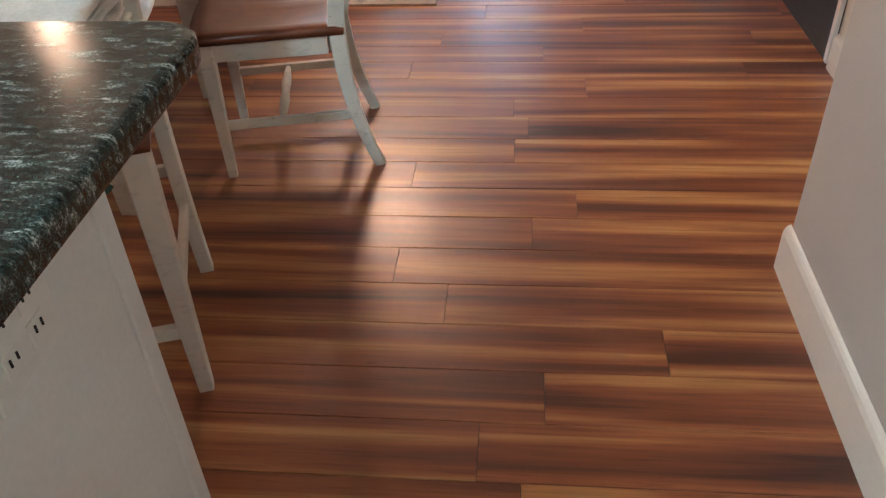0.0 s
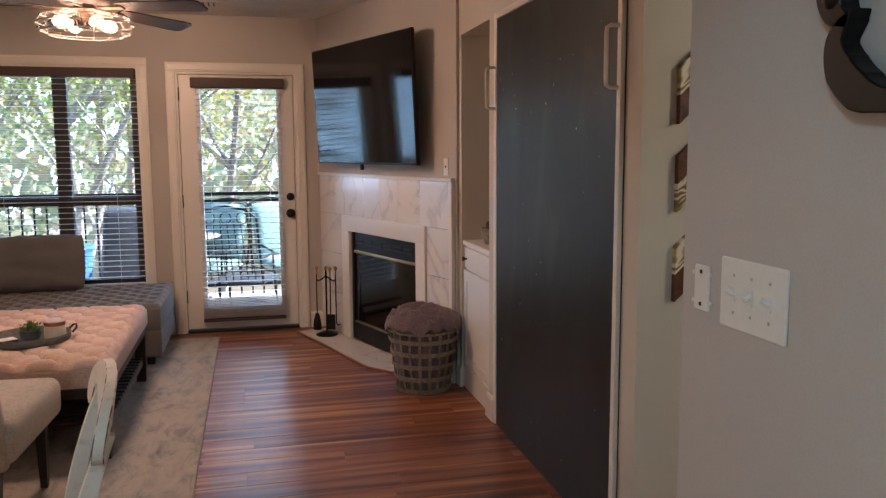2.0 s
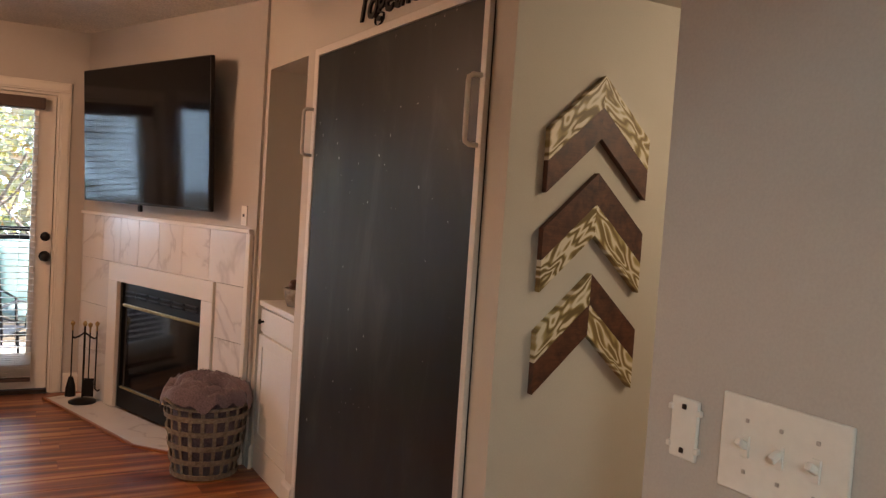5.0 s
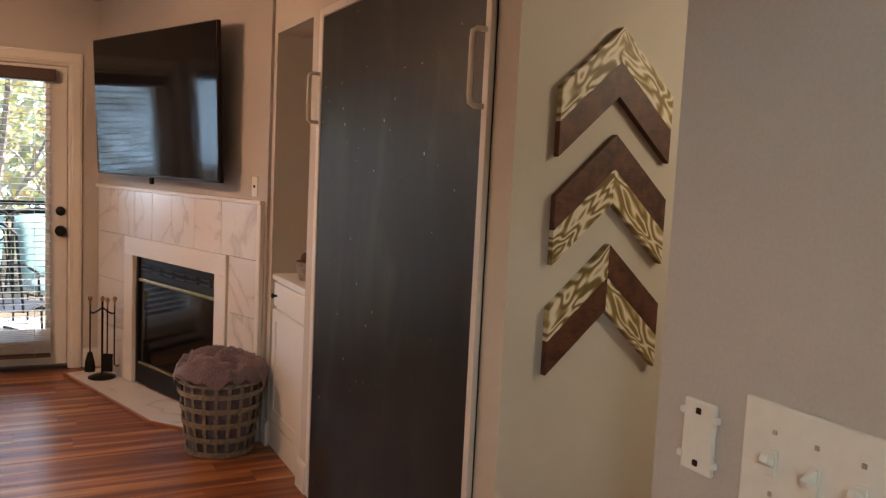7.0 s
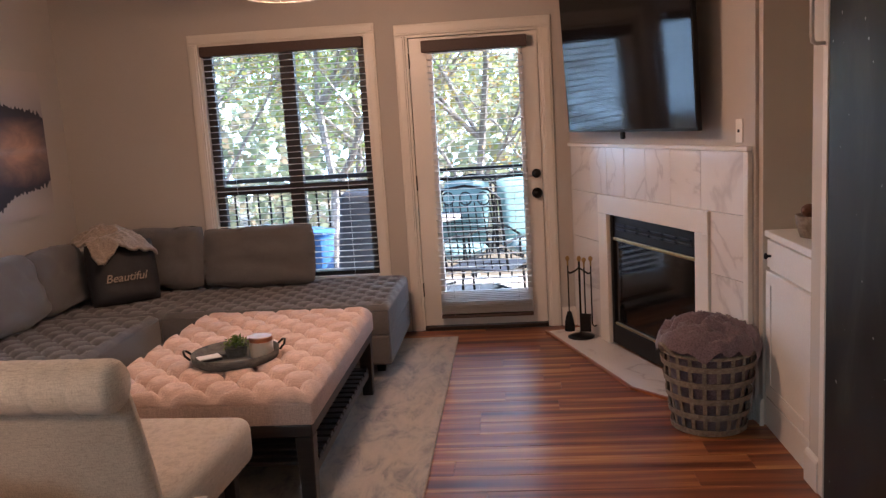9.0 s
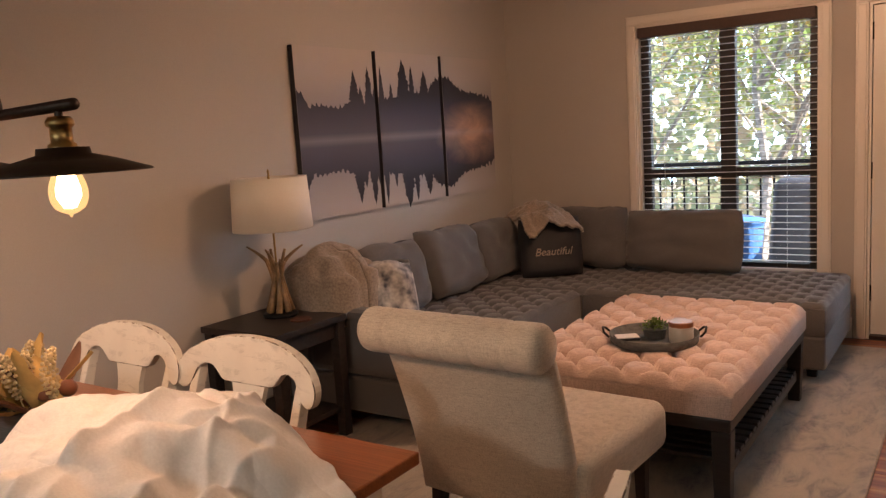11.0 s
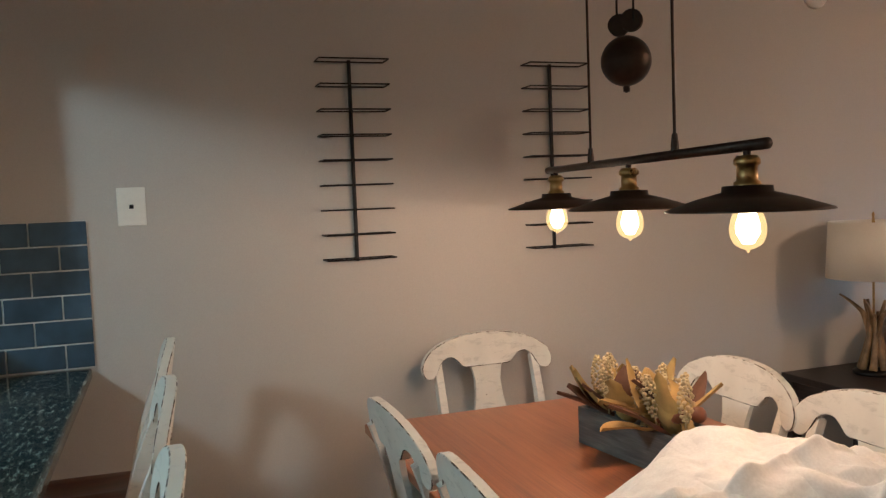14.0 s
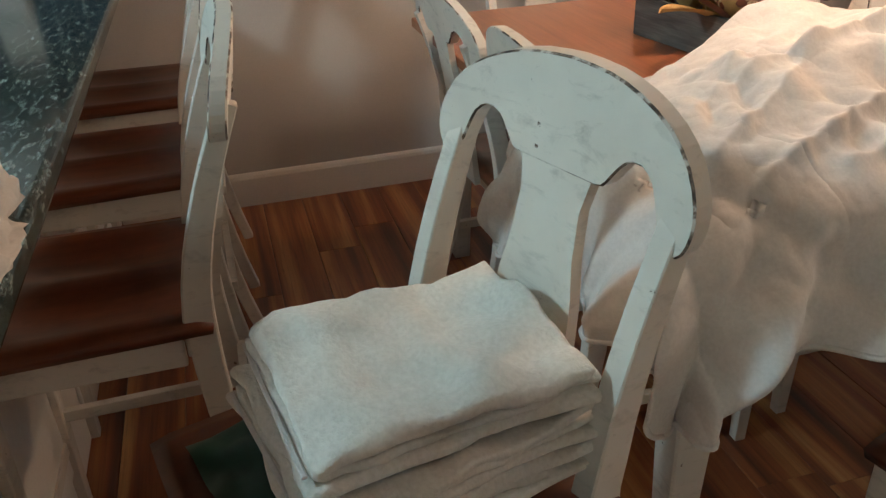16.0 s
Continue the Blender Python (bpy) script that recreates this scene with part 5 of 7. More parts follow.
def crumple(name, label, at, size, seed, material, cat):
    bm = fresh()
    bmesh.ops.create_icosphere(bm, subdivisions=5, radius=1.0)
    for v in bm.verts:
        c = v.co.normalized()
        r = 1 + 0.32 * (1 - abs(fbm(c.x * 1.7 + seed, c.y * 1.7, c.z * 1.7, 4)) * 2) - 0.2
        q = Vector((c.x * size[0] * r, c.y * size[1] * r, c.z * size[2] * r))
        if q.z < 0:
            q.z *= 0.1
        v.co = q + Vector((0, 0, size[2] * 0.12))
    ob = tagged(part(name, bm, material, smooth=True), label, cat)
    ob.location = at
    return ob


crumple("crumpled_cloth", "crumpled white cloth lying on the granite counter", (-0.10, 1.265, 0.916), (0.24, 0.145, 0.11), 3.0, WHITECLOTH, "laundry")

# ---- kitchen bar ----
bar_unit = thing("bar_cabinet", "white painted kitchen peninsula cabinet with an end panel", "cabinet")
part("body", span(fresh(), (WEST + 0.003, 0.62, 0.0), (0.398, 1.195, 0.872), 0.002), CABINET, bar_unit)
part("end_panel", span(fresh(), (0.399, 0.62, 0.0), (0.410, 1.165, 0.872), 0.002), CABINET, bar_unit)
part("corner_post", span(fresh(), (0.372, 1.167, 0.0), (0.412, 1.207, 0.872), 0.006), CABINET, bar_unit)
for k in range(4):
    x0 = WEST + 0.06 + k * 0.61
    part("back_panel", span(fresh(), (x0, 1.196, 0.1), (x0 + 0.56, 1.204, 0.82), 0.003), CABINET, bar_unit)
counter = thing("countertop", "polished dark green-black granite counter with pale speckle", "countertop")
bm = fresh()
R = 0.07
arc = [(0.50 - R + R * math.sin(a), 1.41 - R + R * math.cos(a)) for a in [k * math.pi / 12 for k in range(7)]]
pts = [(WEST + 0.002, 0.55), (WEST + 0.002, 1.41)] + arc + [(0.50, 0.55)]
t = bmesh.new()
f = t.faces.new([t.verts.new((x, y, 0.875)) for x, y in pts])
r = bmesh.ops.extrude_face_region(t, geom=[f])
bmesh.ops.translate(t, vec=(0, 0, 0.04), verts=[v for v in r["geom"] if isinstance(v, bmesh.types.BMVert)])
rim = [g for g in t.edges if abs(g.verts[0].co.z - g.verts[1].co.z) < 1e-5]
bmesh.ops.bevel(t, geom=rim, offset=0.010, segments=3, profile=0.5, affect="EDGES")
part("slab", merge(bm, t), GRANITE, counter)
wall_plate("outlet_end", "white double outlet on the peninsula end panel", Matrix.Translation((0.410, 0.985, 0.775)) @ FACE_E, 0.125, 0.115, "outlet")
upper = thing("wall_cabinet", "white painted kitchen wall cabinet with a framed door", "cabinet")
part("body", span(fresh(), (WEST + 0.002, 0.30, 1.36), (-1.88, 1.10, 2.30), 0.003), CABINET, upper)
ud = part("door", span(fresh(), (-1.879, 0.66, 1.385), (-1.860, 1.075, 2.28), 0.003), CABINET, upper)
for a, b in (((-1.8595, 0.66, 1.385), (-1.853, 0.72, 2.28)), ((-1.8595, 1.015, 1.385), (-1.853, 1.075, 2.28)), ((-1.8595, 0.72, 1.385), (-1.853, 1.015, 1.445)), ((-1.8595, 0.72, 2.22), (-1.853, 1.015, 2.28))):
    part("door_rail", span(fresh(), a, b, 0.003), CABINET, ud)
part("hinge", span(fresh(), (-1.862, 1.077, 1.43), (-1.845, 1.086, 1.49), 0.002), SILVER, upper, "small steel hinge")
nap = thing("napkin_holder", "black wire holder full of white paper napkins on the counter", "napkins", (-2.06, 1.03, 0.916), 90)
for k in range(8):
    bm = box(fresh(), (0.003 * math.sin(k * 2.1), 0.002 * math.cos(k * 1.7), 0.010 + 0.0145 * k), (0.172, 0.125, 0.0135), 0.005)
    bmesh.ops.subdivide_edges(bm, edges=[g for g in bm.edges if g.calc_length() > 0.1], cuts=9, use_grid_fill=True)
    for v in bm.verts:
        v.co.z += 0.0028 * math.sin(v.co.x * 55 + 0.5 * k) * (k / 8)
    part("napkin", bm, WHITECLOTH, nap)
for s in (-0.092, 0.092):
    for k in range(4):
        y = -0.06 + 0.04 * k
        part("wire", tube(fresh(), [(s, y, 0.002), (s, y, 0.09)], 0.002, 6), BLACK, nap)
    part("wire", tube(fresh(), [(s, -0.065, 0.09), (s, 0.065, 0.09)], 0.002, 6), BLACK, nap)
part("tray", box(fresh(), (0, 0, 0.001), (0.19, 0.14, 0.002)), BLACK, nap)
wall_plate("outlet_wall", "white switch and outlet plate on the tiled wall", Matrix.Translation((WEST + 0.010, 1.042, 1.142)) @ FACE_E, 0.115, 0.115, "outlet_switch")

# ---- wall racks ----
def rack(y):
    e = thing("wall_rack", "tall black wire rack of nine rungs on the wall", "wall rack", (WEST, y, 1.223), 90, "wall racks")
    part("spine", box(fresh(), (0, -0.012, 0.356), (0.013, 0.010, 0.727), 0.002), BLACK, e)
    for k in range(9):
        z = 0.004 + k * 0.0884
        bm = tube(fresh(), [(-0.125, -0.018, z), (0.125, -0.018, z), (0.125, -0.10, z), (-0.125, -0.10, z), (-0.125, -0.018, z)], 0.003, 6)
        part("rung", bm, BLACK, e)
    return e


rack(2.325)
rack(3.130)

# ---- pendant over the table ----
PA, PB = Vector((-0.43, 2.652, 1.505)), Vector((-1.565, 2.802, 1.505))
pend = thing("pendant_light", "dark bronze pulley pendant with three bare glowing bulbs", "pendant lamp")
part("bar", tube(fresh(), [PA, PB], 0.0105, 14), BRONZE, pend, smooth=True)
for k, f in enumerate((0.055, 0.49, 0.94)):
    p = PA.lerp(PB, f)

    def drop(prof, wide=1.0):
        return [(r * wide, z * 0.80) for r, z in prof]
    bm = lathe(fresh(), drop([(0.001, 0.0), (0.007, 0.0), (0.007, -0.025), (0.001, -0.025)]), 10, p)
    part("stem", bm, BRONZE, pend)
    sock = part("socket", lathe(fresh(), drop([(0.001, -0.022), (0.018, -0.022), (0.024, -0.032), (0.024, -0.042), (0.019, -0.046), (0.019, -0.078), (0.024, -0.082), (0.026, -0.10), (0.02, -0.104), (0.001, -0.104)]), 18, p), BRASS, pend, "aged brass socket", True)
    shade = fresh()
    lathe(shade, drop([(0.018, -0.088), (0.05, -0.090), (0.052, -0.104), (0.10, -0.118), (0.165, -0.142), (0.168, -0.146), (0.164, -0.147), (0.10, -0.123), (0.05, -0.110), (0.018, -0.094)], 0.88), 36, p)
    part("shade", shade, BRONZE, pend, "shallow cone shade", True)
    bm = lathe(fresh(), drop([(0.001, -0.105), (0.013, -0.106), (0.014, -0.120), (0.024, -0.140), (0.034, -0.165), (0.0375, -0.186), (0.036, -0.205), (0.029, -0.222), (0.016, -0.232), (0.004, -0.236), (0.002, -0.242), (0.001, -0.243)], 0.88), 24, p)
    bulb = part("bulb", bm, BULBGLOW, pend, "glowing filament bulb", True)
    bulb.visible_shadow = False
    core = part("filament", lathe(fresh(), drop([(0.001, -0.115), (0.009, -0.12), (0.017, -0.15), (0.024, -0.178), (0.024, -0.198), (0.012, -0.222), (0.001, -0.224)], 0.88), 16, p), FILAMENT, bulb, "white-hot filament cage", True)
    core.visible_shadow = False
    point_lamp("pendant_lamp", p + Vector((0, 0, -0.14)), PENDANT_W, LAMP_WARM, 0.03)
mid = PA.lerp(PB, 0.49)
for f in (0.288, 0.695):
    p = PA.lerp(PB, f)
    part("ferrule", lathe(fresh(), [(0.001, 0.0), (0.009, 0.0), (0.009, 0.02), (0.006, 0.045), (0.001, 0.045)], 10, p), BRONZE, pend)
    part("rod", tube(fresh(), [p, p + Vector((0, 0, 0.6)), Vector((mid.x, mid.y, 2.28)).lerp(p + Vector((0, 0, 0.7)), 0.5), (mid.x + (0.05 if f < 0.5 else -0.05), mid.y, 2.30)], 0.0035, 8), BRONZE, pend)
bm = fresh()
bmesh.ops.create_uvsphere(bm, u_segments=24, v_segments=16, radius=0.060)
bmesh.ops.translate(bm, vec=(mid.x, mid.y, 1.742), verts=bm.verts)
part("counterweight", bm, BRONZE, pend, "round dark counterweight", True)
part("finial", lathe(fresh(), [(0.001, -0.075), (0.008, -0.072), (0.009, -0.064), (0.006, -0.056), (0.001, -0.05)], 10, (mid.x, mid.y, 1.742)), BRONZE, pend)
for s in (-0.028, 0.028):
    bm = lathe(fresh(), [(0.001, -0.008), (0.026, -0.008), (0.022, 0.0), (0.026, 0.008), (0.001, 0.008)], 18)
    bmesh.ops.transform(bm, matrix=pose(mid.x + s, mid.y, 1.832, 90, 0, 50), verts=bm.verts)
    part("pulley", bm, BRONZE, pend)
    part("cable", tube(fresh(), [(mid.x + s * 1.3, mid.y, 1.83), (mid.x + s * 1.2, mid.y, 2.41)], 0.003, 6), BLACK, pend)
part("canopy", lathe(fresh(), [(0.001, 2.395), (0.05, 2.40), (0.065, 2.43), (0.065, 2.449), (0.001, 2.449)], 24, (mid.x, mid.y, 0)), BRONZE, pend)
sd = thing("smoke_alarm", "round white smoke alarm on the wall", "smoke alarm", (WEST, 4.46, 2.275), 90)
bm = lathe(fresh(), [(0.001, 0.0), (0.062, 0.0), (0.062, 0.018), (0.05, 0.032), (0.02, 0.036), (0.001, 0.036)], 28)
bmesh.ops.transform(bm, matrix=pose(0, 0, 0, 90), verts=bm.verts)
part("body", bm, PLASTIC, sd, smooth=True)

# ---- three-panel canvas ----
SHORE = 1.42
PINES = ((5.455, 0.385, 0.055), (5.51, 0.30, 0.04), (5.585, 0.41, 0.045), (5.635, 0.29, 0.035), (5.705, 0.42, 0.032), (5.80, 0.32, 0.035), (5.925, 0.465, 0.085), (6.015, 0.43, 0.04), (6.07, 0.29, 0.03), (6.15, 0.40, 0.075), (6.23, 0.33, 0.06))
WOODS = ((4.98, 0.27), (5.03, 0.25), (5.06, 0.19), (5.30, 0.175), (5.42, 0.20), (5.60, 0.22), (5.90, 0.235), (6.20, 0.27), (6.28, 0.35), (6.42, 0.37), (6.50, 0.32), (6.62, 0.275), (6.75, 0.265), (6.90, 0.245), (7.02, 0.21))


def tree_height(y):
    """Height of the printed treeline over the shore."""
    z = 0.2
    for (a, p), (b, q) in zip(WOODS, WOODS[1:]):
        if a <= y <= b:
            z = p + (q - p) * (y - a) / (b - a)
    z += 0.020 * fbm(y * 30, 0.0, 2.0, 3) + 0.028 * max(0.0, 1 - abs((y * 26) % 1.0 - 0.5) * 3.2) * (0.4 + 0.6 * abs(fbm(y * 3, 5.0, 1.0, 2)))
    return z


def pine_shapes(bm, y0, y1, sign, depth):
    """Printed pines: a thin stem and drooping tapered boughs, ragged and gapped, cut off at the panel's sides."""
    pick = random.Random(21)
    for c, top, w in PINES:
        shapes = [[(c - 0.006, 0.0), (c + 0.006, 0.0), (c + 0.001, top), (c - 0.001, top)]]
        tall = top - 0.10
        for k in range(42):
            f = (k + pick.random()) / 42
            z = top - 0.012 - tall * f
            for side in (-1, 1):
                reach = w * (0.16 + 1.15 * f ** 0.7) * pick.uniform(0.5, 1.15)
                shapes.append([(c, z + 0.016), (c + side * reach, z - 0.008 - 0.10 * reach), (c + side * reach * 0.8, z - 0.026), (c, z - 0.020)])
        for shape in shapes:
            if max(p[0] for p in shape) <= y0 or min(p[0] for p in shape) >= y1:
                continue
            depth += 0.000004
            bm.faces.new([bm.verts.new((depth, min(max(y, y0), y1), SHORE + sign * (z if sign > 0 else 0.96 * z))) for y, z in shape])
    return bm


for y0, y1 in ((4.985, 5.64), (5.675, 6.33), (6.365, 7.0)):
    c = thing("canvas_panel", "one panel of a misty lake and pine tree canvas triptych", "picture", group="lake triptych")
    part("edge", span(fresh(), (WEST + 0.001, y0, 1.0), (WEST + 0.034, y1, 1.925), 0.002), CANVAS_EDGE, c)
    part("print", span(fresh(), (WEST + 0.0345, y0, 1.0), (WEST + 0.036, y1, 1.925)), CANVAS, c, "printed misty lake")
    ys = [y0 + (y1 - y0) * k / 180 for k in range(181)]
    bm = fresh()
    top = [bm.verts.new((WEST + 0.0363, y, min(1.923, SHORE + tree_height(y)))) for y in ys]
    mid_ = [bm.verts.new((WEST + 0.0363, y, SHORE)) for y in ys]
    low = [bm.verts.new((WEST + 0.0363, y, max(1.002, SHORE - 0.96 * tree_height(y + 0.004 * math.sin(y * 300))))) for y in ys]
    for k in range(180):
        bm.faces.new((top[k], top[k + 1], mid_[k + 1], mid_[k]))
        bm.faces.new((mid_[k], mid_[k + 1], low[k + 1], low[k]))
    pine_shapes(bm, y0, y1, 1, WEST + 0.0366)
    pine_shapes(bm, y0, y1, -1, WEST + 0.0366)
    part("treeline", bm, CANVAS_TREES, c, "printed dark pines with their reflection")

# ---- end table and antler lamp ----
et = thing("end_table", "dark wooden end table with an open lower shelf", "table", (-1.915, 4.46, 0))
part("top", box(fresh(), (0, 0, 0.585), (0.50, 0.46, 0.03), 0.004), DARKWOOD, et)
part("apron", box(fresh(), (0, 0, 0.53), (0.44, 0.40, 0.078), 0.003), DARKWOOD, et)
part("shelf", box(fresh(), (0, 0, 0.14), (0.44, 0.40, 0.022), 0.003), DARKWOOD, et)
for x in (-0.215, 0.215):
    for y in (-0.195, 0.195):
        part("leg", box(fresh(), (x, y, 0.285), (0.05, 0.05, 0.57), 0.004), DARKWOOD, et)
lamp = thing("table_lamp", "antler table lamp with a white drum shade, unlit", "lamp", (-1.96, 4.55, 0.6))
part("base", lathe(fresh(), [(0.001, 0.0), (0.085, 0.0), (0.085, 0.012), (0.06, 0.022), (0.001, 0.026)], 24), BLACK, lamp, smooth=True)
for k in range(7):
    a = k * 0.9
    r0, lean = 0.055, rnd.uniform(0.6, 1.1)
    pts = [(r0 * math.cos(a + 0.5 * f) * (1 - 0.75 * math.sin(math.pi * f * 0.55)) + 0.09 * max(0, f - 0.62) * math.cos(a), r0 * math.sin(a + 0.5 * f) * (1 - 0.75 * math.sin(math.pi * f * 0.55)) + 0.09 * max(0, f - 0.62) * math.sin(a), 0.02 + 0.30 * f * (0.82 + 0.18 * (k % 2))) for f in [i / 10 for i in range(11)]]
    part("antler", tube(fresh(), pts, [0.014 * (1 - 0.75 * i / 10) + 0.003 for i in range(11)], 8), ANTLER, lamp, smooth=True)
for k, a in enumerate((3.6, 0.4, 5.2)):
    pts = [(0.02 * math.cos(a) + 0.12 * f * math.cos(a), 0.02 * math.sin(a) + 0.12 * f * math.sin(a), 0.22 + 0.12 * f ** 0.6) for f in [i / 6 for i in range(7)]]
    part("tine", tube(fresh(), pts, [0.010 * (1 - 0.8 * i / 6) + 0.002 for i in range(7)], 8), ANTLER, lamp, smooth=True)
part("stem", tube(fresh(), [(0, 0, 0.02), (0, 0, 0.66)], 0.005, 8), BRASS, lamp)
bm = lathe(fresh(), [(0.190, 0.42), (0.178, 0.665), (0.175, 0.665), (0.187, 0.42), (0.190, 0.42)], 40)
part("shade", bm, SHADEC, lamp, "white linen drum shade", True)
part("finial", lathe(fresh(), [(0.001, 0.655), (0.007, 0.66), (0.004, 0.68), (0.006, 0.695), (0.001, 0.705)], 10), BRASS, lamp)
tagged(part("coaster", lathe(fresh(), [(0.001, 0), (0.05, 0), (0.05, 0.008), (0.001, 0.008)], 20, (-1.78, 4.50, 0.601)), STAIN), "round wooden coaster on the end table", "coaster")


# ---- sectional sofa ----
def tufted(bm, x0, x1, y0, y1, z0, z1, px, py, depth, edge=0.03, n=4):
    """An upholstered pad with rows of pulled-in buttons and creases between them."""
    nx, ny = max(2, round((x1 - x0) / px)), max(2, round((y1 - y0) / py))
    NX, NY = nx * n * 2, ny * n * 2

    def f(u, v):
        x, y = x0 + (x1 - x0) * u, y0 + (y1 - y0) * v
        a, b = u * nx, v * ny
        near = 9.0
        for q in range(2):
            da, db = (a - 0.5 * q - 0.5) % 1.0, (b - 0.5 * q - 0.5) % 1.0
            da, db = min(da, 1 - da), min(db, 1 - db)
            near = min(near, math.hypot(da, db))
        d1 = abs((a + b) % 1.0 - 0.5) * 2
        d2 = abs((a - b) % 1.0 - 0.5) * 2
        crease = max(0, 1 - min(1 - d1, 1 - d2) / 0.22)
        dip = depth * math.exp(-(near / 0.15) ** 2) + depth * 0.55 * crease
        e = min(u * (x1 - x0), (1 - u) * (x1 - x0), v * (y1 - y0), (1 - v) * (y1 - y0))
        rd = edge * (1 - math.sqrt(max(0, 1 - (1 - min(1, e / edge)) ** 2)))
        return (x, y, z1 - rd - dip * min(1, e / 0.05) + 0.003 * fbm(x * 9, y * 9))
    t = bmesh.new()
    sheet(t, f, NX, NY)
    span(t, (x0, y0, z0), (x1, y1, z1 - edge - 0.002), 0.01)
    return merge(bm, t)


sofa = thing("sectional_sofa", "grey upholstered L-shaped sectional sofa with loose back cushions", "sofa")
SX, SY0 = -1.15, 4.74
part("base", span(fresh(), (WEST + 0.05, SY0, 0.09), (SX, 7.22, 0.27), 0.015), SOFA, sofa)
part("chaise_base", span(fresh(), (SX + 0.002, 6.22, 0.09), (0.19, 7.14, 0.27), 0.015), SOFA, sofa)
part("seat_cushion", tufted(fresh(), WEST + 0.20, SX, SY0 + 0.14, 6.215, 0.265, 0.445, 0.16, 0.16, 0.03), SOFA, sofa, "button-tufted seat", True)
part("corner_cushion", tufted(fresh(), WEST + 0.20, SX, 6.22, 7.02, 0.265, 0.445, 0.16, 0.16, 0.03), SOFA, sofa, smooth=True)
part("chaise_cushion", tufted(fresh(), SX + 0.005, 0.19, 6.22, 7.14, 0.265, 0.445, 0.15, 0.15, 0.03), SOFA, sofa, "button-tufted chaise", True)
part("back_frame", span(fresh(), (WEST + 0.03, SY0, 0.27), (WEST + 0.20, 7.22, 0.70), 0.04), SOFA, sofa)
part("back_frame", span(fresh(), (WEST + 0.20, 7.03, 0.27), (SX + 0.1, 7.22, 0.70), 0.04), SOFA, sofa)
part("arm", span(fresh(), (WEST + 0.20, SY0, 0.27), (SX, SY0 + 0.135, 0.60), 0.04), SOFA, sofa)
for x, y in ((SX - 0.06, SY0 + 0.06), (WEST + 0.12, SY0 + 0.06), (0.10, 6.40), (0.10, 7.06), (-1.0, 6.30)):
    part("foot", bar(fresh(), [(x, y, 0), (x, y, 0.10)], [0.045, 0.065], [0.045, 0.065]), DARKWOOD, sofa, "dark tapered foot")


def cushion(w, h, d, at, rz, tilt, mat, label, seed, name="back_cushion", roll=0):
    bm = pillow(fresh(), w, h, d, pose(*at, 0, 0, rz) @ pose(0, 0, 0, tilt, roll, 0), 16, 0.42, 0.03, seed)
    return tagged(part(name, bm, mat, smooth=True), label, "cushion", "sofa cushions")


GC = "loose grey sofa back cushion leaning on the back"
for y, sd_, h, tl in ((5.30, 1.0, 0.40, 14), (5.90, 2.0, 0.42, 20), (6.42, 3.0, 0.40, 10)):
    cushion(0.58, h, 0.20, (WEST + 0.33, y, 0.445 + h / 2 - 0.005), 90, -tl, SOFA, GC, sd_)
cushion(0.56, 0.42, 0.20, (-1.42, 6.97, 0.655), 0, -12, SOFA, GC, 4.0)
cushion(0.76, 0.40, 0.19, (-0.765, 6.955, 0.642), 0, -10, SOFA, GC, 5.0)
word_c = thing("word_pillow", "dark throw pillow with a pale script word", "cushion")
M = pose(-1.53, 6.60, 0.635, 0, 0, 38) @ pose(0, 0, 0, -14)
part("cover", pillow(fresh(), 0.42, 0.40, 0.14, M, 16, 0.45, 0.02, 8.0), CANVAS_EDGE, word_c, "black cotton cover", True)
text_part("word", "Beautiful", 0.07, KNIT, word_c, M @ pose(0, -0.074, -0.06, 90), 0.001, shear=0.3)
cushion(0.36, 0.34, 0.13, (-1.70, 5.02, 0.625), 55, -22, PATTERN, "small grey and white patterned throw pillow", 9.0, "throw_pillow")


def throw(name, label, fn, mat, nu=60, nv=60):
    ob = tagged(part(name, sheet(fresh(), fn, nu, nv), mat, smooth=True), label, "blanket")
    s = ob.modifiers.new("solidify", "SOLIDIFY")
    s.thickness, s.offset = 0.014, 1.0
    return ob


def throw_arm(u, v):
    """Bunched over the arm and the end of the seat."""
    a, q = 2 * math.pi * u, v
    r = min(1.0, q * 1.25)
    k = fold_ridge(math.cos(a) * r * 1.3 + 2, math.sin(a) * r * 1.3, 4.0)
    x = -1.92 + 0.23 * r * math.cos(a) * (1 + 0.08 * k)
    y = 4.88 + 0.20 * r * math.sin(a) * (1 + 0.08 * k)
    z = 0.855 - 0.13 * r ** 2.2 - max(0, q - 0.8) * 1.15 + 0.05 * k * (1 - 0.3 * r)
    return (x, y, max(z, 0.455))


throw("knit_throw", "tan knitted throw bunched over the sofa's end", throw_arm, KNIT)


def throw_corner(u, v):
    s = u - 0.5
    x, y = -1.78 + 0.34 * v + 0.24 * s + 0.02 * fbm(u * 5, v * 5, 4.0), 6.80 - 0.28 * v + 0.38 * s * 0.8
    z = 0.915 + 0.04 * fbm(u * 4, v * 4, 1.0) - 0.32 * max(0, v - 0.62) ** 1.2 - 0.12 * abs(s) ** 1.5 * 2
    return (x, y, z)


throw("tan_throw", "folded tan throw laid over the corner cushion", throw_corner, KNIT, 40, 40)

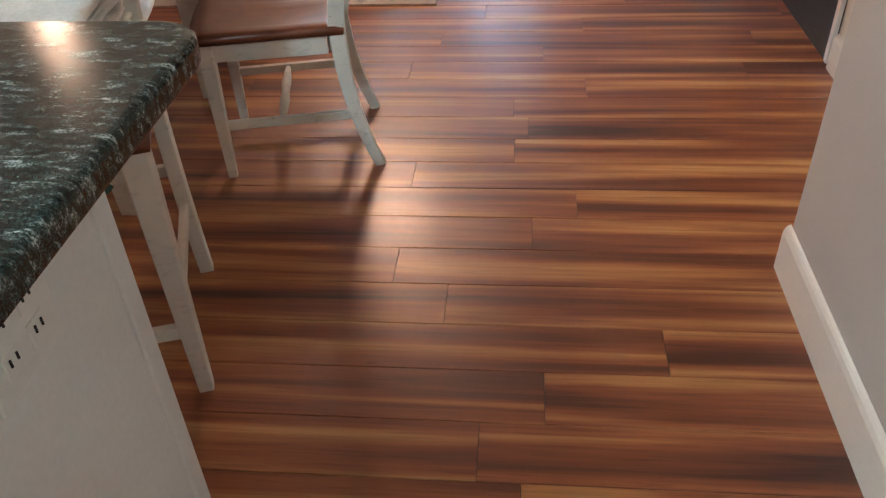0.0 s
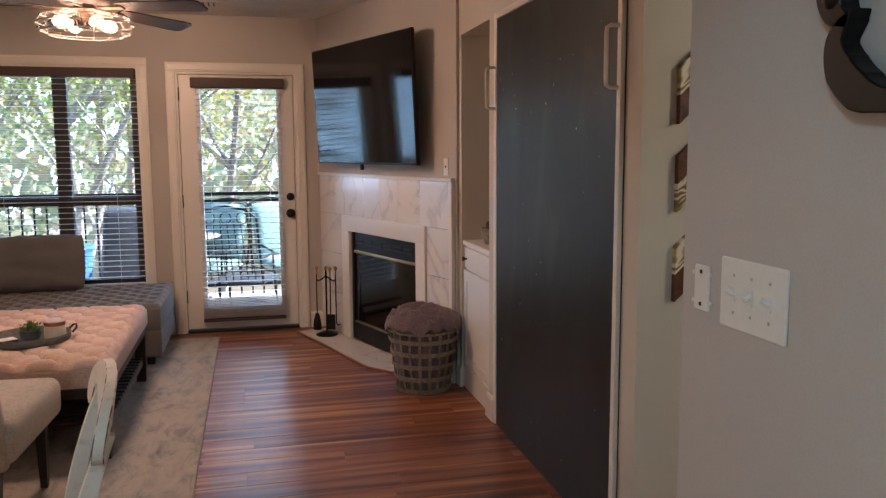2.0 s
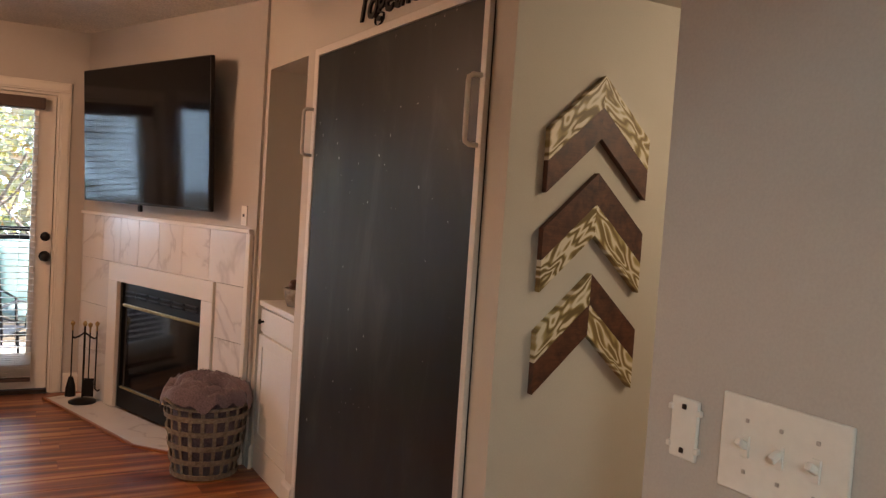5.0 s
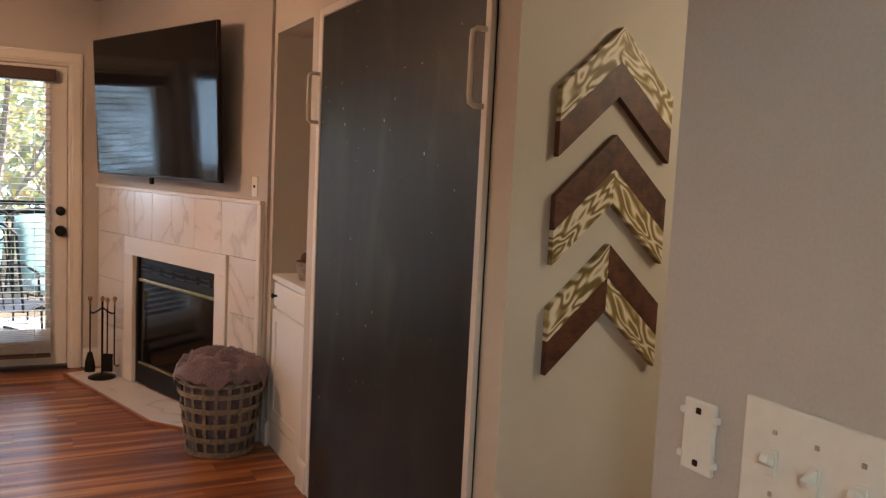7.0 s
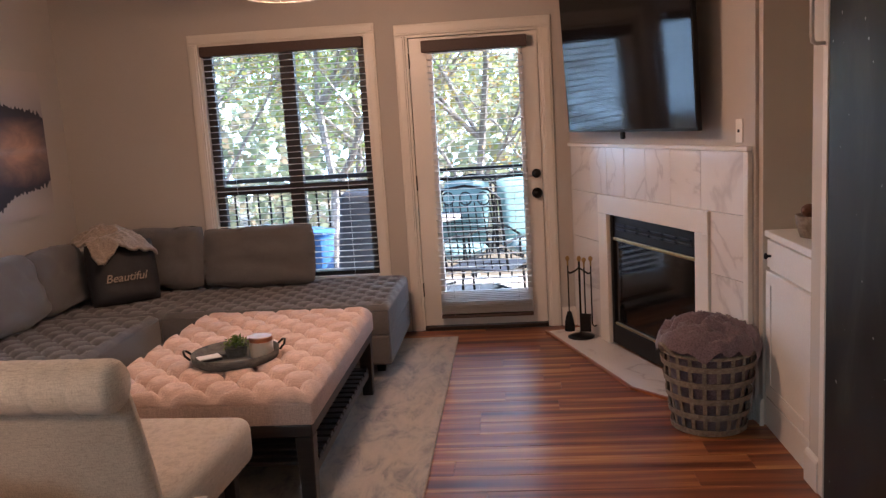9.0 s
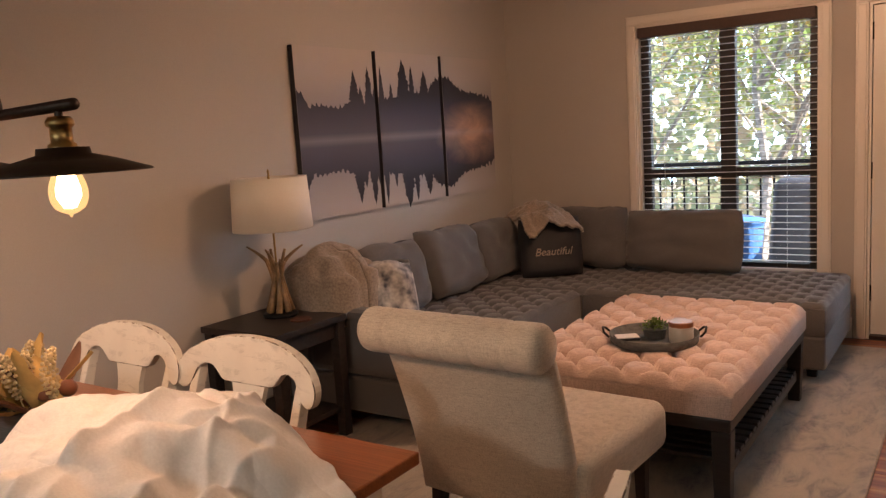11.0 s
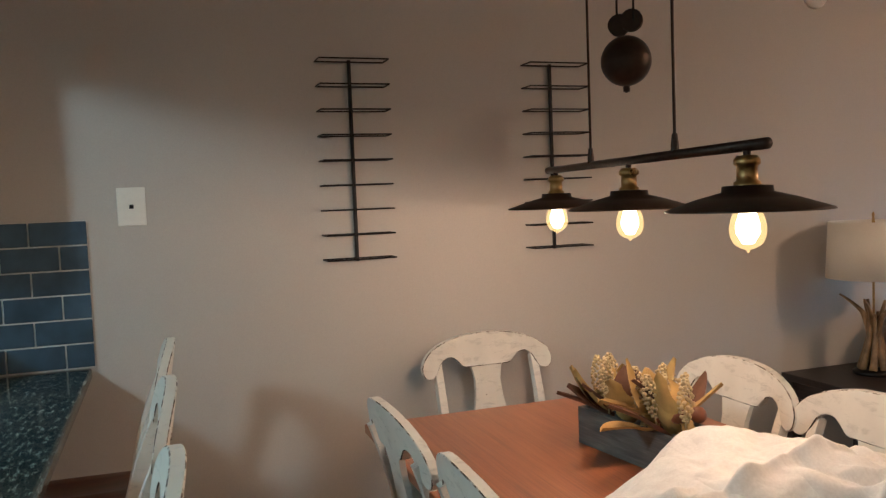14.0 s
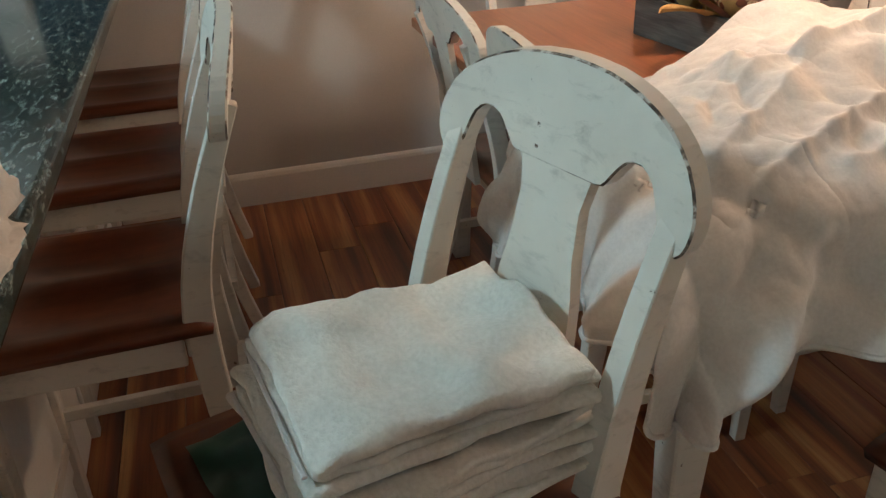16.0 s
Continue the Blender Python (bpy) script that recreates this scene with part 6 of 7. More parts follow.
# ---- rug ----
RX0, RX1, RY0, RY1 = -1.75, 0.514, 3.918, 7.09
rug = thing("area_rug", "faded cream and blue-grey distressed area rug", "rug")
bm = sheet(fresh(), lambda u, v: (RX0 + (RX1 - RX0) * u, RY0 + (RY1 - RY0) * v, 0.0075 + 0.0012 * fbm(u * 5, v * 7)), 50, 60)
part("rug_face", bm, RUGM, rug, smooth=True)
bm = fresh()
for p, q in (((RX0, RY0), (RX1, RY0)), ((RX1, RY0), (RX1, RY1)), ((RX1, RY1), (RX0, RY1)), ((RX0, RY1), (RX0, RY0))):
    tube(bm, [(*p, 0.0045), (*q, 0.0045)], 0.0042, 8)
part("binding", bm, KNIT, rug)

# ---- ottoman with tray ----
OX0, OX1, OY0, OY1 = -0.80, 0.135, 4.63, 6.02
ott = thing("tufted_ottoman", "large blush tufted ottoman on a dark wooden slatted frame", "ottoman")
part("cushion", tufted(fresh(), OX0, OX1, OY0, OY1, 0.355, 0.495, 0.20, 0.20, 0.06, 0.05, 7), PINK, ott, "blush linen button-tufted top", True)
part("frame", span(fresh(), (OX0 + 0.01, OY0 + 0.01, 0.305), (OX1 - 0.01, OY1 - 0.01, 0.354), 0.006), DARKWOOD, ott)
for x in (OX0 + 0.045, OX1 - 0.045):
    for y in (OY0 + 0.045, OY1 - 0.045):
        part("leg", bar(fresh(), [(x, y, 0.009), (x, y, 0.304)], [0.055, 0.07], [0.055, 0.07]), DARKWOOD, ott)
for x in (OX0 + 0.05, OX1 - 0.05):
    part("shelf_rail", span(fresh(), (x - 0.02, OY0 + 0.08, 0.115), (x + 0.02, OY1 - 0.08, 0.155), 0.003), DARKWOOD, ott)
for k in range(18):
    y = OY0 + 0.12 + k * (OY1 - OY0 - 0.24) / 17
    part("slat", span(fresh(), (OX0 + 0.03, y - 0.024, 0.156), (OX1 - 0.03, y + 0.024, 0.172), 0.003), DARKWOOD, ott)
tray = thing("round_tray", "round galvanised tray with handles on the ottoman", "tray", (-0.30, 5.08, 0.489), 20)
part("dish", lathe(fresh(), [(0.001, 0.002), (0.175, 0.002), (0.182, 0.01), (0.186, 0.042), (0.181, 0.042), (0.176, 0.012), (0.001, 0.008)], 40), GREYWOOD, tray, smooth=True)
for s in (-1, 1):
    part("handle", tube(fresh(), [(s * 0.184, -0.05, 0.035), (s * 0.205, -0.045, 0.055), (s * 0.212, 0, 0.065), (s * 0.205, 0.045, 0.055), (s * 0.184, 0.05, 0.035)], 0.005, 8), BLACK, tray, "dark iron handle", True)
jar = thing("candle_jar", "cream candle jar with a copper lid on the tray", "candle", (-0.19, 5.10, 0.498))
part("jar", lathe(fresh(), [(0.001, 0), (0.048, 0), (0.05, 0.01), (0.05, 0.062), (0.046, 0.066), (0.001, 0.066)], 28), CREAMJAR, jar, smooth=True)
part("lid", lathe(fresh(), [(0.001, 0.067), (0.051, 0.067), (0.051, 0.085), (0.048, 0.088), (0.001, 0.089)], 28), COPPER, jar, "shiny copper lid")
moss = thing("potted_moss", "small green plant in a grey pot on the tray", "plant", (-0.31, 5.12, 0.498))
part("pot", lathe(fresh(), [(0.001, 0), (0.042, 0), (0.052, 0.042), (0.047, 0.042), (0.04, 0.03), (0.001, 0.03)], 22), GREYWOOD, moss)
bm = fresh()
for k in range(240):
    a, b, r = rnd.uniform(0, 6.28), rnd.uniform(0, 1.4), rnd.uniform(0.03, 0.068)
    p = Vector((r * math.sin(b) * math.cos(a), r * math.sin(b) * math.sin(a), 0.035 + r * math.cos(b) * 0.8))
    d = Vector((rnd.uniform(-1, 1), rnd.uniform(-1, 1), rnd.uniform(-0.3, 1))).normalized() * 0.012
    w = d.cross(Vector((0.3, 0.5, 1))).normalized() * 0.004
    bm.faces.new([bm.verts.new(q) for q in (p - d, p + w, p + d, p - w)])
part("foliage", bm, MOSS, moss, "fine green foliage")
book = thing("small_book", "small booklet lying on the tray", "book", (-0.41, 5.05, 0.4985), 35)
part("cover", box(fresh(), (0, 0, 0.006), (0.10, 0.07, 0.011), 0.001), CANVAS_EDGE, book)
part("pages", box(fresh(), (0.002, 0, 0.014), (0.094, 0.064, 0.004), 0.001), WHITECLOTH, book)

# ---- rolled-back upholstered chair ----
pc = thing("parsons_chair", "beige linen chair with a rolled back and dark legs", "chair", (-0.352, 4.082, 0), -3)
rows = []
for k in range(25):
    q = k / 24
    z = 0.30 + 0.51 * q
    y = -0.27 - 0.13 * q ** 1.4
    th = 0.085 - 0.018 * q
    hw = 0.275 + 0.015 * q
    c = 0.02
    rows.append([(-hw, y + c, z), (-hw + c, y, z), (0, y - 0.012, z), (hw - c, y, z), (hw, y + c, z), (hw, y + th - c, z), (hw - c, y + th, z), (0, y + th + 0.01, z), (-hw + c, y + th, z), (-hw, y + th - c, z)])
part("back", rings(fresh(), rows), BEIGE, pc, "linen back", True)
bm = fresh()
seg = 26
rows = []
for k in range(91):
    x = -0.305 + 0.61 * k / 90
    e = min(1, (0.305 - abs(x)) / 0.03)
    r = (0.068 - 0.012 * (1 - math.sqrt(max(0, 1 - (1 - e) ** 2)))) * (1 - 0.07 * math.exp(-(((x + 0.35) % 0.1 - 0.05) / 0.006) ** 2))
    rows.append([(x, -0.425 + r * math.cos(2 * math.pi * i / seg), 0.853 + r * math.sin(2 * math.pi * i / seg)) for i in range(seg)])
part("roll", rings(bm, rows), BEIGE, pc, "rolled top with stitched bands", True)
bm = box(fresh(), (0.01, 0.06, 0.395), (0.60, 0.62, 0.17), 0.045, seg=4)
part("seat", bm, BEIGE, pc, "padded linen seat", True)
for x, y, l in ((-0.23, 0.31, 0), (0.23, 0.31, 0), (-0.23, -0.22, -0.04), (0.23, -0.22, -0.04)):
    part("leg", bar(fresh(), [(x, y + l, 0.009 if y > 0 else 0.001), (x, y, 0.315)], [0.028, 0.045], [0.028, 0.045]), DARKWOOD, pc, "dark tapered leg")

# ---- laundry basket and fire tools ----
bk = thing("laundry_basket", "round slatted wooden basket filled with a mauve blanket", "basket", (1.765, 5.42, 0.0))
RB, RT, HB = 0.155, 0.205, 0.37
for k in range(20):
    a = 2 * math.pi * k / 20
    bm = bar(fresh(), [(r * math.cos(a), r * math.sin(a), z) for r, z in ((RB, 0.012), (RB + 0.03, 0.18), (RT - 0.006, HB))], 0.018, 0.004, (-math.sin(a), math.cos(a), 0))
    part("stave", bm, WICKER, bk)
for z in (0.02, 0.095, 0.17, 0.245, 0.32):
    r = RB + (RT - RB) * z / HB + 0.004
    part("hoop", lathe(fresh(), [(r, z - 0.013), (r + 0.005, z - 0.013), (r + 0.009, z + 0.013), (r + 0.004, z + 0.013), (r, z - 0.013)], 40), WICKER, bk)
part("rim", tube(fresh(), [(RT * math.cos(a), RT * math.sin(a), HB) for a in [k * math.pi / 20 for k in range(41)]], 0.009, 8), WICKER, bk)
part("bottom", lathe(fresh(), [(0.001, 0.003), (RB, 0.003), (RB, 0.012), (0.001, 0.012)], 32), WICKER, bk)
for a0 in (0.35, 0.35 + math.pi):
    pts = [((RT + 0.004 + 0.03 * math.sin(math.pi * f)) * math.cos(a0 + 0.5 * (f - 0.5)), (RT + 0.004 + 0.03 * math.sin(math.pi * f)) * math.sin(a0 + 0.5 * (f - 0.5)), HB + 0.045 * math.sin(math.pi * f)) for f in [k / 8 for k in range(9)]]
    part("handle", tube(fresh(), pts, 0.008, 8), WICKER, bk)


def blanket(u, v):
    a, r = 2 * math.pi * u, min(1.0, v * 1.12)
    rr = (RT + 0.004) * (r if v < 0.88 else 1 + 0.10 * (v - 0.88) / 0.12)
    rid = fold_ridge(math.cos(a) * r * 0.9 + 1, math.sin(a) * r * 2.4 + 0.5 * math.cos(a) * r, 1.0) + 0.35 * fold_ridge(math.cos(a) * r * 2, math.sin(a) * r * 5, 6.0)
    z = 0.41 + 0.045 * (1 - r ** 2.5) + 0.065 * rid * (1 - 0.2 * r) - (0.06 * max(0, (v - 0.9) / 0.1))
    return (rr * math.cos(a), rr * math.sin(a), z)


ob = tagged(part("blanket", sheet(fresh(), blanket, 72, 34), MAUVE, smooth=True), "mauve fleece blanket bundled in the basket", "blanket")
ob.location = (1.765, 5.42, 0.0)
bm = lathe(fresh(), [(0.001, 0.02), (RB - 0.012, 0.02), (RT - 0.02, 0.39), (0.001, 0.40)], 32)
ob = tagged(part("blanket_fold", bm, MAUVE, smooth=True), "lower part of the mauve blanket", "blanket")
ob.location = (1.765, 5.42, 0.0)

ft = thing("fireplace_tools", "black fireplace tool stand with brass knobs on the hearth", "fire tools", (1.325, 6.94, 0.0135), -20)
part("base", lathe(fresh(), [(0.001, 0), (0.085, 0), (0.085, 0.008), (0.05, 0.022), (0.018, 0.03), (0.001, 0.032)], 28), BLACK, ft, smooth=True)
part("post", tube(fresh(), [(0, 0, 0.02), (0, 0, 0.50)], 0.007, 8), BLACK, ft)
part("yoke", tube(fresh(), [(-0.075, 0, 0.43), (-0.06, 0, 0.42), (-0.03, 0, 0.435), (0, 0, 0.46), (0.03, 0, 0.435), (0.06, 0, 0.42), (0.075, 0, 0.43)], 0.006, 8), BLACK, ft)
for x, y, tool in ((-0.075, 0.0, "brush"), (0.075, 0.0, "poker"), (0.045, -0.05, "shovel")):
    t_ = part(tool, tube(fresh(), [(x, y, 0.16), (x, y, 0.47)], 0.0045, 8), BLACK, ft)
    part("knob", lathe(fresh(), [(0.001, 0.47), (0.006, 0.47), (0.006, 0.50), (0.014, 0.512), (0.014, 0.525), (0.001, 0.535)], 14, (x, y, 0)), BRASS, t_, "brass knob", True)
    if tool == "brush":
        part("bristles", lathe(fresh(), [(0.001, 0.17), (0.014, 0.165), (0.03, 0.10), (0.034, 0.04), (0.001, 0.04)], 14, (x, y, 0)), BLACK, t_)
    elif tool == "shovel":
        part("blade", box(fresh(), (x, y, 0.11), (0.07, 0.008, 0.12), 0.004), BLACK, t_)
    else:
        part("hook", tube(fresh(), [(x, y, 0.165), (x, y, 0.09), (x + 0.015, y, 0.075), (x + 0.03, y, 0.085)], 0.005, 8), BLACK, t_)
part("knob", lathe(fresh(), [(0.001, 0.50), (0.01, 0.50), (0.015, 0.515), (0.01, 0.53), (0.001, 0.535)], 14), BRASS, ft, "brass knob", True)

# ---- ceiling fan ----
FX, FY = 0.0, 5.3
fan = thing("ceiling_fan", "dark ceiling fan with a wire-caged cluster of glowing bulbs", "ceiling fan", (FX, FY, 0))
part("canopy", lathe(fresh(), [(0.001, 2.385), (0.03, 2.388), (0.06, 2.405), (0.082, 2.435), (0.085, 2.449), (0.001, 2.449)], 28), BRONZE, fan, smooth=True)
part("downrod", tube(fresh(), [(0, 0, 2.30), (0, 0, 2.39)], 0.012, 10), BRONZE, fan)
part("motor", lathe(fresh(), [(0.001, 2.31), (0.10, 2.31), (0.122, 2.305), (0.124, 2.295), (0.124, 2.19), (0.12, 2.175), (0.05, 2.165), (0.001, 2.165)], 36), DARKWOOD, fan, "dark drum motor housing", True)
for k in range(5):
    a = 46 + 72 * k
    m = pose(0, 0, 2.15, 0, 2, a) @ pose(0, 0, 0, -13)
    part("blade_arm", box(fresh(), (0.15, 0, 0), (0.14, 0.035, 0.006), 0.002, m), BRONZE, fan)
    t = bmesh.new()
    out = [(0.19, -0.05), (0.60, -0.068), (0.645, -0.062), (0.66, -0.045), (0.66, 0.045), (0.645, 0.062), (0.60, 0.068), (0.19, 0.05)]
    f = t.faces.new([t.verts.new((x, y, 0.004)) for x, y in out])
    r = bmesh.ops.extrude_face_region(t, geom=[f])
    bmesh.ops.translate(t, vec=(0, 0, 0.007), verts=[v for v in r["geom"] if isinstance(v, bmesh.types.BMVert)])
    part("blade", merge(fresh(), t, m), DARKWOOD, fan, "dark wooden blade")
part("light_hub", lathe(fresh(), [(0.001, 2.165), (0.05, 2.165), (0.06, 2.14), (0.025, 2.12), (0.02, 2.06), (0.03, 2.05), (0.001, 2.045)], 20), BRONZE, fan)
for z, r in ((2.125, 0.15), (2.108, 0.205), (2.07, 0.23), (2.03, 0.212), (2.012, 0.175)):
    part("cage_ring", tube(fresh(), [(r * math.cos(a), r * math.sin(a), z) for a in [i * math.pi / 24 for i in range(49)]], 0.0028, 6), SILVER, fan)
for k in range(16):
    a = 2 * math.pi * k / 16
    part("cage_wire", tube(fresh(), [(r * math.cos(a), r * math.sin(a), z) for r, z in ((0.05, 2.135), (0.15, 2.125), (0.205, 2.108), (0.23, 2.07), (0.212, 2.03), (0.175, 2.012))], 0.0024, 5), SILVER, fan)
for k in range(4):
    a = radians(35 + 90 * k)
    d = Vector((math.cos(a), math.sin(a), 0))
    part("socket", tube(fresh(), [d * 0.03 + Vector((0, 0, 2.075)), d * 0.065 + Vector((0, 0, 2.07))], 0.016, 10), BRONZE, fan)
    bm = lathe(fresh(), [(0.001, 0), (0.013, 0), (0.016, 0.012), (0.030, 0.04), (0.033, 0.06), (0.026, 0.085), (0.010, 0.098), (0.001, 0.10)], 18)
    bmesh.ops.transform(bm, matrix=Matrix.Translation(d * 0.066 + Vector((0, 0, 2.07))) @ d.to_track_quat("Z", "Y").to_matrix().to_4x4(), verts=bm.verts)
    b_ = part("bulb", bm, FANGLOW, fan, "glowing bulb", True)
    b_.visible_shadow = False
    point_lamp("fan_lamp", (FX + d.x * 0.12, FY + d.y * 0.12, 2.07), FAN_W, LAMP_WARM, 0.03)
vent = thing("ceiling_vent", "white slotted air vent in the ceiling", "vent", (0.44, 6.764, CEILING))
part("frame", box(fresh(), (0, 0, -0.006), (0.36, 0.18, 0.011), 0.003), CEIL, vent)
for k in range(9):
    part("slat", box(fresh(), (-0.14 + 0.035 * k, 0, -0.013), (0.012, 0.14, 0.003), 0.001), BLACK, vent)

# ---- kitchen lamp and an added hall fill lamp, out of the walk's view ----
kl = thing("kitchen_ceiling_light", "round white flush kitchen ceiling light, lit", "ceiling light", (-0.35, -0.3, CEILING))
part("rim", lathe(fresh(), [(0.001, -0.02), (0.19, -0.02), (0.19, 0.0), (0.001, 0.0)], 32), PLASTIC, kl)
part("diffuser", lathe(fresh(), [(0.001, -0.075), (0.08, -0.068), (0.15, -0.045), (0.175, -0.021), (0.001, -0.021)], 32), glow("cool_diffuser", (0.85, 0.95, 1.0), 2.0), kl, smooth=True)
point_lamp("kitchen_lamp", (-0.35, -0.3, 2.31), KITCHEN_W, (0.80, 0.98, 0.96), 0.12)
# Unseen fill light, added to brighten the chevron wall and the hall.
hl = thing("hall_ceiling_light", "added round flush hall light, out of view, brightening the chevron wall", "ceiling light", (2.95, 2.25, 2.10))
part("rim", lathe(fresh(), [(0.001, -0.02), (0.15, -0.02), (0.15, 0.0), (0.001, 0.0)], 32), PLASTIC, hl)
part("diffuser", lathe(fresh(), [(0.001, -0.06), (0.08, -0.055), (0.135, -0.021), (0.001, -0.021)], 32), glow("hall_fill_diffuser", (1.0, 0.85, 0.6), 2.0), hl, smooth=True)
point_lamp("hall_lamp", (2.95, 2.25, 2.0), HALL_FILL_W, (1.0, 0.84, 0.60), 0.10)

# ---- balcony and garden ----
tagged(part("ground", sheet(fresh(), lambda u, v: (-150 + 300 * u, 8.0 + 220 * v, -3.2 + 0.3 * fbm(u * 9, v * 9) - 0.0 * v), 40, 30), GROUND), "leaf-strewn sloping ground below the balcony", "ground", kind="structure")
deck = tagged(new("balcony_deck"), "pale weathered boards of the balcony", "deck", kind="structure")
for k in range(36):
    x = -2.6 + k * 0.145
    part("deck_board", span(fresh(), (x, 7.44, -0.13), (x + 0.14, 9.75, -0.10), 0.003), DECK, deck)
rail = thing("balcony_railing", "black metal balcony railing with thin upright bars", "railing")
for z in (0.98, 0.90, 0.0):
    part("rail", span(fresh(), (-2.7, 9.62, z - 0.02), (2.8, 9.66, z + 0.02), 0.004), BLACK, rail)
me = None
for k in range(46):
    x = -2.65 + k * 0.118
    if me is None:
        me = part("upright", bar(fresh(), [(0, 0, -0.10), (0, 0, 0.90)], 0.016, 0.016), BLACK, rail).data
        last = rail.children[-1]
        last.location = (x, 9.64, 0)
    else:
        o = new("upright", me)
        o.parent = rail
        o.location = (x, 9.64, 0)


def patio_chair(x, y, rz, bare=False):
    e = thing("patio_chair", "bare wrought-iron patio chair with a scrolled back" if bare else "wrought-iron patio chair with faded green cushions", "chair", (x, y, -0.10), rz, "patio chairs")
    for s in (-0.27, 0.27):
        part("side_frame", tube(fresh(), [(s, 0.30, 0.0), (s, 0.27, 0.36), (s, -0.22, 0.36), (s, -0.34, 0.95), (s * 0.7, -0.36, 1.02), (0, -0.37, 1.05)], 0.011, 8), BLACK, e)
        part("rocker", tube(fresh(), [(s, 0.36, 0.012), (s, 0.0, 0.03), (s, -0.40, 0.012)], 0.011, 8), BLACK, e)
        part("arm", tube(fresh(), [(s, 0.24, 0.36), (s * 1.05, 0.26, 0.56), (s * 1.05, 0.0, 0.60), (s, -0.26, 0.58)], 0.011, 8), BLACK, e)
    for k in range(3):
        a0 = -0.15 + 0.15 * k
        part("scroll", tube(fresh(), [(a0 + 0.05 * math.cos(q), -0.365, 0.95 + 0.05 * math.sin(q)) for q in [i * 0.5 for i in range(13)]], 0.006, 6), BLACK, e)
    for k in range(7):
        part("back_bar", tube(fresh(), [(-0.21 + 0.07 * k, -0.235, 0.38), (-0.19 + 0.063 * k, -0.345, 0.92)], 0.005, 6), BLACK, e)
    if bare:
        for k in range(12):
            part("back_wire", tube(fresh(), [(-0.25, -0.23 - 0.009 * k, 0.42 + 0.042 * k), (0.25, -0.23 - 0.009 * k, 0.42 + 0.042 * k)], 0.004, 6), BLACK, e)
        part("seat_mesh", box(fresh(), (0, 0.02, 0.36), (0.52, 0.48, 0.012), 0.004), COVER, e)
        return e
    part("seat_cushion", pillow(fresh(), 0.52, 0.50, 0.12, pose(0, 0.02, 0.41, 90), 10, 0.3), CUSHGREEN, e, smooth=True)
    part("back_cushion", pillow(fresh(), 0.50, 0.58, 0.11, pose(0, -0.22, 0.72, 11), 10, 0.3), CUSHGREEN, e, smooth=True)
    return e


patio_chair(0.70, 8.35, -22, True)
patio_chair(0.38, 8.95, 150)
patio_chair(1.12, 9.05, 205)
pt = thing("patio_table", "pale glass-topped metal patio table", "table", (0.05, 8.9, -0.10))
part("top", lathe(fresh(), [(0.001, 0.70), (0.42, 0.70), (0.43, 0.71), (0.42, 0.72), (0.001, 0.72)], 32), DECK, pt)
part("pedestal", lathe(fresh(), [(0.001, 0), (0.22, 0), (0.2, 0.03), (0.03, 0.08), (0.03, 0.69), (0.001, 0.69)], 20), BLACK, pt)
gr = thing("covered_grill", "barbecue grill under a grey cloth cover on the balcony", "grill", (-0.28, 8.35, -0.10), 6)
bm = box(fresh(), (0, 0, 0.52), (0.52, 0.50, 1.03), 0.06, seg=4)
for v in bm.verts:
    q = v.co.z / 1.03
    v.co.x *= 1.08 - 0.30 * q
    v.co.y *= 1.05 - 0.2 * q
    v.co.x += 0.015 * math.sin(v.co.y * 20 + v.co.z * 5)
part("cover", bm, COVER, gr, smooth=True)
bb_ = thing("blue_bin", "small blue plastic bin beside the grill", "bin", (-0.82, 8.7, -0.10))
part("bin", lathe(fresh(), [(0.001, 0), (0.13, 0), (0.17, 0.62), (0.18, 0.64), (0.165, 0.64), (0.12, 0.02), (0.001, 0.02)], 24), BLUE, bb_)
part("lid", lathe(fresh(), [(0.001, 0.645), (0.185, 0.645), (0.185, 0.67), (0.06, 0.70), (0.001, 0.70)], 24), BLUE, bb_)
tg = random.Random(11)


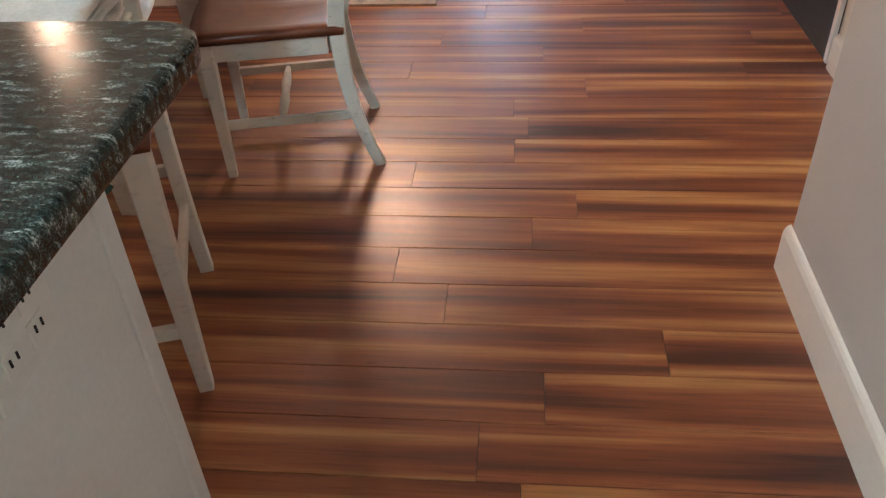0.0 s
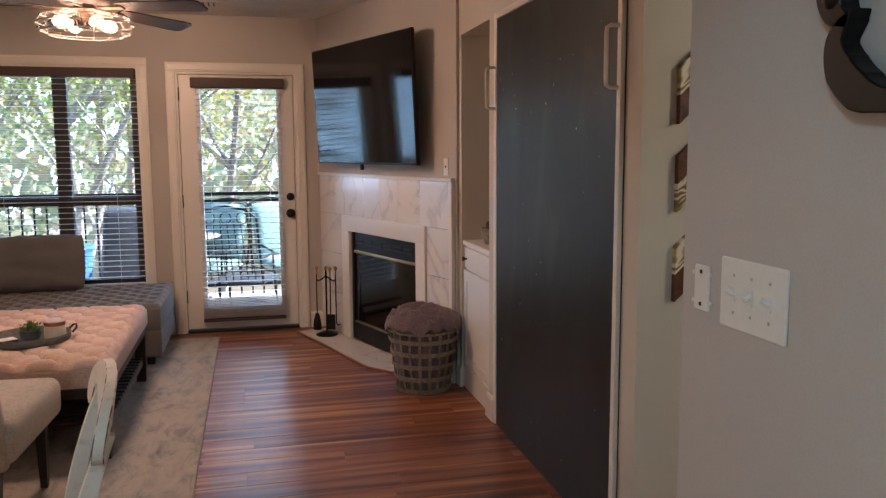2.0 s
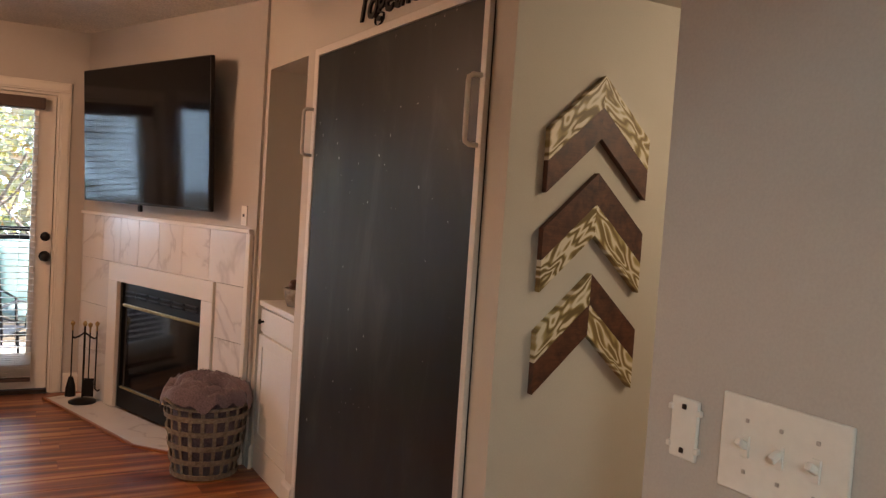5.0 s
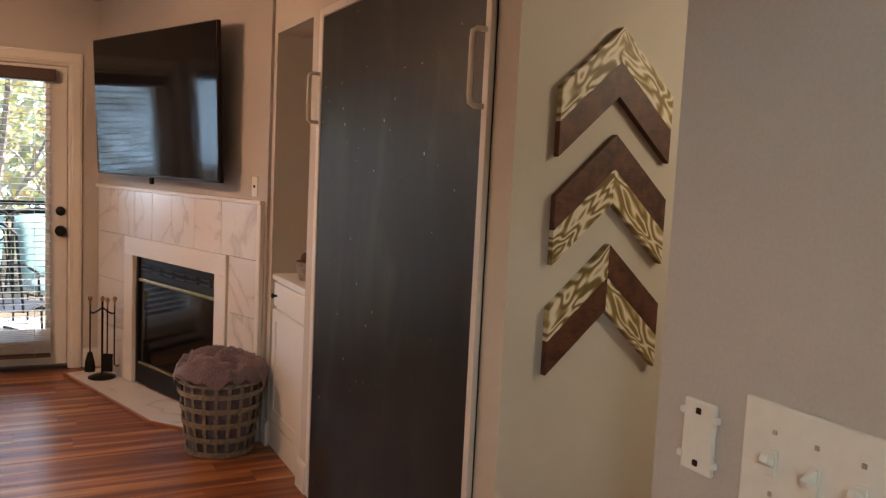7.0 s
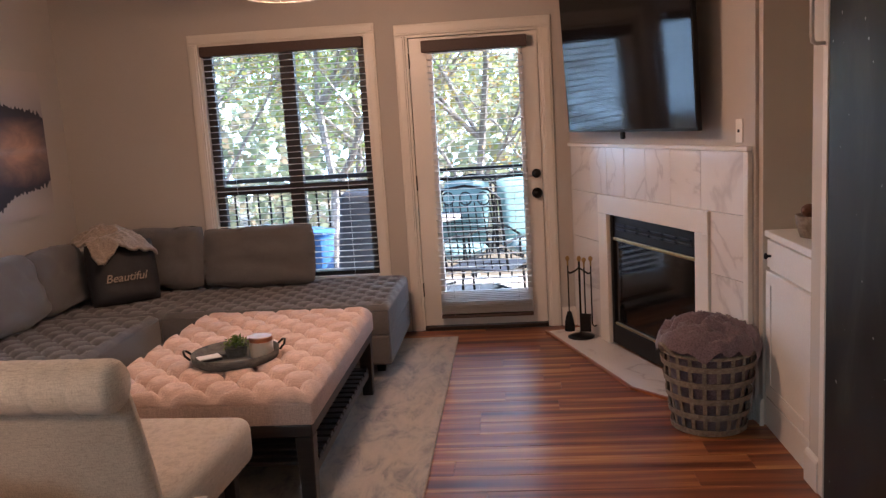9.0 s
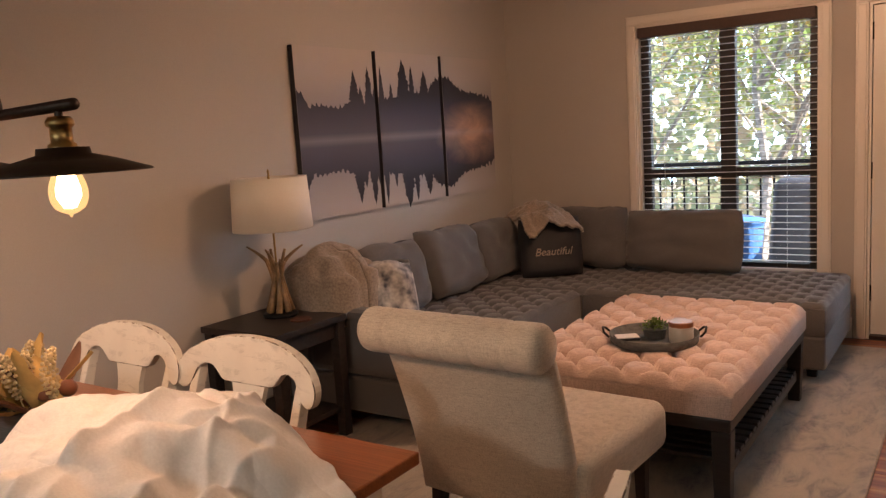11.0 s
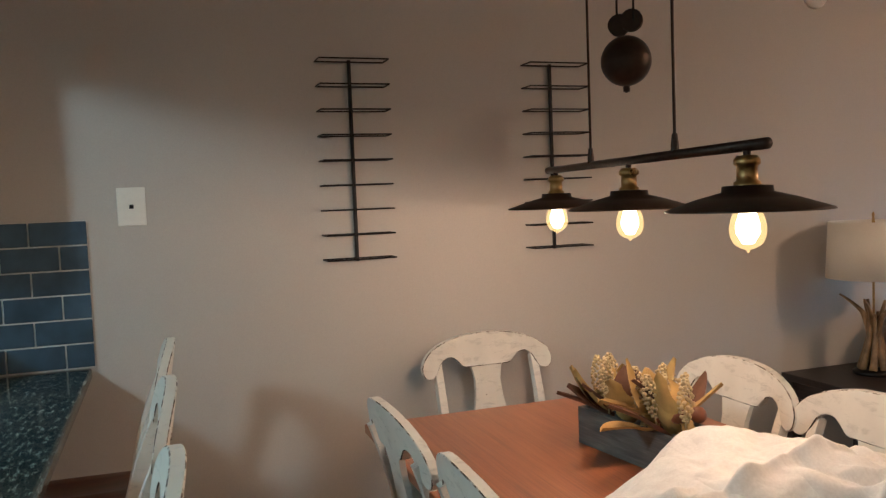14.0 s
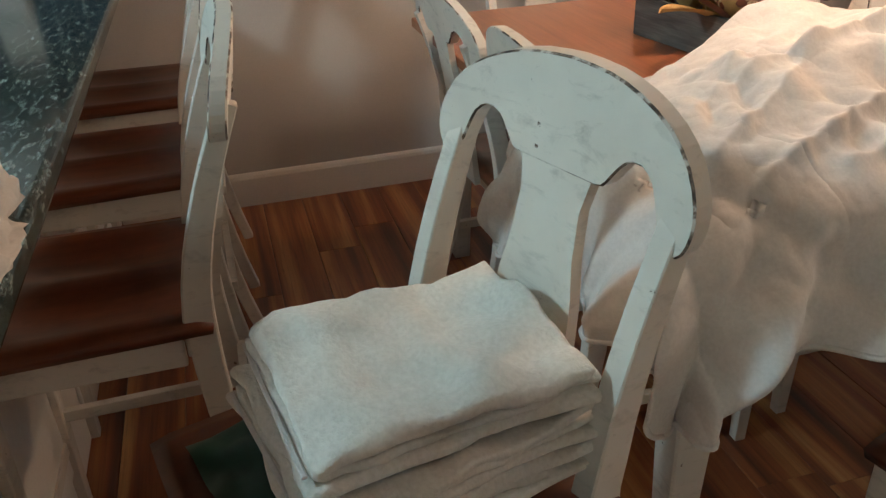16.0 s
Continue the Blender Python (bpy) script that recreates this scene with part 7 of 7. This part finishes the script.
def tree(x, y, height, spread, leaves, mat, label):
    e = thing("tree", label, "tree", (x, y, -3.2), group="garden trees")
    bm = fresh()
    tips = []

    def limb(p, d, L, r, depth):
        pts, rad = [p], [r]
        for k in range(5):
            d = (d + Vector((tg.uniform(-1, 1), tg.uniform(-1, 1), tg.uniform(-0.3, 0.7))) * 0.22).normalized()
            pts.append(pts[-1] + d * L / 5)
            rad.append(r * (1 - 0.62 * (k + 1) / 5))
        tube(bm, pts, rad, 7 if depth < 2 else 5)
        tips.extend(pts[2:] if depth else pts[4:])
        if depth < 3:
            for k in range(3 if depth else 6):
                q = pts[tg.choice((2, 3, 4, 5))] if depth else pts[tg.choice((2, 3, 3, 4, 5))]
                a = tg.uniform(0, 6.28)
                limb(q, (d * 0.4 + Vector((math.cos(a), math.sin(a), tg.uniform(0.1, 0.9))) * 0.8).normalized(), L * tg.uniform(0.42, 0.62), r * 0.42, depth + 1)
    limb(Vector((0, 0, -0.1)), Vector((tg.uniform(-0.1, 0.1), 0, 1)), height, 0.11, 0)
    part("trunk", bm, BARK, e)
    verts, faces = [], []
    for _ in range(leaves):
        p = tg.choice(tips) + Vector((tg.gauss(0, 1), tg.gauss(0, 1), tg.gauss(0, 0.8))) * spread
        d = Vector((tg.uniform(-1, 1), tg.uniform(-1, 1), tg.uniform(-1, 0.4))).normalized() * tg.uniform(0.035, 0.07)
        w = d.cross(Vector((tg.uniform(-1, 1), tg.uniform(-1, 1), 1))).normalized() * d.length * 0.55
        i = len(verts)
        verts += [p - d, p + w, p + d, p - w]
        faces.append((i, i + 1, i + 2, i + 3))
    me = bpy.data.meshes.new("crown")
    me.from_pydata(verts, [], faces)
    me.materials.append(mat)
    c = new("crown", me)
    c.parent = e
    return e


tree(-1.9, 13.5, 6.5, 0.5, 5000, LEAF_G, "slender green-leaved tree beyond the balcony")
tree(0.1, 17.5, 7.5, 0.55, 4200, LEAF_Y, "bare-limbed tree with yellowing autumn leaves")
tree(2.6, 15.5, 6.2, 0.5, 2200, LEAF_Y, "thinly leaved autumn tree with pale limbs")
tree(-4.4, 15.5, 7.0, 0.5, 6000, LEAF_G, "green and yellow tree beyond the balcony")
tree(-1.2, 19.0, 7.5, 0.6, 3600, LEAF_Y, "yellow autumn tree further down the slope")
tree(-2.6, 20.0, 7.5, 0.55, 6000, LEAF_Y, "yellow autumn tree further down the slope")
tagged(part("backdrop", sheet(fresh(), lambda u, v: (-80 + 160 * u, 62.0, -4 + 40 * v), 4, 4), glow("bright_haze", (0.54, 0.79, 1.0), 1.75)), "bright white sky haze behind the woods", "sky", kind="structure")
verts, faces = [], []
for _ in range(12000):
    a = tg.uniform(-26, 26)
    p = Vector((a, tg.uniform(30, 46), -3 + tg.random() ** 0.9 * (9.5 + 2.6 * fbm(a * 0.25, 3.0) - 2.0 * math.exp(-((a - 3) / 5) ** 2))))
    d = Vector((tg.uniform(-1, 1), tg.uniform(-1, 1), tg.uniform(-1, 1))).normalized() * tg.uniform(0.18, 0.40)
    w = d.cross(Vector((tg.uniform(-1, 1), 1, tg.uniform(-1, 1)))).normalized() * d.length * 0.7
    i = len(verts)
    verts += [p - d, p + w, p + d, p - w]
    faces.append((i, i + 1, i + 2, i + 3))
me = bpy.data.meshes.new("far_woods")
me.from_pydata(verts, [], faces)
me.materials.append(LEAF_FAR_HAZED)
tagged(new("far_woods", me), "far autumn woods with haze put into the leaf colour", "woods", kind="stuff")

# ---- backsplash tiles ----
splash = tagged(part("backsplash", span(fresh(), (WEST + 0.001, -0.6, 0.916), (WEST + 0.005, 1.424, 1.405)), GROUT), "blue glazed subway tile backsplash with pale joints", "backsplash", kind="structure")
me = None
TW, THH = 0.176, 0.0812
for r_ in range(6):
    y = 1.424 - (0.088 if r_ % 2 == 0 else 0.0)
    spans = [(y, 1.424)] if r_ % 2 == 0 else []
    while y > 0.2:
        spans.append((max(0.2, y - TW), y))
        y -= TW
    for a, b in spans:
        z0 = 0.918 + r_ * THH
        part("tile", span(fresh(), (WEST + 0.004, a + 0.0026, z0 + 0.0026), (WEST + 0.0095, b - 0.0026, z0 + THH - 0.0026), 0.0015, seg=1), TILE, splash)

# ---- floor planks ----
floor = tagged(part("floor", span(fresh(), (-2.31, -1.72, -0.12), (3.62, 7.43, -0.010)), BLACK), "glossy red-brown plank floor with tan streaks", "floor", kind="structure")
ROW, LONG = 0.1468, 1.22
shift = {0: 0.58, 1: 0.93, 5: 0.92, -2: 1.224, -3: 0.953, 12: 0.74, 10: 0.575, 15: 0.732}
pr = random.Random(3)
cache = {}
rest = fresh()


def plank_mesh(L):
    key = round(L, 3)
    if key not in cache:
        t = bmesh.new()
        h, c = 0.008, 0.0012
        g = 0.0007
        rings(t, [[(x, y, z) for y, z in ((g, -0.009), (ROW - g, -0.009), (ROW - g, -c), (ROW - g - c, 0), (g + c, 0), (g, -c))] for x in (g, L - g)])
        me = bpy.data.meshes.new("plank")
        bmesh.ops.recalc_face_normals(t, faces=t.faces)
        t.to_mesh(me)
        t.free()
        me.materials.append(PLANK)
        cache[key] = me
    return cache[key]


for row in range(-24, 37):
    y = 2.0 + row * ROW
    if y < -1.6 or y + ROW > 7.32:
        continue
    x = shift.get(row, pr.uniform(0, LONG)) - 4 * LONG
    while x < 3.6:
        a, b = max(x, WEST), min(x + LONG, 3.6)
        x += LONG
        if b - a < 0.05:
            continue
        if y > 0.6 and a < 1.9:
            ob = new("plank", plank_mesh(b - a))
            ob.parent = floor
            ob.location = (a, y, 0)
        else:
            span(rest, (a + 0.0007, y + 0.0007, -0.009), (b - 0.0007, y + ROW - 0.0007, 0))
part("planks", rest, PLANK, floor, "planks past the walked part", kind="stuff")
